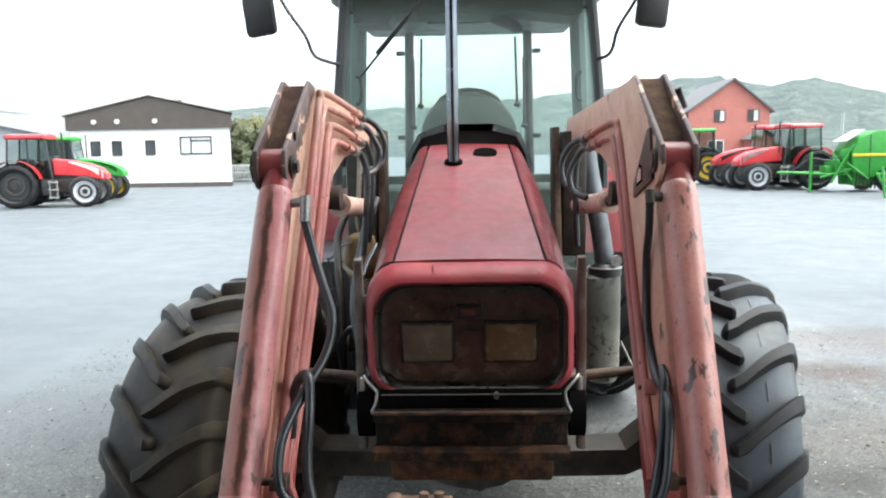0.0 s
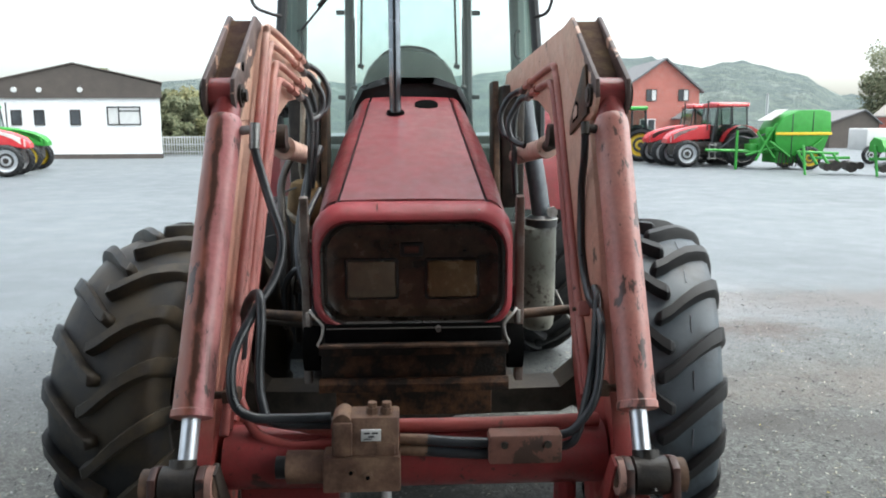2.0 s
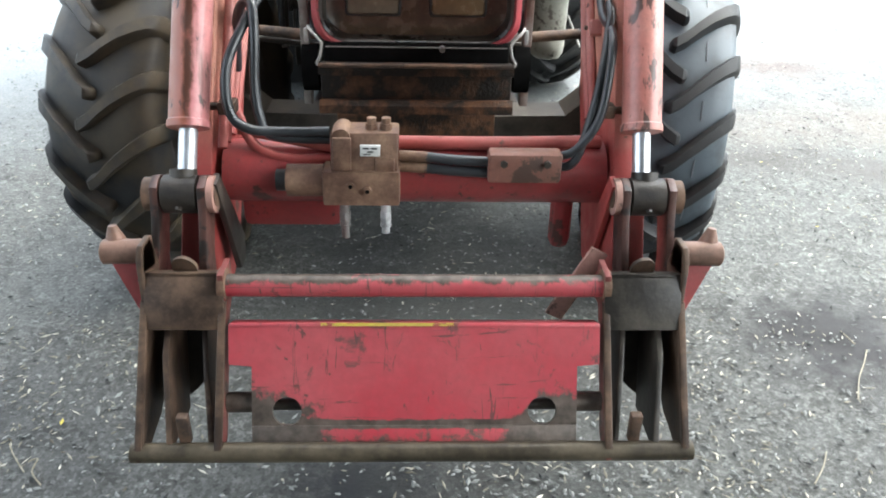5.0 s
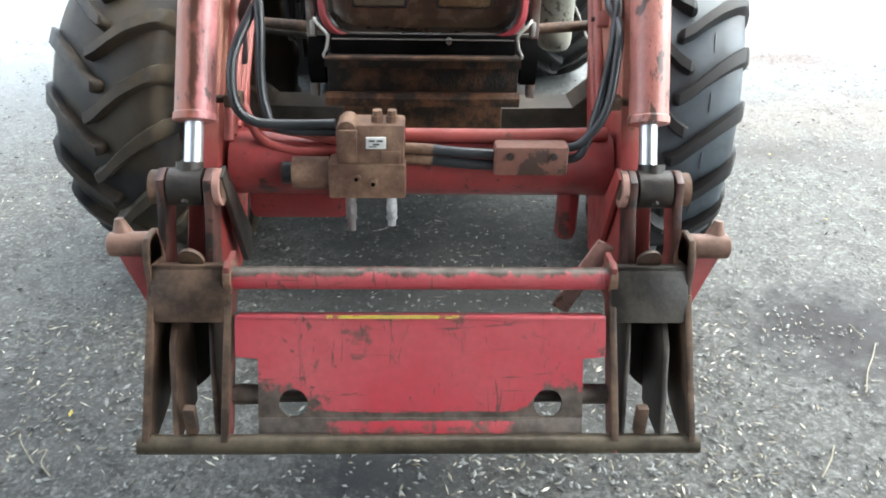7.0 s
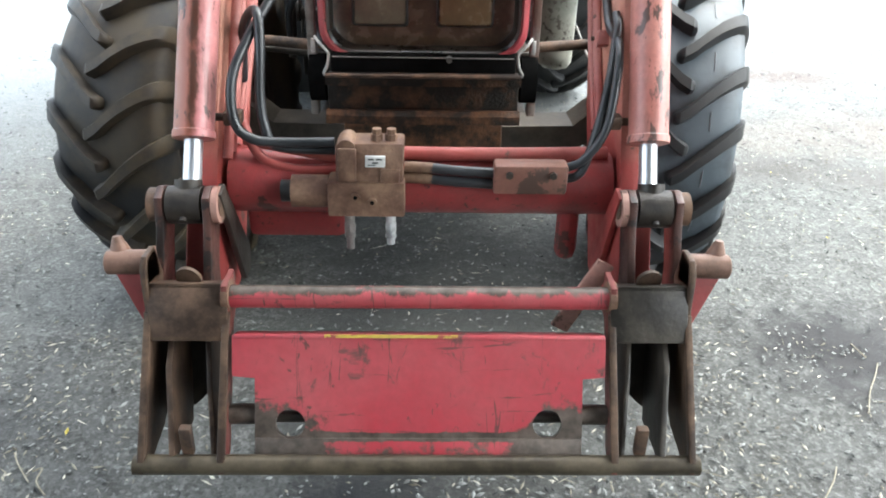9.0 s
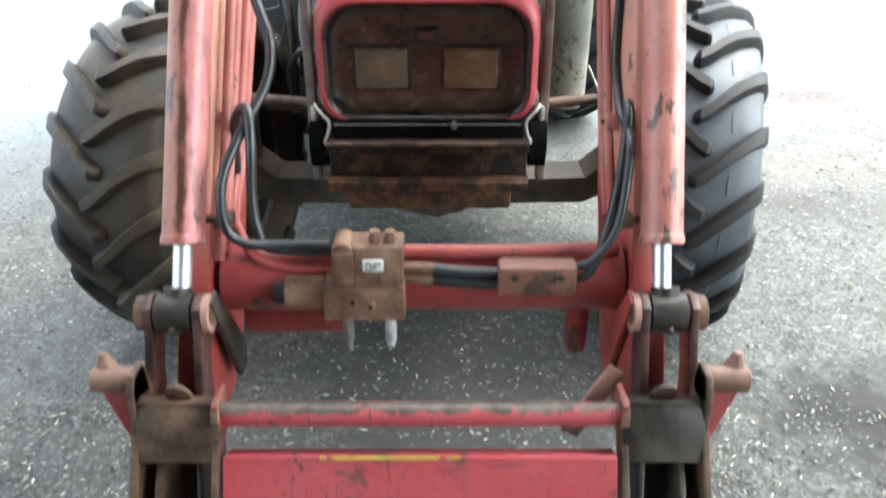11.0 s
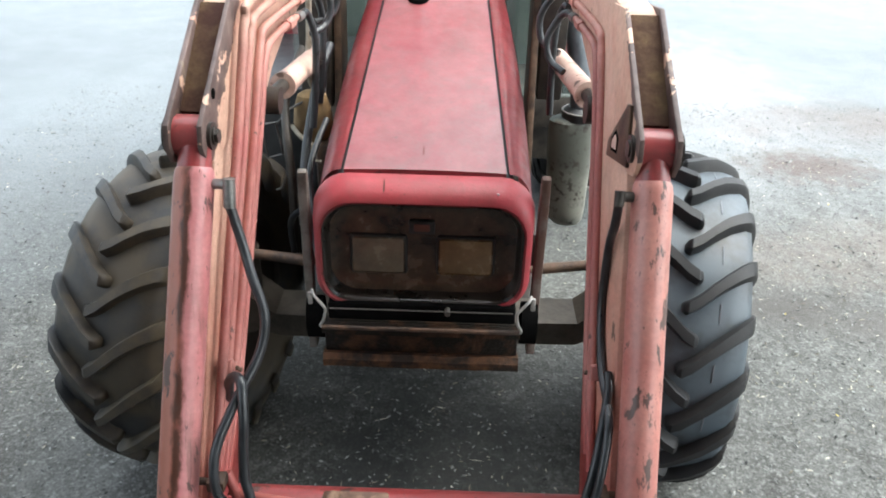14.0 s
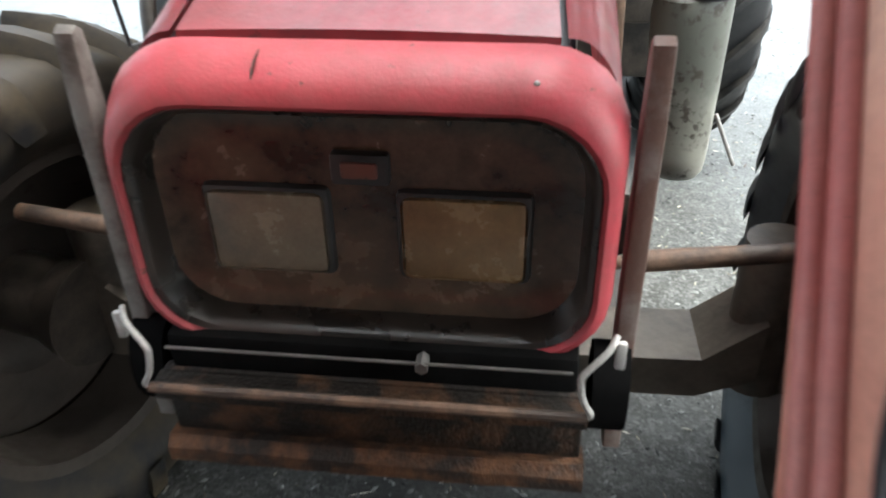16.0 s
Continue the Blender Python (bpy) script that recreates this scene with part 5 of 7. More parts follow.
# looped rubber hoses at the upper pipes
for s in (-1, 1):
    ends = [(1.79, 1.89), (1.71, 1.855), (1.77, 1.79), (1.61, 1.755)] if s < 0 else [(1.85, 1.79), (1.69, 1.755), (1.80, 1.76)]
    for k, (y, z) in enumerate(ends):
        bm = B()
        x, w = s * 0.449, 0.05 + 0.012 * k
        if k < 2:
            o = 0.014 * k
            line = [(x, y, z), (x - s * 0.012, y + 0.05, z), (x - s * (0.05 - o), y + 0.08, z - 0.03), (x - s * (0.082 - o), y + 0.08, z - 0.10), (x - s * (0.068 - o), y + 0.06, z - 0.18 + o), (x - s * 0.01, y, z - 0.205 + o)]
        else:
            line = [(x, y, z), (x - s * 0.012, y + 0.035, z - 0.006), (x - s * 0.032, y + 0.045, z - 0.09), (x - s * 0.03, y + 0.03, z - 0.25), (x - s * 0.02, y + 0.02, z - 0.40)]
        hose(bm, line, 0.0125, 10)
        part("loop_hose", bm, RUBBER, loader, "black looped hydraulic hose")
for k in range(4):
    bm = B()
    o = 0.035 * k
    hose(bm, [(-0.56, 2.36, 1.78 + 0.3 * o), (-0.64, 2.28, 1.86 - o), (-0.74 + o, 2.2, 1.90), (-0.81 + o, 2.18, 1.87 - 0.5 * o), (-0.80 + o, 2.2, 1.79), (-0.72 + o, 2.26, 1.74), (-0.62, 2.36, 1.70)], 0.013, 10)
    part("coiled_hose", bm, RUBBER, loader, "black coiled hydraulic hose behind the arm")

# cross beam with valve block
bm = B()
rod(bm, (-0.455, 0.335, 0.85), (0.455, 0.335, 0.85), 0.076, seg=36)
part("cross_beam", bm, BEAM, loader, "dark red loader cross beam")
bm = B()
box(bm, (0.336, 0.285, 0.655), (0.390, 0.340, 0.80), 0.024)
part("stand_stub", bm, BEAM, loader)
bm = B()
box(bm, (-0.43, 0.31, 0.705), (-0.185, 0.36, 0.80), 0.02)
part("beam_gusset", bm, BEAM, loader)
bm = B()
hose(bm, [(-0.05, 0.30, 0.936), (0.20, 0.30, 0.936), (0.44, 0.32, 0.934)], 0.017)
hose(bm, [(-0.20, 0.28, 0.905), (-0.30, 0.285, 0.90), (-0.38, 0.30, 0.925), (-0.425, 0.33, 1.0)], 0.012)
part("beam_pipe", bm, PIPE, loader, "pink pipe along the beam")
bm = B()
rod(bm, (-0.42, 0.315, 0.955), (-0.19, 0.29, 0.93), 0.008, 0.017, seg=14)
part("beam_brace", bm, ARM, loader, "pale pink tapered brace on the beam")
bm = B()
side_plate(bm, [(0.20, 0.818), (0.30, 0.818), (0.30, 0.90), (0.20, 0.90)], -0.215, -0.038, 0.005)
side_plate(bm, [(0.212, 0.89), (0.30, 0.89), (0.30, 0.985), (0.225, 0.985), (0.212, 0.96)], -0.195, -0.042, 0.006)
rod(bm, (-0.172, 0.216, 0.976), (-0.172, 0.29, 0.976), 0.021, seg=20)
valve = part("valve_block", bm, CAST, loader, "dirty brown hydraulic valve block")
for lo, hi in (((-0.190, 0.206, 0.90), (-0.148, 0.216, 0.980)), ((-0.094, 0.207, 0.898), (-0.050, 0.216, 0.932))):
    bm = B()
    box(bm, lo, hi, 0.004)
    part("pad", bm, CAST, valve)
bm = B()
rod(bm, (-0.215, 0.245, 0.862), (-0.30, 0.245, 0.862), 0.038, seg=28)
part("solenoid", bm, CAST, valve)
bm = B()
rod(bm, (-0.30, 0.245, 0.862), (-0.325, 0.245, 0.862), 0.026, seg=24)
part("cap", bm, BLACK, valve)
for x in (-0.105, -0.072):
    bm = B()
    rod(bm, (x, 0.255, 0.98), (x, 0.255, 1.0), 0.014, seg=8)
    rod(bm, (x, 0.255, 0.999), (x, 0.255, 1.012), 0.011, seg=8)
    part("plug", bm, CAST, valve)
bm = B()
box(bm, (-0.128, 0.208, 0.936), (-0.083, 0.2125, 0.963), 0.001)
label = part("label_plate", bm, LABELWHITE, valve, "small white label plate with unreadable print")
for x0, x1, z0, z1 in ((-0.122, -0.108, 0.953, 0.957), (-0.104, -0.090, 0.953, 0.957), (-0.112, -0.098, 0.945, 0.949), (-0.122, -0.104, 0.940, 0.9425)):
    bm = B()
    box(bm, (x0, 0.2072, z0), (x1, 0.2082, z1))
    part("print_bar", bm, BLACK, label)
for x, z in ((-0.150, 0.868), (-0.112, 0.856)):
    bm = B()
    rod(bm, (x, 0.192, z), (x, 0.203, z), 0.0105, seg=14)
    boss = part("plug_boss", bm, CAST, valve)
    # Socket depth drawn as a black disc.
    bm = B()
    rod(bm, (x, 0.1905, z), (x, 0.1925, z), 0.005, seg=10)
    part("socket", bm, MATTBLACK, boss)
for x in (-0.168, -0.072):
    bm = B()
    short = x > -0.1
    rod(bm, (x, 0.235, 0.82), (x, 0.23, 0.785), 0.012, seg=16)
    rod(bm, (x, 0.231, 0.787), (x, 0.229, 0.768), 0.0145, seg=6)
    rod(bm, (x, 0.229, 0.768), (x, 0.228, 0.757), 0.012, seg=16)
    rod(bm, (x, 0.228, 0.757), (x, 0.2275, 0.752), 0.0135, seg=16)
    rod(bm, (x, 0.228, 0.752), (x, 0.226, 0.735 if short else 0.722), 0.0095, seg=16)
    part("coupling", bm, ZINC if short else GREYSTEEL, valve, "bright steel hose coupling" if short else "dull dusty hose coupling")
bm = B()
box(bm, (0.165, 0.215, 0.868), (0.335, 0.27, 0.940), 0.008)
clamp = part("hose_clamp", bm, CLAMPPINK, loader, "rusty pink hose clamp box")
for x in (0.20, 0.30):
    bm = B()
    rod(bm, (x, 0.208, 0.918), (x, 0.216, 0.918), 0.009, seg=6)
    part("bolt", bm, DARKSTEEL, clamp)
for k, z in enumerate((0.915, 0.888)):
    bm = B()
    rod(bm, (-0.04, 0.255, z + 0.006), (0.025, 0.252, z + 0.004), 0.013, seg=10)
    part("union", bm, CAST, valve)
    bm = B()
    hose(bm, [(0.02, 0.252, z + 0.004), (0.09, 0.245, z), (0.17, 0.245, z - 0.004)], 0.0125)
    rise = [(0.33, 0.245, z + 0.01), (0.368, 0.24, z + 0.03), (0.412 - 0.016 * k, 0.25 + 0.012 * k, 1.01), (0.430 - 0.012 * k, 0.285 + 0.02 * k, 1.10), (0.443 - 0.004 * k, 0.36 + 0.025 * k, 1.18)]
    hose(bm, rise + ([along(0.447, 0.46, 0.145), along(0.447, 0.60, 0.195), along(0.443, 0.75, 0.14), along(0.432, 0.81, 0.04), (0.425, 0.552, 1.628)] if k == 0 else [(0.447, 0.42, 1.215), (0.447, 0.452, 1.235)]), 0.0105)
    part("hydraulic_hose", bm, RUBBER, loader, "black rubber hydraulic hose")
for line in ([(-0.43, 0.555, 1.60), (-0.405, 0.535, 1.52), (-0.372, 0.49, 1.44), (-0.343, 0.46, 1.36), (-0.352, 0.42, 1.28), (-0.395, 0.34, 1.20), (-0.425, 0.27, 1.12), (-0.42, 0.24, 1.03), (-0.38, 0.24, 0.988), (-0.30, 0.25, 0.978), (-0.20, 0.25, 0.98)],
             [(-0.447, 0.47, 1.06), (-0.425, 0.42, 1.20), (-0.385, 0.37, 1.245), (-0.37, 0.32, 1.18), (-0.37, 0.29, 1.08), (-0.36, 0.27, 1.01), (-0.33, 0.26, 0.965), (-0.20, 0.26, 0.958)]):
    bm = B()
    hose(bm, line, 0.0115)
    part("hydraulic_hose", bm, RUBBER, loader, "black rubber hydraulic hose")
for s in (-1, 1):
    bm = B()
    c = along(s * 0.43, 0.20, 0.02)
    rod(bm, c, c + Vector((s * 0.06, 0, 0)), 0.009)
    box(bm, (c.x - 0.02, c.y - 0.02, c.z - 0.015), (c.x + 0.02, c.y + 0.02, c.z + 0.015), 0.004)
    part("hose_bracket", bm, RUST, loader)

# the whole loader leans a little to one side at its knees
for ob in loader.children_recursive:
    for v in ob.data.vertices:
        v.co.x += 0.022 * min(1, max(0, (v.co.z - 0.90) / 0.75))

# ---------------------------------------------------------------- quick hitch carriage
hitch = thing("quick_hitch", "scratched red loader quick hitch frame hanging on the loader", "loader hitch")
for s in (-1, 1):
    deep = [(0.07, 0.76), (0.10, 0.68), (0.085, 0.57), (0.02, 0.475), (-0.06, 0.425), (-0.19, 0.405), (-0.212, 0.42), (-0.20, 0.45), (-0.03, 0.70)]
    bm = B()
    side_plate(bm, [(-0.022, 0.792), (0.0, 0.815), (0.05, 0.815)] + deep, s * 0.567, s * 0.579, 0.002)
    plate = part("outer_plate", bm, BROWN, hitch, "dark brown greasy side plate")
    bm = B()
    side_plate(bm, [(-0.034, 0.70), (-0.018, 0.70), (-0.185, 0.445), (-0.206, 0.445)], s * 0.5655, s * 0.5805, 0.002)
    part("worn_edge", bm, BROWN, plate, "brown worn front edge")
    bm = B()
    side_plate(bm, [(-0.025, 0.76), (0.05, 0.76), (0.055, 0.69), (0.0, 0.66), (-0.14, 0.43), (-0.19, 0.405), (-0.212, 0.42), (-0.20, 0.45), (-0.03, 0.70)], s * 0.403, s * 0.416, 0.002)
    plate = part("inner_plate", bm, EDGERED, hitch, "red side plate worn brown along its edge")
    bm = B()
    side_plate(bm, [(-0.034, 0.70), (-0.020, 0.70), (-0.187, 0.445), (-0.206, 0.445)], s * 0.4015, s * 0.4175, 0.002)
    part("worn_edge", bm, BROWN, plate, "brown worn front edge")
    bm = B()
    side_plate(bm, [(-0.035, 0.635), (0.06, 0.662), (0.05, 0.58), (0.0, 0.50), (-0.05, 0.43), (-0.197, 0.432), (-0.085, 0.60)], s * 0.527, s * 0.540, 0.002)
    for v in bm.verts:
        v.co.x -= s * 0.022 * (0.66 - v.co.z) / 0.23
    part("rib", bm, BROWN if s < 0 else CHARCOAL, hitch, "brown worn inner rib" if s < 0 else "greasy charcoal inner rib")
    bm = B()
    side_plate(bm, [(-0.01, 0.645), (0.08, 0.662), (0.08, 0.58), (0.03, 0.49), (-0.045, 0.44), (-0.175, 0.432), (-0.09, 0.55)], s * 0.455, s * 0.467, 0.002)
    for v in bm.verts:
        v.co.x -= s * 0.03 * (0.66 - v.co.z) / 0.23
    part("rib", bm, BROWN if s < 0 else CHARCOAL, hitch, "brown worn inner rib" if s < 0 else "greasy charcoal inner rib")
    bm = B()
    m = Matrix.Translation((s * 0.488, -0.032, 0.70)) @ Matrix.Rotation(radians(-24), 4, "X")
    box(bm, (-0.083, -0.006, -0.06), (0.083, 0.006, 0.062), 0.003, m)
    box(bm, (-0.083, -0.006, 0.05), (0.083, 0.06, 0.062), 0.003, m)
    part("cross_plate", bm, BROWN if s < 0 else CHARCOAL, hitch, "brown worn cross plate" if s < 0 else "greasy charcoal cross plate")
    bm = B()
    rod(bm, (s * 0.572, 0.03, 0.788), (s * 0.660, 0.03, 0.786), 0.0265, seg=24)
    rod(bm, (s * 0.660, 0.03, 0.786), (s * 0.664, 0.03, 0.786), 0.0265, 0.022, seg=24)
    rod(bm, (s * 0.638, 0.045, 0.80), (s * 0.642, 0.05, 0.838), 0.024, 0.009, seg=12)
    side_plate(bm, [(0.0, 0.81), (0.06, 0.81), (0.06, 0.74), (-0.02, 0.76)], s * 0.567, s * 0.582, 0.002)
    part("hook", bm, HOOKTAN, hitch, "worn pinkish-brown locating hook")
    bm = B()
    tri = [(0.582, 0.785), (0.655, 0.785), (0.582, 0.655)]
    for yy in (0.03,):
        a = [bm.verts.new((s * x, yy - 0.006 + 0.35 * (z - 0.785), z)) for x, z in tri]
        b = [bm.verts.new((s * x, yy + 0.006 + 0.35 * (z - 0.785), z)) for x, z in tri]
        bm.faces.new(a), bm.faces.new(b)
        for i in range(3):
            bm.faces.new((a[i], a[(i + 1) % 3], b[(i + 1) % 3], b[i]))
    part("gusset", bm, BEAM, hitch, "red triangular gusset")
    bm = B()
    box(bm, (s * 0.475 - 0.02, -0.18, 0.44), (s * 0.475 + 0.005, -0.16, 0.51), 0.004)
    part("stop_lug", bm, RUST, hitch)
    bm = B()
    rod(bm, (s * 0.335, -0.11, 0.495), (s * 0.41, -0.11, 0.495), 0.022)
    part("lock_tube", bm, HITCH, hitch)
    bm = B()
    rod(bm, (s * 0.495, 0.02, 0.752), (s * 0.494, 0.028, 0.754), 0.028, seg=20)
    part("lift_ear", bm, BROWN, hitch, "rounded worn lug")
    bm = B()
    loft(bm, [[(s * x0, y, z), (s * x1, y, z), (s * x1, y + 0.012, z), (s * x0, y + 0.012, z)] for x0, x1, y, z in ((0.42, 0.566, 0.055, 0.71), (0.43, 0.566, 0.05, 0.58), (0.462, 0.566, 0.02, 0.48), (0.50, 0.566, 0.0, 0.445), (0.533, 0.566, -0.01, 0.42))], ends=True)
    part("back_web", bm, DARKSTEEL, hitch, "black greasy web between the side plates")
bm = B()
rod(bm, (-0.425, 0.0, 0.722), (0.425, 0.0, 0.722), 0.0245, seg=28)
tube = part("hitch_tube", bm, TUBEWORN, hitch, "red tube worn to bare steel on top")
for s in (-1, 1):
    bm = B()
    rod(bm, (s * 0.402, 0.0, 0.726), (s * 0.418, 0.0, 0.726), 0.034, seg=20)
    part("tube_collar", bm, CAST, hitch)
bm = B()
rod(bm, (-0.592, -0.19, 0.426), (0.592, -0.19, 0.426), 0.021, seg=24)
part("bottom_bar", bm, OLIVE, hitch, "dark olive-brown bare steel bottom bar")
TILTED = Matrix.Translation((0, -0.062, 0.66)) @ Matrix.Rotation(radians(90 - 25.5), 4, "X")
bm = holed_plate("plate", [(-0.393, 0.0), (0.393, 0.0), (0.393, -0.082), (0.345, -0.086), (0.345, -0.265), (-0.345, -0.265), (-0.345, -0.086), (-0.393, -0.082)],
                 [(-0.271, -0.182, 0.031), (0.271, -0.182, 0.031)], 0.010, TILTED)
plate = part("hitch_plate", bm, HITCH, hitch, "scratched red plate with two round holes")
for s in (-1, 1):
    bm = B()
    rod(bm, (s * 0.20, -0.105, 0.485), (s * 0.41, -0.105, 0.485), 0.013)
    part("lock_rod", bm, DARKSTEEL, hitch, "dark locking rod behind the plate")
bm = B()
box(bm, (-0.345, -0.275, -0.012), (0.345, -0.212, 0.0085), 0.003, TILTED)
part("lower_band", bm, BAND, hitch, "worn lower band of the plate")
bm = B()
box(bm, (-0.393, -0.004, -0.05), (0.393, 0.006, 0.006), 0.003, TILTED)
part("top_flange", bm, HITCH, hitch)
bm = B()
box(bm, (-0.20, -0.0, 0.0062), (0.0, 0.007, 0.0075), 0, TILTED)
box(bm, (0.0, -0.0, 0.0062), (0.08, 0.007, 0.0075), 0, TILTED)
part("sticker", bm, YELLOWTAPE, hitch, "torn yellow warning sticker")

# ---------------------------------------------------------------- background: buildings
WHITEWALL = plain("white_render", (0.88, 0.88, 0.87), (0.83, 0.83, 0.82), 0.8, 0, 1.5, 0.2)
CLADDING = plain("brown_cladding", (0.085, 0.07, 0.06), (0.12, 0.10, 0.085), 0.7, 0, 2.0, 0.1)
SLATE = plain("grey_slate_roof", (0.15, 0.15, 0.155), (0.22, 0.22, 0.225), 0.9, 0, 3.0, 0.2)
PALEROOF = plain("pale_beige_roof", (0.36, 0.33, 0.30), (0.45, 0.42, 0.38), 0.9, 0, 3.0, 0.2)
GREYSHEET = plain("grey_sheet_wall", (0.34, 0.36, 0.37), (0.42, 0.44, 0.45), 0.6, 0, 1.5, 0.1)
FRAMEDARK = plain("dark_window_frame", (0.03, 0.028, 0.026), (0.05, 0.048, 0.045), 0.5, 0, 10, 0.05)
FRAMEWHITE = plain("white_window_frame", (0.75, 0.75, 0.73), (0.65, 0.65, 0.63), 0.5, 0, 10, 0.05)
PANE = plain("window_pane", (0.05, 0.055, 0.06), (0.10, 0.11, 0.12), 0.08, 0, 0.8, 0.0)
BLIND = plain("pale_window_blind", (0.70, 0.70, 0.68), (0.60, 0.60, 0.58), 0.5, 0, 2, 0.02)


def brick_material():
    m = Nodes("red_brick_wall")
    b = m.n.new("ShaderNodeTexBrick")
    mp = m.n.new("ShaderNodeMapping")
    mp.inputs["Rotation"].default_value = (radians(90), 0, 0)
    m.l.new(m.at, mp.inputs["Vector"])
    m.l.new(mp.outputs[0], b.inputs["Vector"])
    b.inputs["Scale"].default_value = 1.0
    b.inputs["Brick Width"].default_value, b.inputs["Row Height"].default_value, b.inputs["Mortar Size"].default_value = 0.225, 0.075, 0.006
    b.inputs["Color1"].default_value, b.inputs["Color2"].default_value, b.inputs["Mortar"].default_value = (0.52, 0.16, 0.125, 1), (0.46, 0.13, 0.10, 1), (0.36, 0.29, 0.25, 1)
    c = m.mix(m.math("MULTIPLY", m.ramp(m.noise(1.2, 4), 0.4, 0.7), 0.25), b.outputs["Color"], (0.22, 0.07, 0.06))
    m.put("Base Color", c)
    m.put("Roughness", 0.85)
    return m.mat


BRICK = brick_material()


def gable_block(bm, x0, x1, y0, y1, eave, ridge, xr):
    """Walls of a building with its gable towards the yard."""
    front = [(x0, 0), (x1, 0), (x1, eave), (xr, ridge), (x0, eave)]
    a = [bm.verts.new((x, y0, z)) for x, z in front]
    b = [bm.verts.new((x, y1, z)) for x, z in front]
    bm.faces.new(a), bm.faces.new(b)
    for i in range(5):
        bm.faces.new((a[i], a[(i + 1) % 5], b[(i + 1) % 5], b[i]))
    return bm


def roof_slabs(bm, x0, x1, y0, y1, eave, ridge, xr, t=0.18, over=0.3):
    for xe in (x0, x1):
        sgn = -1 if xe < xr else 1
        k = (ridge - eave) / abs(xe - xr)
        pts = [(xr, ridge + 0.03), (xe + sgn * over, eave - k * over + 0.03)]
        lo = [bm.verts.new((x, y, z)) for y in (y0 - over, y1 + over) for x, z in pts]
        hi = [bm.verts.new((x, y, z + t)) for y in (y0 - over, y1 + over) for x, z in pts]
        for q in ((lo[0], lo[1], lo[3], lo[2]), (hi[0], hi[1], hi[3], hi[2]), (lo[0], lo[1], hi[1], hi[0]), (lo[2], lo[3], hi[3], hi[2]), (lo[0], lo[2], hi[2], hi[0]), (lo[1], lo[3], hi[3], hi[1])):
            bm.faces.new(q)
    return bm


def window(parent, x, z, w, h, y, frame_mat, bars=(), blind=False, name="window", curtain=False):
    """A window set in a wall that faces the yard: frame, pane and bars."""
    bm = B()
    t = 0.07
    box(bm, (x - w / 2, y - 0.05, z), (x + w / 2, y + 0.03, z + t))
    box(bm, (x - w / 2, y - 0.05, z + h - t), (x + w / 2, y + 0.03, z + h))
    box(bm, (x - w / 2, y - 0.05, z + t), (x - w / 2 + t, y + 0.03, z + h - t))
    box(bm, (x + w / 2 - t, y - 0.05, z + t), (x + w / 2, y + 0.03, z + h - t))
    for b in bars:
        if b[0] == "v":
            box(bm, (x - w / 2 + b[1] * w - 0.035, y - 0.05, z + t), (x - w / 2 + b[1] * w + 0.035, y + 0.03, z + h - t))
        else:
            box(bm, (x - w / 2 + b[2] * w, y - 0.05, z + b[1] * h - 0.035), (x + w / 2 - t, y + 0.03, z + b[1] * h + 0.035))
    f = part(name, bm, frame_mat, parent)
    bm = B()
    box(bm, (x - w / 2 + t, y - 0.02, z + t), (x + w / 2 - t, y + 0.01, z + h - t))
    part("pane", bm, BLIND if blind else PANE, f)
    if curtain:
        bm = B()
        box(bm, (x + 0.04, y - 0.03, z + t), (x + w / 2 - t, y - 0.018, z + h - t))
        part("curtain", bm, BLIND, f, "white curtain behind one half")
    return f


office = thing("office_building", "white rendered single-storey office with brown clad gable", "building")
OY = 43.0
bm = B()
box(bm, (-23.0, OY, 0.25), (-13.75, OY + 14, 3.32))
part("wall", bm, WHITEWALL, office, "white rendered wall")
bm = B()
box(bm, (-23.03, OY - 0.03, 0), (-13.72, OY + 14, 0.25))
part("plinth", bm, CLADDING, office)
bm = B()
pts = [(-23.25, 3.32), (-13.6, 3.32), (-13.6, 4.05), (-18.3, 5.15), (-23.25, 4.2)]
a = [bm.verts.new((x, OY - 0.12, z)) for x, z in pts]
b = [bm.verts.new((x, OY + 14, z)) for x, z in pts]
bm.faces.new(a), bm.faces.new(b)
for i in range(5):
    bm.faces.new((a[i], a[(i + 1) % 5], b[(i + 1) % 5], b[i]))
part("gable", bm, CLADDING, office, "brown clad gable and roof edge")
bm = B()
roof_slabs(bm, -23.25, -13.6, OY - 0.1, OY + 14, 4.1, 5.15, -18.3, 0.07, 0.1)
part("roof", bm, CLADDING, office)
for x in (-21.55, -20.2, -18.0):
    bm = B()
    rod(bm, (x, OY - 0.22, 3.78), (x, OY - 0.10, 3.78), 0.14, seg=16)
    part("vent", bm, FRAMEWHITE, office, "round white vent")
for x in (-21.6, -20.35, -18.4):
    window(office, x, 1.85, 0.58, 0.85, OY, FRAMEDARK)
window(office, -15.75, 1.85, 1.85, 1.02, OY, FRAMEDARK, (("v", 0.35), ("h", 0.76, 0.35)), True)

for ob in office.children_recursive:
    for v in ob.data.vertices:
        v.co.x -= 0.33 * max(0, v.co.y - OY)

shed = thing("grey_shed", "low grey sheeted farm shed", "building")
bm = B()
gable_block(bm, -44, -25.5, 46, 66, 3.0, 5.2, -36)
part("wall", bm, GREYSHEET, shed)
bm = B()
roof_slabs(bm, -44, -25.5, 46, 66, 3.0, 5.2, -36, 0.1)
part("roof", bm, SLATE, shed)

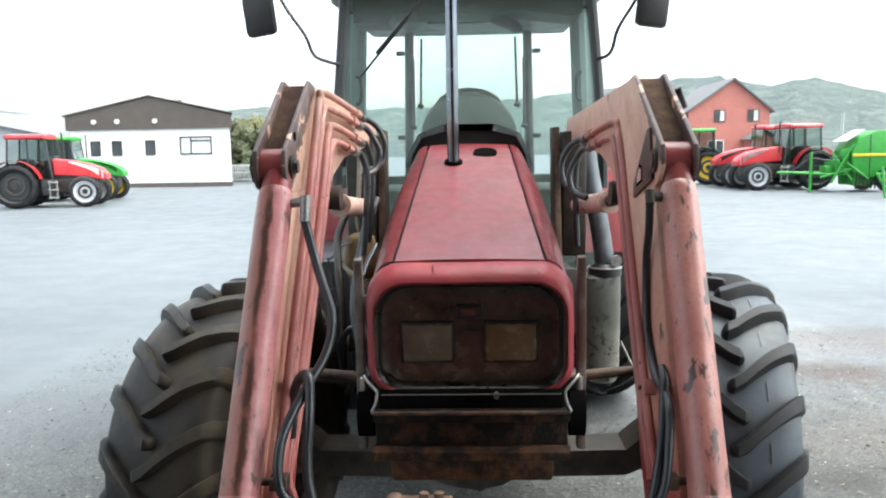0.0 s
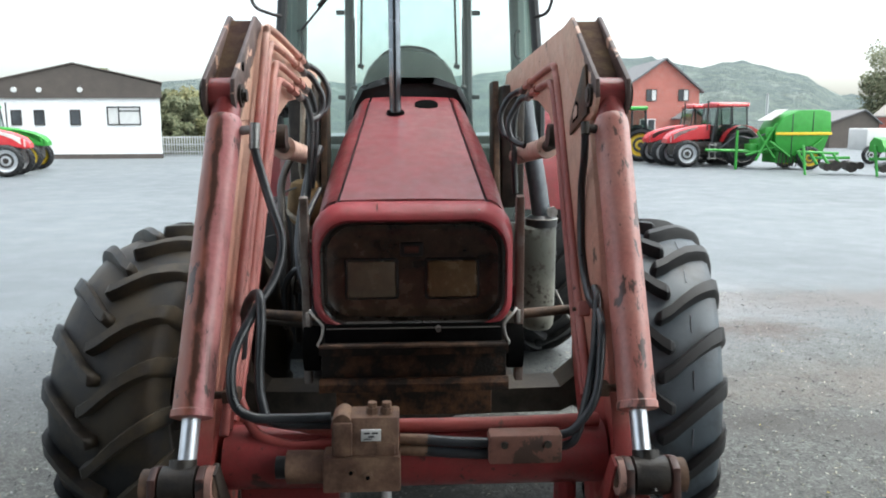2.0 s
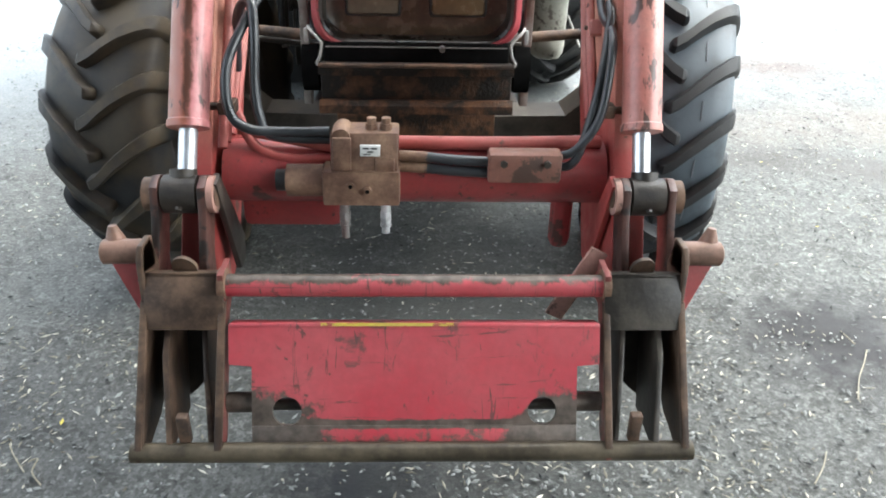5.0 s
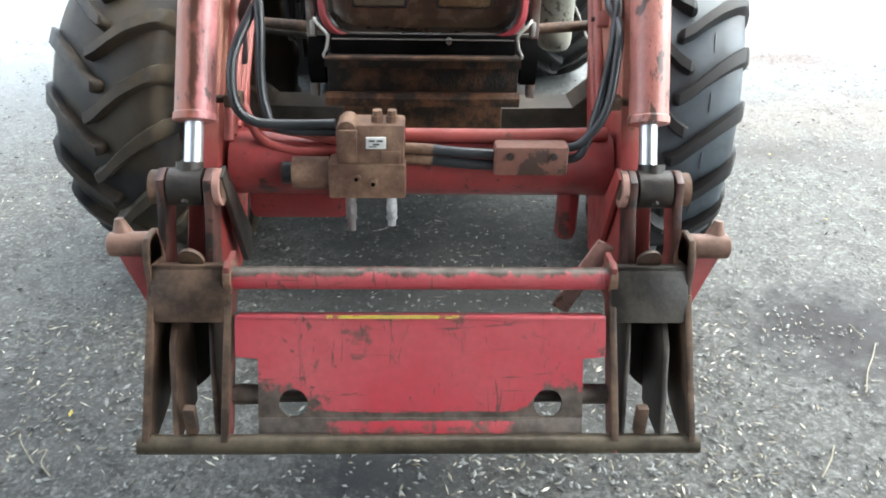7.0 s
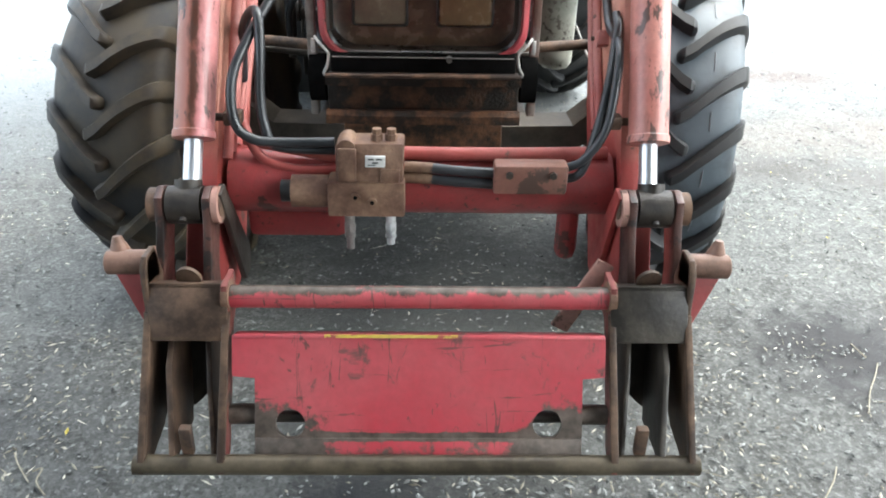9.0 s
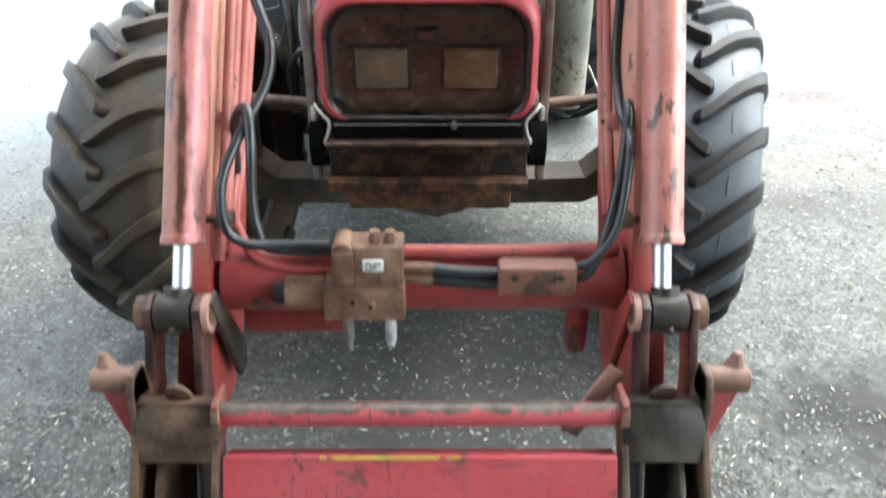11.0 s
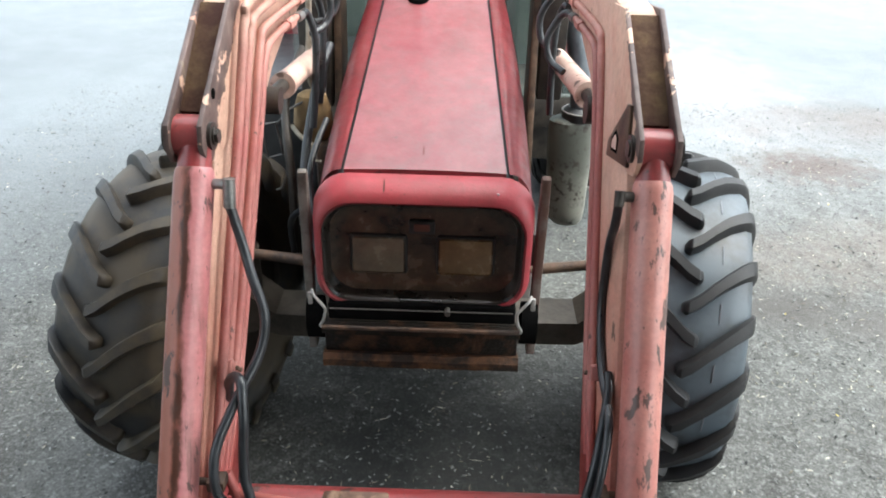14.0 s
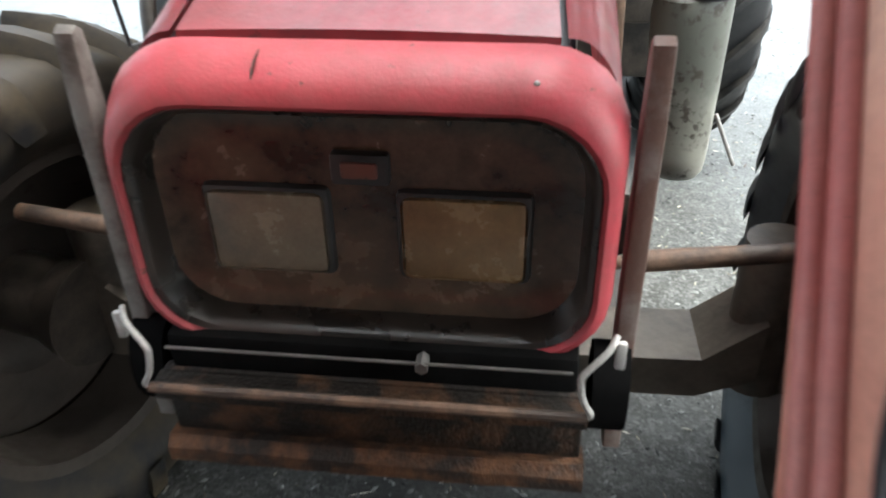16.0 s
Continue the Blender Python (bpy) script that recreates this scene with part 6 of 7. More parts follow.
house = thing("brick_house", "two-storey red brick house with grey slate roof", "house")
HY = 62.0
bm = B()
gable_block(bm, 17.4, 23.8, HY, HY + 9, 4.6, 7.0, 20.9)
part("wall", bm, BRICK, house, "red brick wall")
bm = B()
roof_slabs(bm, 17.4, 23.8, HY, HY + 9, 4.6, 7.0, 20.9, 0.16, 0.3)
part("roof", bm, SLATE, house, "grey slate roof")
bm = B()
gable_block(bm, 12.0, 17.4, HY + 2.0, HY + 8, 4.5, 6.6, 16.5)
part("side_wing", bm, BRICK, house)
bm = B()
roof_slabs(bm, 12.0, 17.9, HY + 2.0, HY + 8, 4.5, 6.6, 17.2, 0.16, 0.3)
part("wing_roof", bm, SLATE, house)
for x in (19.85, 22.5):
    window(house, x, 3.72, 0.88, 0.95, HY, FRAMEDARK, (("v", 0.5),), curtain=True)
window(house, 19.6, 1.1, 1.3, 1.2, HY, FRAMEWHITE, (("v", 0.5),))
bm = B()
gable_block(bm, 21.8, 23.7, HY - 1.6, HY - 0.01, 2.3, 2.9, 22.8)
part("porch", bm, BRICK, house)
bm = B()
roof_slabs(bm, 21.7, 23.9, HY - 1.7, HY - 0.01, 2.3, 3.0, 22.8, 0.1, 0.15)
part("porch_roof", bm, SLATE, house)

cottage = thing("brick_cottage", "brick cottage with pale grey roof behind the trees", "house")
bm = B()
gable_block(bm, 39.5, 43.9, 60, 63, 2.6, 4.5, 41.7)
part("wall", bm, BRICK, cottage)
bm = B()
roof_slabs(bm, 39.5, 43.9, 60, 63, 2.6, 4.5, 41.7, 0.14)
part("roof", bm, PALEROOF, cottage, "pale beige roof edge")
bm = B()
box(bm, (39.8, 59.6, 0), (40.2, 60.0, 4.0))
part("chimney", bm, WHITEWALL, cottage, "white rendered chimney")

lean_to = thing("low_shed", "low dark shed beside the brick cottage", "building")
bm = B()
gable_block(bm, 32.2, 36.0, 57.0, 62.0, 1.9, 2.8, 34.8)
part("wall", bm, CLADDING, lean_to)
bm = B()
roof_slabs(bm, 32.2, 36.0, 57.0, 62.0, 1.9, 2.8, 34.8, 0.1, 0.2)
part("roof", bm, SLATE, lean_to)

fence = thing("palisade_fence", "pale grey palisade fence beside the office", "fence")
FENCE = plain("galvanised_fence", (0.38, 0.40, 0.40), (0.48, 0.50, 0.50), 0.5, 0.4, 3, 0.1)
pale_mesh = None
for k in range(30):
    if pale_mesh is None:
        bm = B()
        box(bm, (-0.03, 0, 0), (0.03, 0.03, 1.2), 0.01)
        ob = part("pale", bm, FENCE, fence)
        pale_mesh = ob.data
    else:
        ob = new("pale", pale_mesh)
        ob.parent = fence
    ob.location = (-14.75 + 0.155 * k, 46.0, 0)
for z in (0.25, 0.68, 1.1):
    bm = B()
    box(bm, (-14.75, 46.03, z), (-10.1, 46.08, z + 0.06))
    part("rail", bm, FENCE, fence)

# ---------------------------------------------------------------- trees
LEAF = {}
for nm, c1, c2 in (("green", (0.085, 0.105, 0.055), (0.19, 0.20, 0.115)), ("olive", (0.11, 0.12, 0.05), (0.21, 0.20, 0.09)), ("russet", (0.12, 0.085, 0.05), (0.19, 0.15, 0.085))):
    m = Nodes(nm + "_leaves")
    g = m.n.new("ShaderNodeNewGeometry")
    m.put("Base Color", m.mix(g.outputs["Random Per Island"], c1, c2))
    m.put("Roughness", 0.7)
    LEAF[nm] = m.mat
BARK = plain("tree_bark", (0.06, 0.05, 0.04), (0.11, 0.09, 0.07), 0.9, 0, 6, 0.5)


def tree(x, y, height, spread, leaf, label, seed, low=0.3):
    """A tree with a tapered trunk, limbs and a crown of many small leaf clumps."""
    rnd = random.Random(seed)
    t = thing("tree", label, "tree", at=(x, y, 0))
    bm = B()
    rod(bm, (0, 0, 0), (0.1, 0, height * 0.5), 0.035 * height, 0.018 * height, 10)
    for k in range(7):
        a = rnd.uniform(0, 6.28)
        z = height * rnd.uniform(0.3, 0.55)
        rod(bm, (0.05, 0, z), (spread * 0.6 * math.cos(a), spread * 0.6 * math.sin(a), z + height * rnd.uniform(0.15, 0.35)), 0.012 * height, 0.004 * height, 7)
    part("trunk", bm, BARK, t)
    verts, faces = [], []
    centres = []
    for k in range(26):
        a, u = rnd.uniform(0, 6.28), rnd.uniform(0.1, 1) ** 0.6
        zz = rnd.uniform(low, 1)
        r = spread * u * math.sqrt(max(0.08, 1 - ((zz - 0.55) / 0.5) ** 2))
        centres.append((r * math.cos(a), r * math.sin(a), height * zz * 0.95, spread * rnd.uniform(0.18, 0.34)))
    for cx, cy, cz, cr in centres:
        for k in range(420):
            d = Vector((rnd.gauss(0, 1), rnd.gauss(0, 1), rnd.gauss(0, 0.8))).normalized() * cr * rnd.uniform(0.55, 1.08)
            p = Vector((cx, cy, cz)) + d
            s = rnd.uniform(0.08, 0.16) * (0.4 + height / 12)
            u = Vector((rnd.gauss(0, 1), rnd.gauss(0, 1), rnd.gauss(0, 1))).normalized()
            v = u.orthogonal().normalized()
            i = len(verts)
            verts += [p - u * s, p + v * s * 0.6, p + u * s, p - v * s * 0.6]
            faces.append((i, i + 1, i + 2, i + 3))
    me = bpy.data.meshes.new("crown")
    me.from_pydata(verts, [], faces)
    me.materials.append(LEAF[leaf])
    ob = new("crown", me)
    ob.parent = t
    return t


tree(44.8, 67.0, 10.0, 4.6, "green", "tall broadleaf tree with dark green crown behind the yard", 1)
tree(-14.6, 52, 4.1, 1.9, "olive", "yellowing bushy tree behind the fence", 2, low=0.05)
tree(-13.0, 54, 3.9, 2.0, "green", "green bushy tree behind the fence", 3, low=0.05)
tree(-10.6, 53, 3.7, 1.8, "russet", "russet bush behind the fence", 4, low=0.05)
tree(-24.4, 62, 6.3, 1.6, "green", "dark tree showing over the office roof", 5)
tree(-15.6, 50.5, 3.7, 1.5, "green", "green bushy tree behind the fence", 11, low=0.02)
tree(-14.3, 50.0, 3.5, 1.3, "green", "green bushy tree behind the fence", 12, low=0.02)
tree(-16.2, 53.5, 4.2, 1.6, "green", "green bushy tree behind the fence", 13, low=0.02)
tree(-12.6, 50.5, 3.3, 1.6, "olive", "yellowing bushy tree behind the fence", 8, low=0.05)
tree(-11.4, 55, 4.4, 2.2, "green", "green bushy tree behind the fence", 9, low=0.05)
tree(-9.0, 56, 3.6, 1.8, "green", "green bushy tree behind the fence", 6, low=0.05)

# ---------------------------------------------------------------- parked machines
FRED = painted("bright_red_tractor_paint", (0.55, 0.02, 0.03), (0.60, 0.04, 0.05), (0.2, 0.03, 0.03), 0.1, 0.3, dirt=0.08, coat=0.3)
FGREEN = painted("green_machine_paint", (0.018, 0.25, 0.026), (0.03, 0.31, 0.04), (0.06, 0.08, 0.04), 0.1, 0.4, dirt=0.15, coat=0.05)
FYELLOW = painted("yellow_rim_paint", (0.75, 0.52, 0.02), (0.78, 0.56, 0.05), (0.3, 0.2, 0.05), 0.1, 0.4, dirt=0.1)
FSILVER = painted("silver_rim_finish", (0.58, 0.60, 0.62), (0.66, 0.68, 0.70), (0.3, 0.3, 0.3), 0.1, 0.35, dirt=0.1)
FWHITE = painted("white_trim_paint", (0.75, 0.74, 0.72), (0.7, 0.69, 0.67), (0.4, 0.4, 0.38), 0.1, 0.4, dirt=0.1)


def small_wheel(parent, x, y, R, hw, rim_mat, name):
    bm = B()
    wheel_tyre(bm, R, hw, 18, 0.3, 0.03)
    ob = part(name, bm, TYRE, parent, "black chevron tyre")
    ob.matrix_basis = pose(x, y, R, 0, 0, 90)
    bm = B()
    rim_disc(bm, R, hw, 0.69)
    rim_disc(bm, R, -hw, 0.69)
    rim = part("rim", bm, rim_mat, ob)
    bm = B()
    rod(bm, (-hw * 0.62, 0, 0), (hw * 0.62, 0, 0), R * 0.17, seg=14)
    part("hub", bm, DARKSTEEL, rim)
    for sx in (-1, 1):
        bm = B()
        lathe_x(bm, [(sx * (hw * 0.42), R * 0.46), (sx * (hw * 0.50), R * 0.44), (sx * (hw * 0.50), R * 0.33), (sx * (hw * 0.42), R * 0.31)], 24)
        part("rim_ring", bm, FRAMEDARK, rim, "dark ring on the rim")
    return ob


def parked_tractor(name, label, at, turn, paint, roof, rim, trim):
    """A farm tractor that heads along its own +x, its rear axle at the origin."""
    t = thing(name, label, "tractor", "parked tractors")
    for y in (-0.82, 0.82):
        small_wheel(t, 0, y, 0.80, 0.21, rim if rim is FYELLOW else CABFRAME, "rear_wheel")
        small_wheel(t, 2.3, y, 0.56, 0.17, rim, "front_wheel")
        bm = B()
        lo = [(0.90 * math.cos(radians(a)), 0.80 + 0.90 * math.sin(radians(a))) for a in range(15, 150, 9)]
        loft(bm, [[(x, y - 0.22, z), (x, y + 0.22, z)] for x, z in lo], closed=False)
        bmesh.ops.solidify(bm, geom=list(bm.faces), thickness=0.04)
        part("mudguard", bm, paint, t)
        bm = B()
        loft(bm, [[(1.10, y * 0.82, 1.0), (-0.25, y * 0.82, 1.25)], [(0.96, y * 0.80, 2.42), (-0.18, y * 0.80, 2.42)]], closed=False)
        part("side_glass", bm, FARGLASS, t)
        for x0, x1 in ((1.20, 1.0), (0.42, 0.42), (-0.32, -0.22)):
            bm = B()
            rod(bm, (x0, y * 0.82, 1.0), (x1, y * 0.80, 2.45), 0.035, seg=8)
            part("cab_pillar", bm, CABFRAME, t)
        bm = B()
        box(bm, (0.85, y * 0.95 - 0.12, 0.45), (1.35, y * 0.95 + 0.12, 1.0), 0.05)
        part("step_tank", bm, BLACK, t)
        bm = B()
        for z in (0.34, 0.62, 0.88):
            box(bm, (1.10, y * 1.08 - 0.1, z), (1.42, y * 1.08 + 0.1, z + 0.05), 0.01)
        for x in (1.12, 1.36):
            box(bm, (x, y * 1.08 - 0.03, 0.30), (x + 0.04, y * 1.08 + 0.03, 0.98), 0.01)
        part("cab_step", bm, GALV, t, "pale steel cab step")
    bm = B()
    loft(bm, [rounded(w, z0, z1, x, 0.08, 0.04) for x, w, z0, z1 in ((1.18, 0.41, 1.15, 1.74), (1.75, 0.40, 1.12, 1.68), (2.35, 0.38, 1.04, 1.54), (2.77, 0.36, 0.96, 1.36), (2.95, 0.30, 0.98, 1.16))], ends=True)
    bmesh.ops.rotate(bm, verts=bm.verts, cent=(0, 0, 0), matrix=Matrix.Rotation(radians(-90), 3, "Z"))
    part("bonnet", bm, paint, t)
    for y in (-0.40, 0.40):
        bm = B()
        loft(bm, [[(1.7, y * 1.03, 1.60), (1.7, y * 1.03, 1.64)], [(2.0, y * 1.01, 1.49), (2.0, y * 1.01, 1.59)], [(2.45, y * 0.96, 1.30), (2.45, y * 0.96, 1.46)], [(2.83, y * 0.88, 1.0), (2.83, y * 0.88, 1.27)]], closed=False)
        bmesh.ops.solidify(bm, geom=list(bm.faces), thickness=0.02)
        part("side_stripe", bm, trim, t)
    bm = B()
    box(bm, (-0.4, -0.3, 0.5), (2.7, 0.3, 1.05), 0.05)
    box(bm, (2.15, -0.75, 0.46), (2.45, 0.75, 0.62), 0.03)
    box(bm, (-0.15, -0.75, 0.68), (0.15, 0.75, 0.92), 0.03)
    part("chassis", bm, DARKSTEEL, t)
    bm = B()
    loft(bm, [rounded(w, z0, z1, y, 0.06, 0.03) for y, w, z0, z1 in ((-0.78, 0.60, 2.47, 2.54), (-0.72, 0.68, 2.45, 2.60), (0, 0.70, 2.45, 2.65), (0.72, 0.68, 2.45, 2.60), (0.78, 0.60, 2.47, 2.54))], ends=True)
    bmesh.ops.translate(bm, vec=(0.38, 0, 0), verts=bm.verts)
    part("cab_roof", bm, roof, t)
    bm = B()
    box(bm, (-0.1, -0.28, 1.0), (0.4, 0.28, 1.75), 0.08)
    part("seat", bm, BLACK, t)
    bm = B()
    box(bm, (0.8, -0.3, 1.0), (1.15, 0.3, 1.7), 0.08)
    part("console", bm, BLACK, t)
    bm = B()
    loft(bm, [[(1.21, -0.64, 1.3), (1.21, 0.64, 1.3)], [(1.02, -0.62, 2.43), (1.02, 0.62, 2.43)]], closed=False)
    part("windscreen", bm, FARGLASS, t)
    bm = B()
    rod(bm, (1.3, 0.42, 1.5), (1.3, 0.42, 2.7), 0.03, seg=10)
    part("exhaust_pipe", bm, DARKSTEEL, t)
    t.matrix_basis = pose(*at, 0, 0, turn)
    return t


red = parked_tractor("parked_tractor", "bright red tractor with silver wheels parked in the yard", (-16.3, 26.4, 0), 13, FRED, FRED, FSILVER, FWHITE)
copy_thing(red, pose(13.65, 30.9, 0, 0, 0, 182))
copy_thing(red, pose(13.5, 33.1, 0, 0, 0, 180))
green = parked_tractor("parked_tractor", "green tractor with yellow wheels parked in the yard", (-17.4, 30.4, 0), 10, FGREEN, FGREEN, FYELLOW, FGREEN)
copy_thing(green, pose(11.35, 36.4, 0, 0, 0, 165))

baler = thing("round_baler", "large green round baler with yellow stripe and wheels", "baler")
BX, BY = 13.6, 28.6
bm = B()
prof = [(0.46, 0.75), (0.40, 1.5), (0.70, 2.0), (1.3, 2.26), (2.2, 2.28), (2.55, 2.18), (2.6, 1.5), (2.3, 0.6), (1.2, 0.5)]
a = [bm.verts.new((BX + x, BY - 0.75, z)) for x, z in prof]
b = [bm.verts.new((BX + x, BY + 0.75, z)) for x, z in prof]
bm.faces.new(a), bm.faces.new(b)
for i in range(len(prof)):
    bm.faces.new((a[i], a[(i + 1) % len(prof)], b[(i + 1) % len(prof)], b[i]))
bmesh.ops.bevel(bm, geom=[e for e in bm.edges], offset=0.05, segments=2, affect="EDGES", profile=0.5)
part("body", bm, FGREEN, baler, "green sheet metal bale chamber")
bm = B()
box(bm, (BX + 0.42, BY - 0.80, 1.32), (BX + 2.6, BY - 0.75, 1.42), 0.01)
part("stripe", bm, FYELLOW, baler, "yellow side stripe")
for lo, hi in (((BX + 1.05, BY - 0.765, 0.55), (BX + 1.08, BY - 0.745, 2.12)), ((BX + 1.85, BY - 0.765, 1.45), (BX + 1.88, BY - 0.745, 2.2))):
    bm = B()
    box(bm, lo, hi, 0.004)
    part("panel_seam", bm, BLACK, baler)
bm = B()
loft(bm, [[(BX + 0.3, BY - 0.6, 1.85), (BX + 0.3, BY + 0.6, 1.85)], [(BX + 1.0, BY - 0.5, 2.28), (BX + 1.0, BY + 0.5, 2.28)]], closed=False)
bmesh.ops.solidify(bm, geom=list(bm.faces), thickness=0.03)
bmesh.ops.translate(bm, vec=(-0.02, 0, 0.03), verts=bm.verts)
part("front_hood", bm, FWHITE, baler)
for y in (-0.95, 0.95):
    small_wheel(baler, BX + 1.66, BY + y, 0.45, 0.2, FYELLOW, "wheel")
bm = B()
rod(bm, (BX + 0.3, BY, 0.7), (BX - 2.0, BY, 0.75), 0.05, seg=10)
rod(bm, (BX + 0.3, BY - 0.5, 0.65), (BX - 1.4, BY - 0.1, 0.72), 0.04, seg=10)
rod(bm, (BX - 0.9, BY - 0.35, 0.0), (BX - 0.9, BY - 0.35, 1.5), 0.05, seg=10)
part("drawbar", bm, FGREEN, baler)
bm = B()
box(bm, (BX - 0.05, BY - 0.5, 0.70), (BX + 0.45, BY + 0.5, 1.20), 0.04)
box(bm, (BX - 0.32, BY - 0.30, 0.62), (BX - 0.04, BY + 0.30, 0.98), 0.03)
box(bm, (BX + 0.10, BY - 0.62, 1.20), (BX + 0.38, BY - 0.35, 1.62), 0.03)
part("front_frame", bm, FGREEN, baler)
bm = B()
side_plate(bm, [(-0.6, 0.25), (0.6, 0.25), (0.66, 0.9), (-0.66, 0.9)], 0.55, 1.5, 0.04)
bmesh.ops.translate(bm, vec=(BX, BY, 0), verts=bm.verts)
part("pickup_housing", bm, FGREEN, baler, "low green pick-up housing")
bm = B()
for k in range(6):
    rod(bm, (BX + 0.6 + 0.14 * k, BY - 0.70, 0.12), (BX + 0.66 + 0.14 * k, BY - 0.70, 0.7), 0.03, seg=6)
part("pickup_tines", bm, DARKSTEEL, baler, "dark pick-up tines")
for pa, pb, r in (((-0.25, -0.62, 0.35), (0.45, -0.70, 1.75), 0.045), ((0.45, -0.72, 0.45), (-0.2, -0.5, 1.45), 0.04), ((-0.55, -0.4, 0.55), (0.55, -0.72, 0.9), 0.05), ((0.2, -0.78, 1.1), (1.0, -0.80, 0.5), 0.04), ((1.25, -0.80, 0.35), (2.3, -0.80, 1.2), 0.04)):
    bm = B()
    rod(bm, (BX + pa[0], BY + pa[1], pa[2]), (BX + pb[0], BY + pb[1], pb[2]), r, seg=8)
    part("brace", bm, FGREEN, baler)
bm = B()
hose(bm, [(BX - 1.5, BY - 0.2, 0.8), (BX - 0.9, BY - 0.3, 1.25), (BX - 0.3, BY - 0.45, 1.2), (BX + 0.4, BY - 0.6, 1.5)], 0.03, 8)
part("feed_hose", bm, RUBBER, baler)

for x, y, tall in ((14.9, 24.8, 0), (16.15, 23.6, 1)):
    implement = thing("field_implement", "green field implement with dark working parts standing in the yard" if tall else "low dark field implement with a green frame", "implement", "implements beside the baler")
    bm = B()
    box(bm, (x - 0.95, y - 0.08, 0.52), (x + (0.9 if tall else 0.3), y + 0.08, 0.62), 0.03)
    part("frame_bar", bm, FGREEN, implement)
    bm = B()
    if tall:
        loft(bm, [[(xx, y + yy, z) for yy, z in ((-0.4, 0.8), (-0.42, 0.95), (-0.25, 1.2), (0.2, 1.28), (0.4, 1.1), (0.4, 0.8))] for xx in (x - 0.75, x - 0.1, x + 0.6)], ends=True)
    else:
        for k in range(4):
            rod(bm, (x - 1.5 + 0.4 * k, y, 0.75), (x - 1.3 + 0.4 * k, y - 0.15, 0.35), 0.05, seg=8)
        rod(bm, (x - 1.55, y, 0.78), (x - 0.1, y, 0.72), 0.05, seg=8)
    part("cover" if tall else "tine_bar", bm, FGREEN, implement, "curved sheet cover" if tall else "green bar with bent tines")
    for j in range(5):
        bm = B()
        rod(bm, (x - 0.62 + 0.29 * j, y - 0.3, 0.26 + 0.05 * (j % 3)), (x - 0.45 + 0.29 * j, y + 0.3, 0.3), 0.19 if j % 2 else 0.13, seg=10)
        part("working_unit", bm, DARKSTEEL, implement)
    for j in (-0.8, 0.8) if tall else (-1.35,):
        bm = B()
        rod(bm, (x + j, y - 0.25, 0), (x + j, y, 1.0), 0.045, seg=8)
        rod(bm, (x + j, y, 1.0), (x + j + 0.25, y + 0.3, 0.65), 0.04, seg=8)
        part("stand", bm, FGREEN, implement)
    if tall:
        bm = B()
        hose(bm, [(x - 0.6, y, 0.74), (x - 0.4, y, 1.15), (x + 0.1, y, 1.1), (x + 0.5, y, 0.74)], 0.03, 8)
        part("hose_loop", bm, RUBBER, implement)

trailer = thing("box_trailer", "pale box trailer standing behind the implements", "trailer")
bm = B()
box(bm, (20.1, 32.0, 0.60), (22.2, 33.5, 1.55), 0.06)
part("body", bm, FWHITE, trailer)
for x in (20.3, 21.4):
    small_wheel(trailer, x, 31.95, 0.4, 0.1, FSILVER, "wheel")

mast = thing("pole", "slim pale pole behind the machines", "pole")
bm = B()
rod(bm, (21.6, 45, 0), (21.6, 45, 3.6), 0.09, 0.07, 12)
part("shaft", bm, FENCE, mast)

# ---------------------------------------------------------------- chaff and grit on the yard
STRAW = Nodes("pale_chaff")
g = STRAW.n.new("ShaderNodeNewGeometry")
rp = STRAW.n.new("ShaderNodeValToRGB")
rp.color_ramp.elements[0].color, rp.color_ramp.elements[1].color = (0.08, 0.07, 0.05, 1), (0.52, 0.50, 0.42, 1)
rp.color_ramp.elements.new(0.55).color = (0.24, 0.225, 0.175, 1)
STRAW.l.new(g.outputs["Random Per Island"], rp.inputs[0])
STRAW.put("Base Color", rp.outputs[0])
STRAW.put("Roughness", 0.8)
GRIT = Nodes("grey_grit")
g = GRIT.n.new("ShaderNodeNewGeometry")
GRIT.put("Base Color", GRIT.mix(g.outputs["Random Per Island"], (0.017, 0.018, 0.018), (0.23, 0.24, 0.23)))
GRIT.put("Roughness", 0.9)


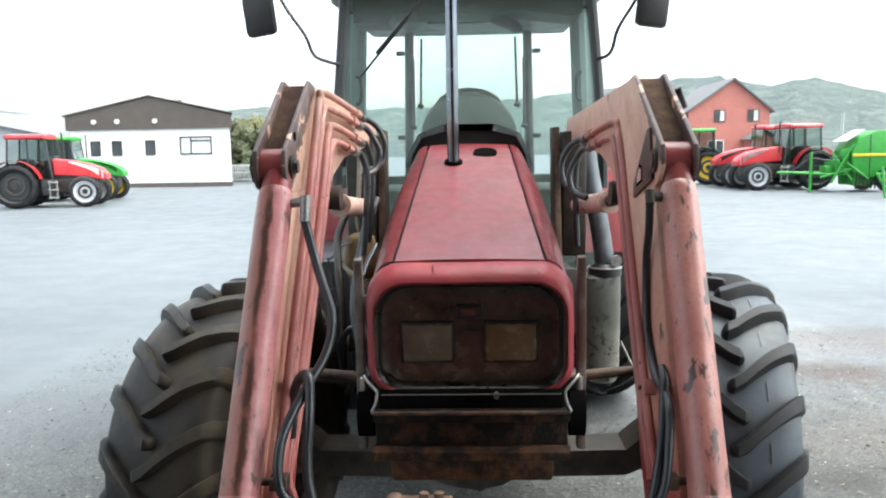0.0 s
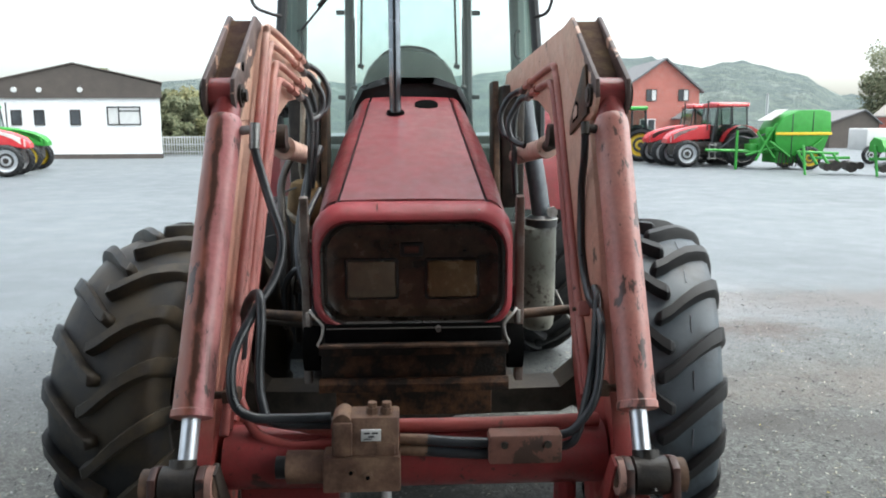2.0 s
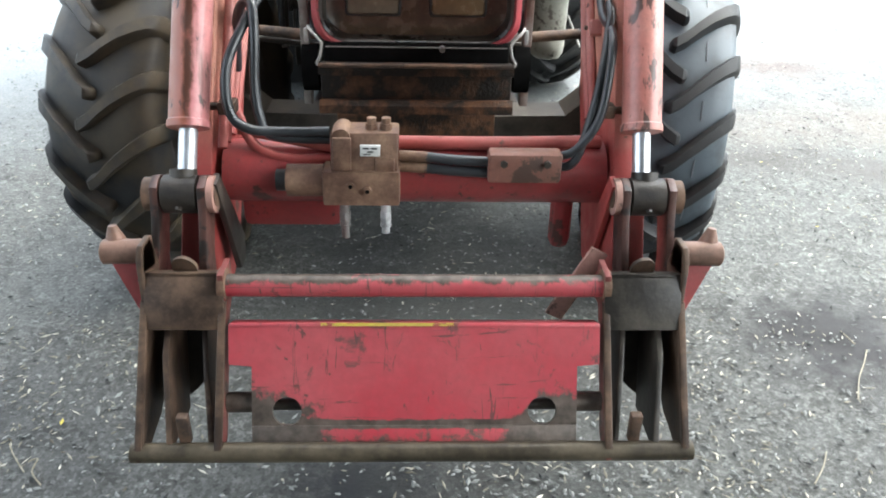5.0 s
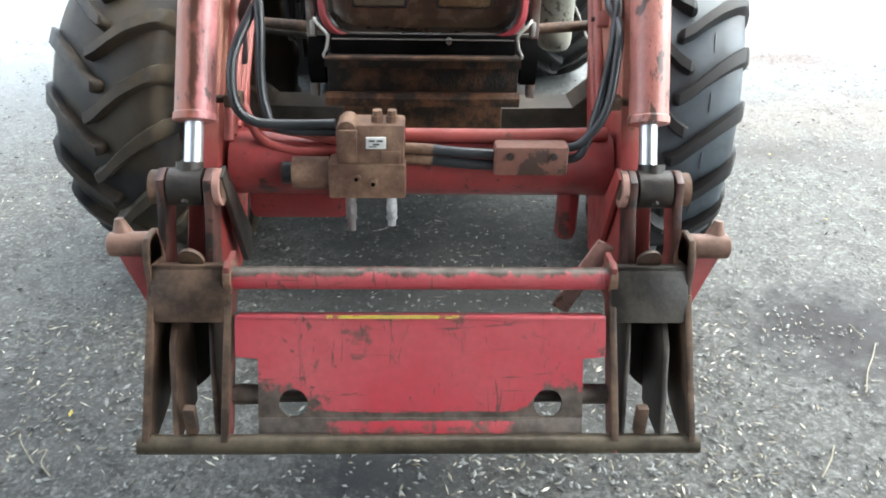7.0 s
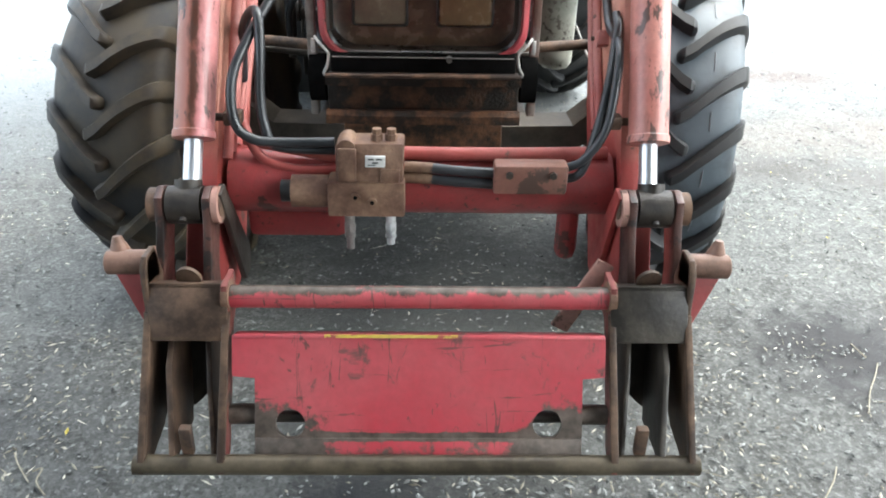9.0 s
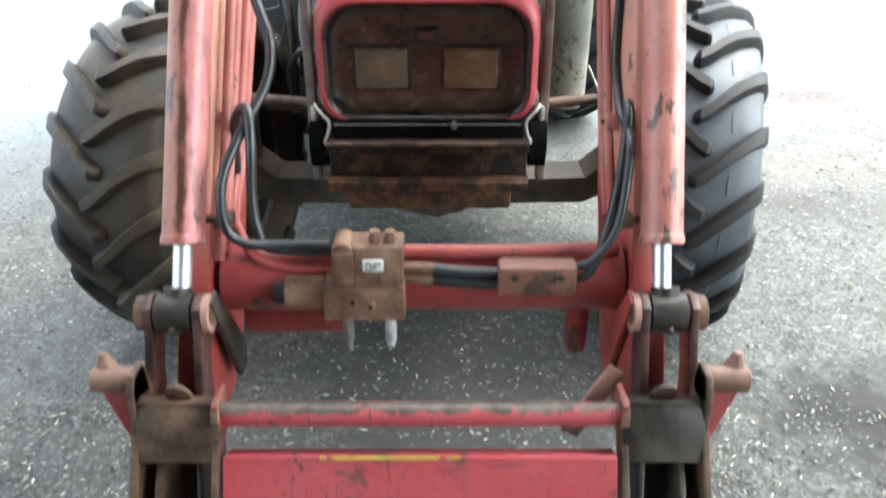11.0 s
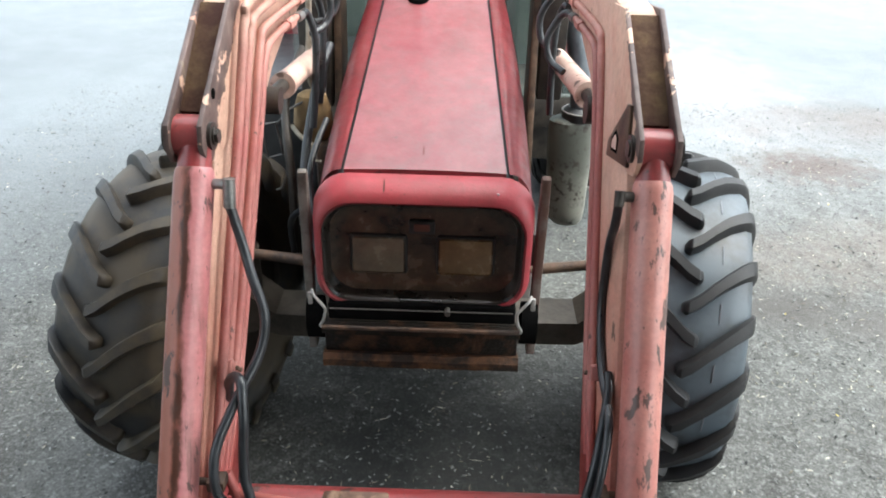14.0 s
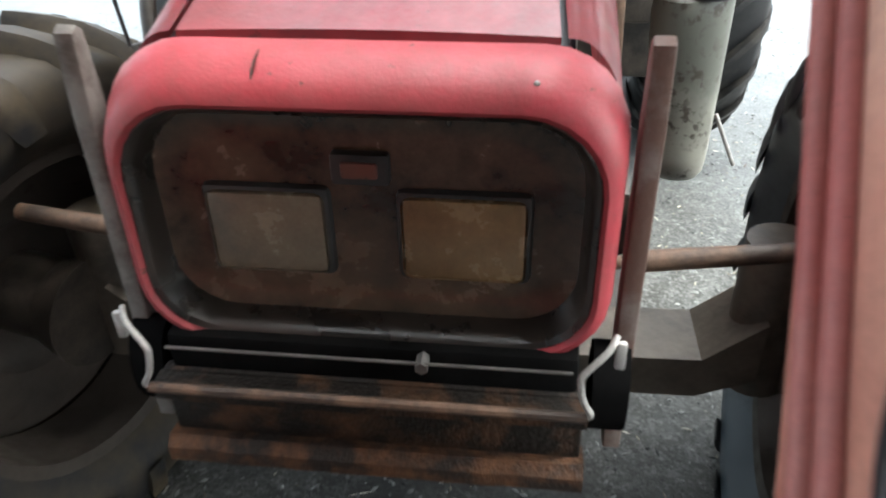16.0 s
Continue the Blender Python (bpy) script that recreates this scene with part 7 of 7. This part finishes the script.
def scatter(name, label, mat, count, size, long, seed, keep):
    """Small flakes lying about the yard, thicker in drifts."""
    rnd = random.Random(seed)
    verts, faces, made = [], [], 0
    while made < count:
        x, y = rnd.uniform(-3.4, 4.2), rnd.uniform(-1.5, 6.0)
        if rnd.random() > keep(x, y):
            continue
        made += 1
        s, a, k = size * rnd.uniform(0.5, 1.5), rnd.uniform(0, 6.28), long * rnd.uniform(0.6, 1.6)
        u, v = Vector((math.cos(a), math.sin(a), rnd.uniform(-0.25, 0.25))) * s * k, Vector((-math.sin(a), math.cos(a), rnd.uniform(-0.3, 0.3))) * s
        p = Vector((x, y, 0.004 + 0.5 * s))
        i = len(verts)
        verts += [p - u, p + v * 0.7, p + u, p - v * 0.7, p + Vector((0, 0, 0.45 * s))]
        faces += [(i, i + 1, i + 4), (i + 1, i + 2, i + 4), (i + 2, i + 3, i + 4), (i + 3, i, i + 4)]
    me = bpy.data.meshes.new(name)
    me.from_pydata(verts, [], faces)
    me.materials.append(mat)
    tagged(new(name, me), label, "litter", kind="stuff")


def drift(x, y):
    d = 0.5 + 0.9 * noise.noise(Vector((x * 0.9, y * 0.9, 0))) + 0.4 * noise.noise(Vector((x * 3, y * 3, 4)))
    open_air = 0.3 if abs(x) < 0.75 and y > 0.25 else 1.25 if x > 0.7 else 0.7
    return max(0.03, d) * open_air * (1.0 if y < 0.9 else 0.35 if y < 2.0 else 0.12)


scatter("chaff", "pale straw chaff scattered over the yard", STRAW.mat, 13000, 0.0046, 2.0, 11, drift)
scatter("straw", "short straws lying on the yard", STRAW.mat, 900, 0.0027, 6.5, 12, drift)
scatter("grit", "grey grit and small stones on the yard", GRIT.mat, 34000, 0.0066, 1.2, 13, lambda x, y: 0.25 + drift(x, y))

YLEAF = plain("yellow_fallen_leaf", (0.50, 0.40, 0.06), (0.36, 0.30, 0.08), 0.6, 0, 20, 0.1)
scatter("fallen_leaves", "small yellow leaves fallen on the yard", YLEAF, 60, 0.011, 1.5, 21, drift)

STEM = plain("pale_dry_stem", (0.27, 0.25, 0.19), (0.15, 0.13, 0.09), 0.7, 0, 30, 0.2)
for line in ([(1.589, 0.758), (1.536, 0.676), (1.48, 0.598), (1.417, 0.483)], [(1.203, 0.249), (1.164, 0.187), (1.111, 0.124)], [(1.552, 0.875), (1.56, 0.786)], [(-1.167, 0.301), (-1.133, 0.252), (-1.077, 0.188)], [(-1.083, 0.227), (-1.058, 0.235), (-1.055, 0.188), (-1.008, 0.135)]):
    twig = B()
    hose(twig, [(x, y, 0.009 + 0.004 * (k % 2)) for k, (x, y) in enumerate(line)], 0.0024, 6, 4)
    tagged(part("dry_stem", twig, STEM), "pale dry plant stem lying on the yard", "stem", group="stems on the yard")
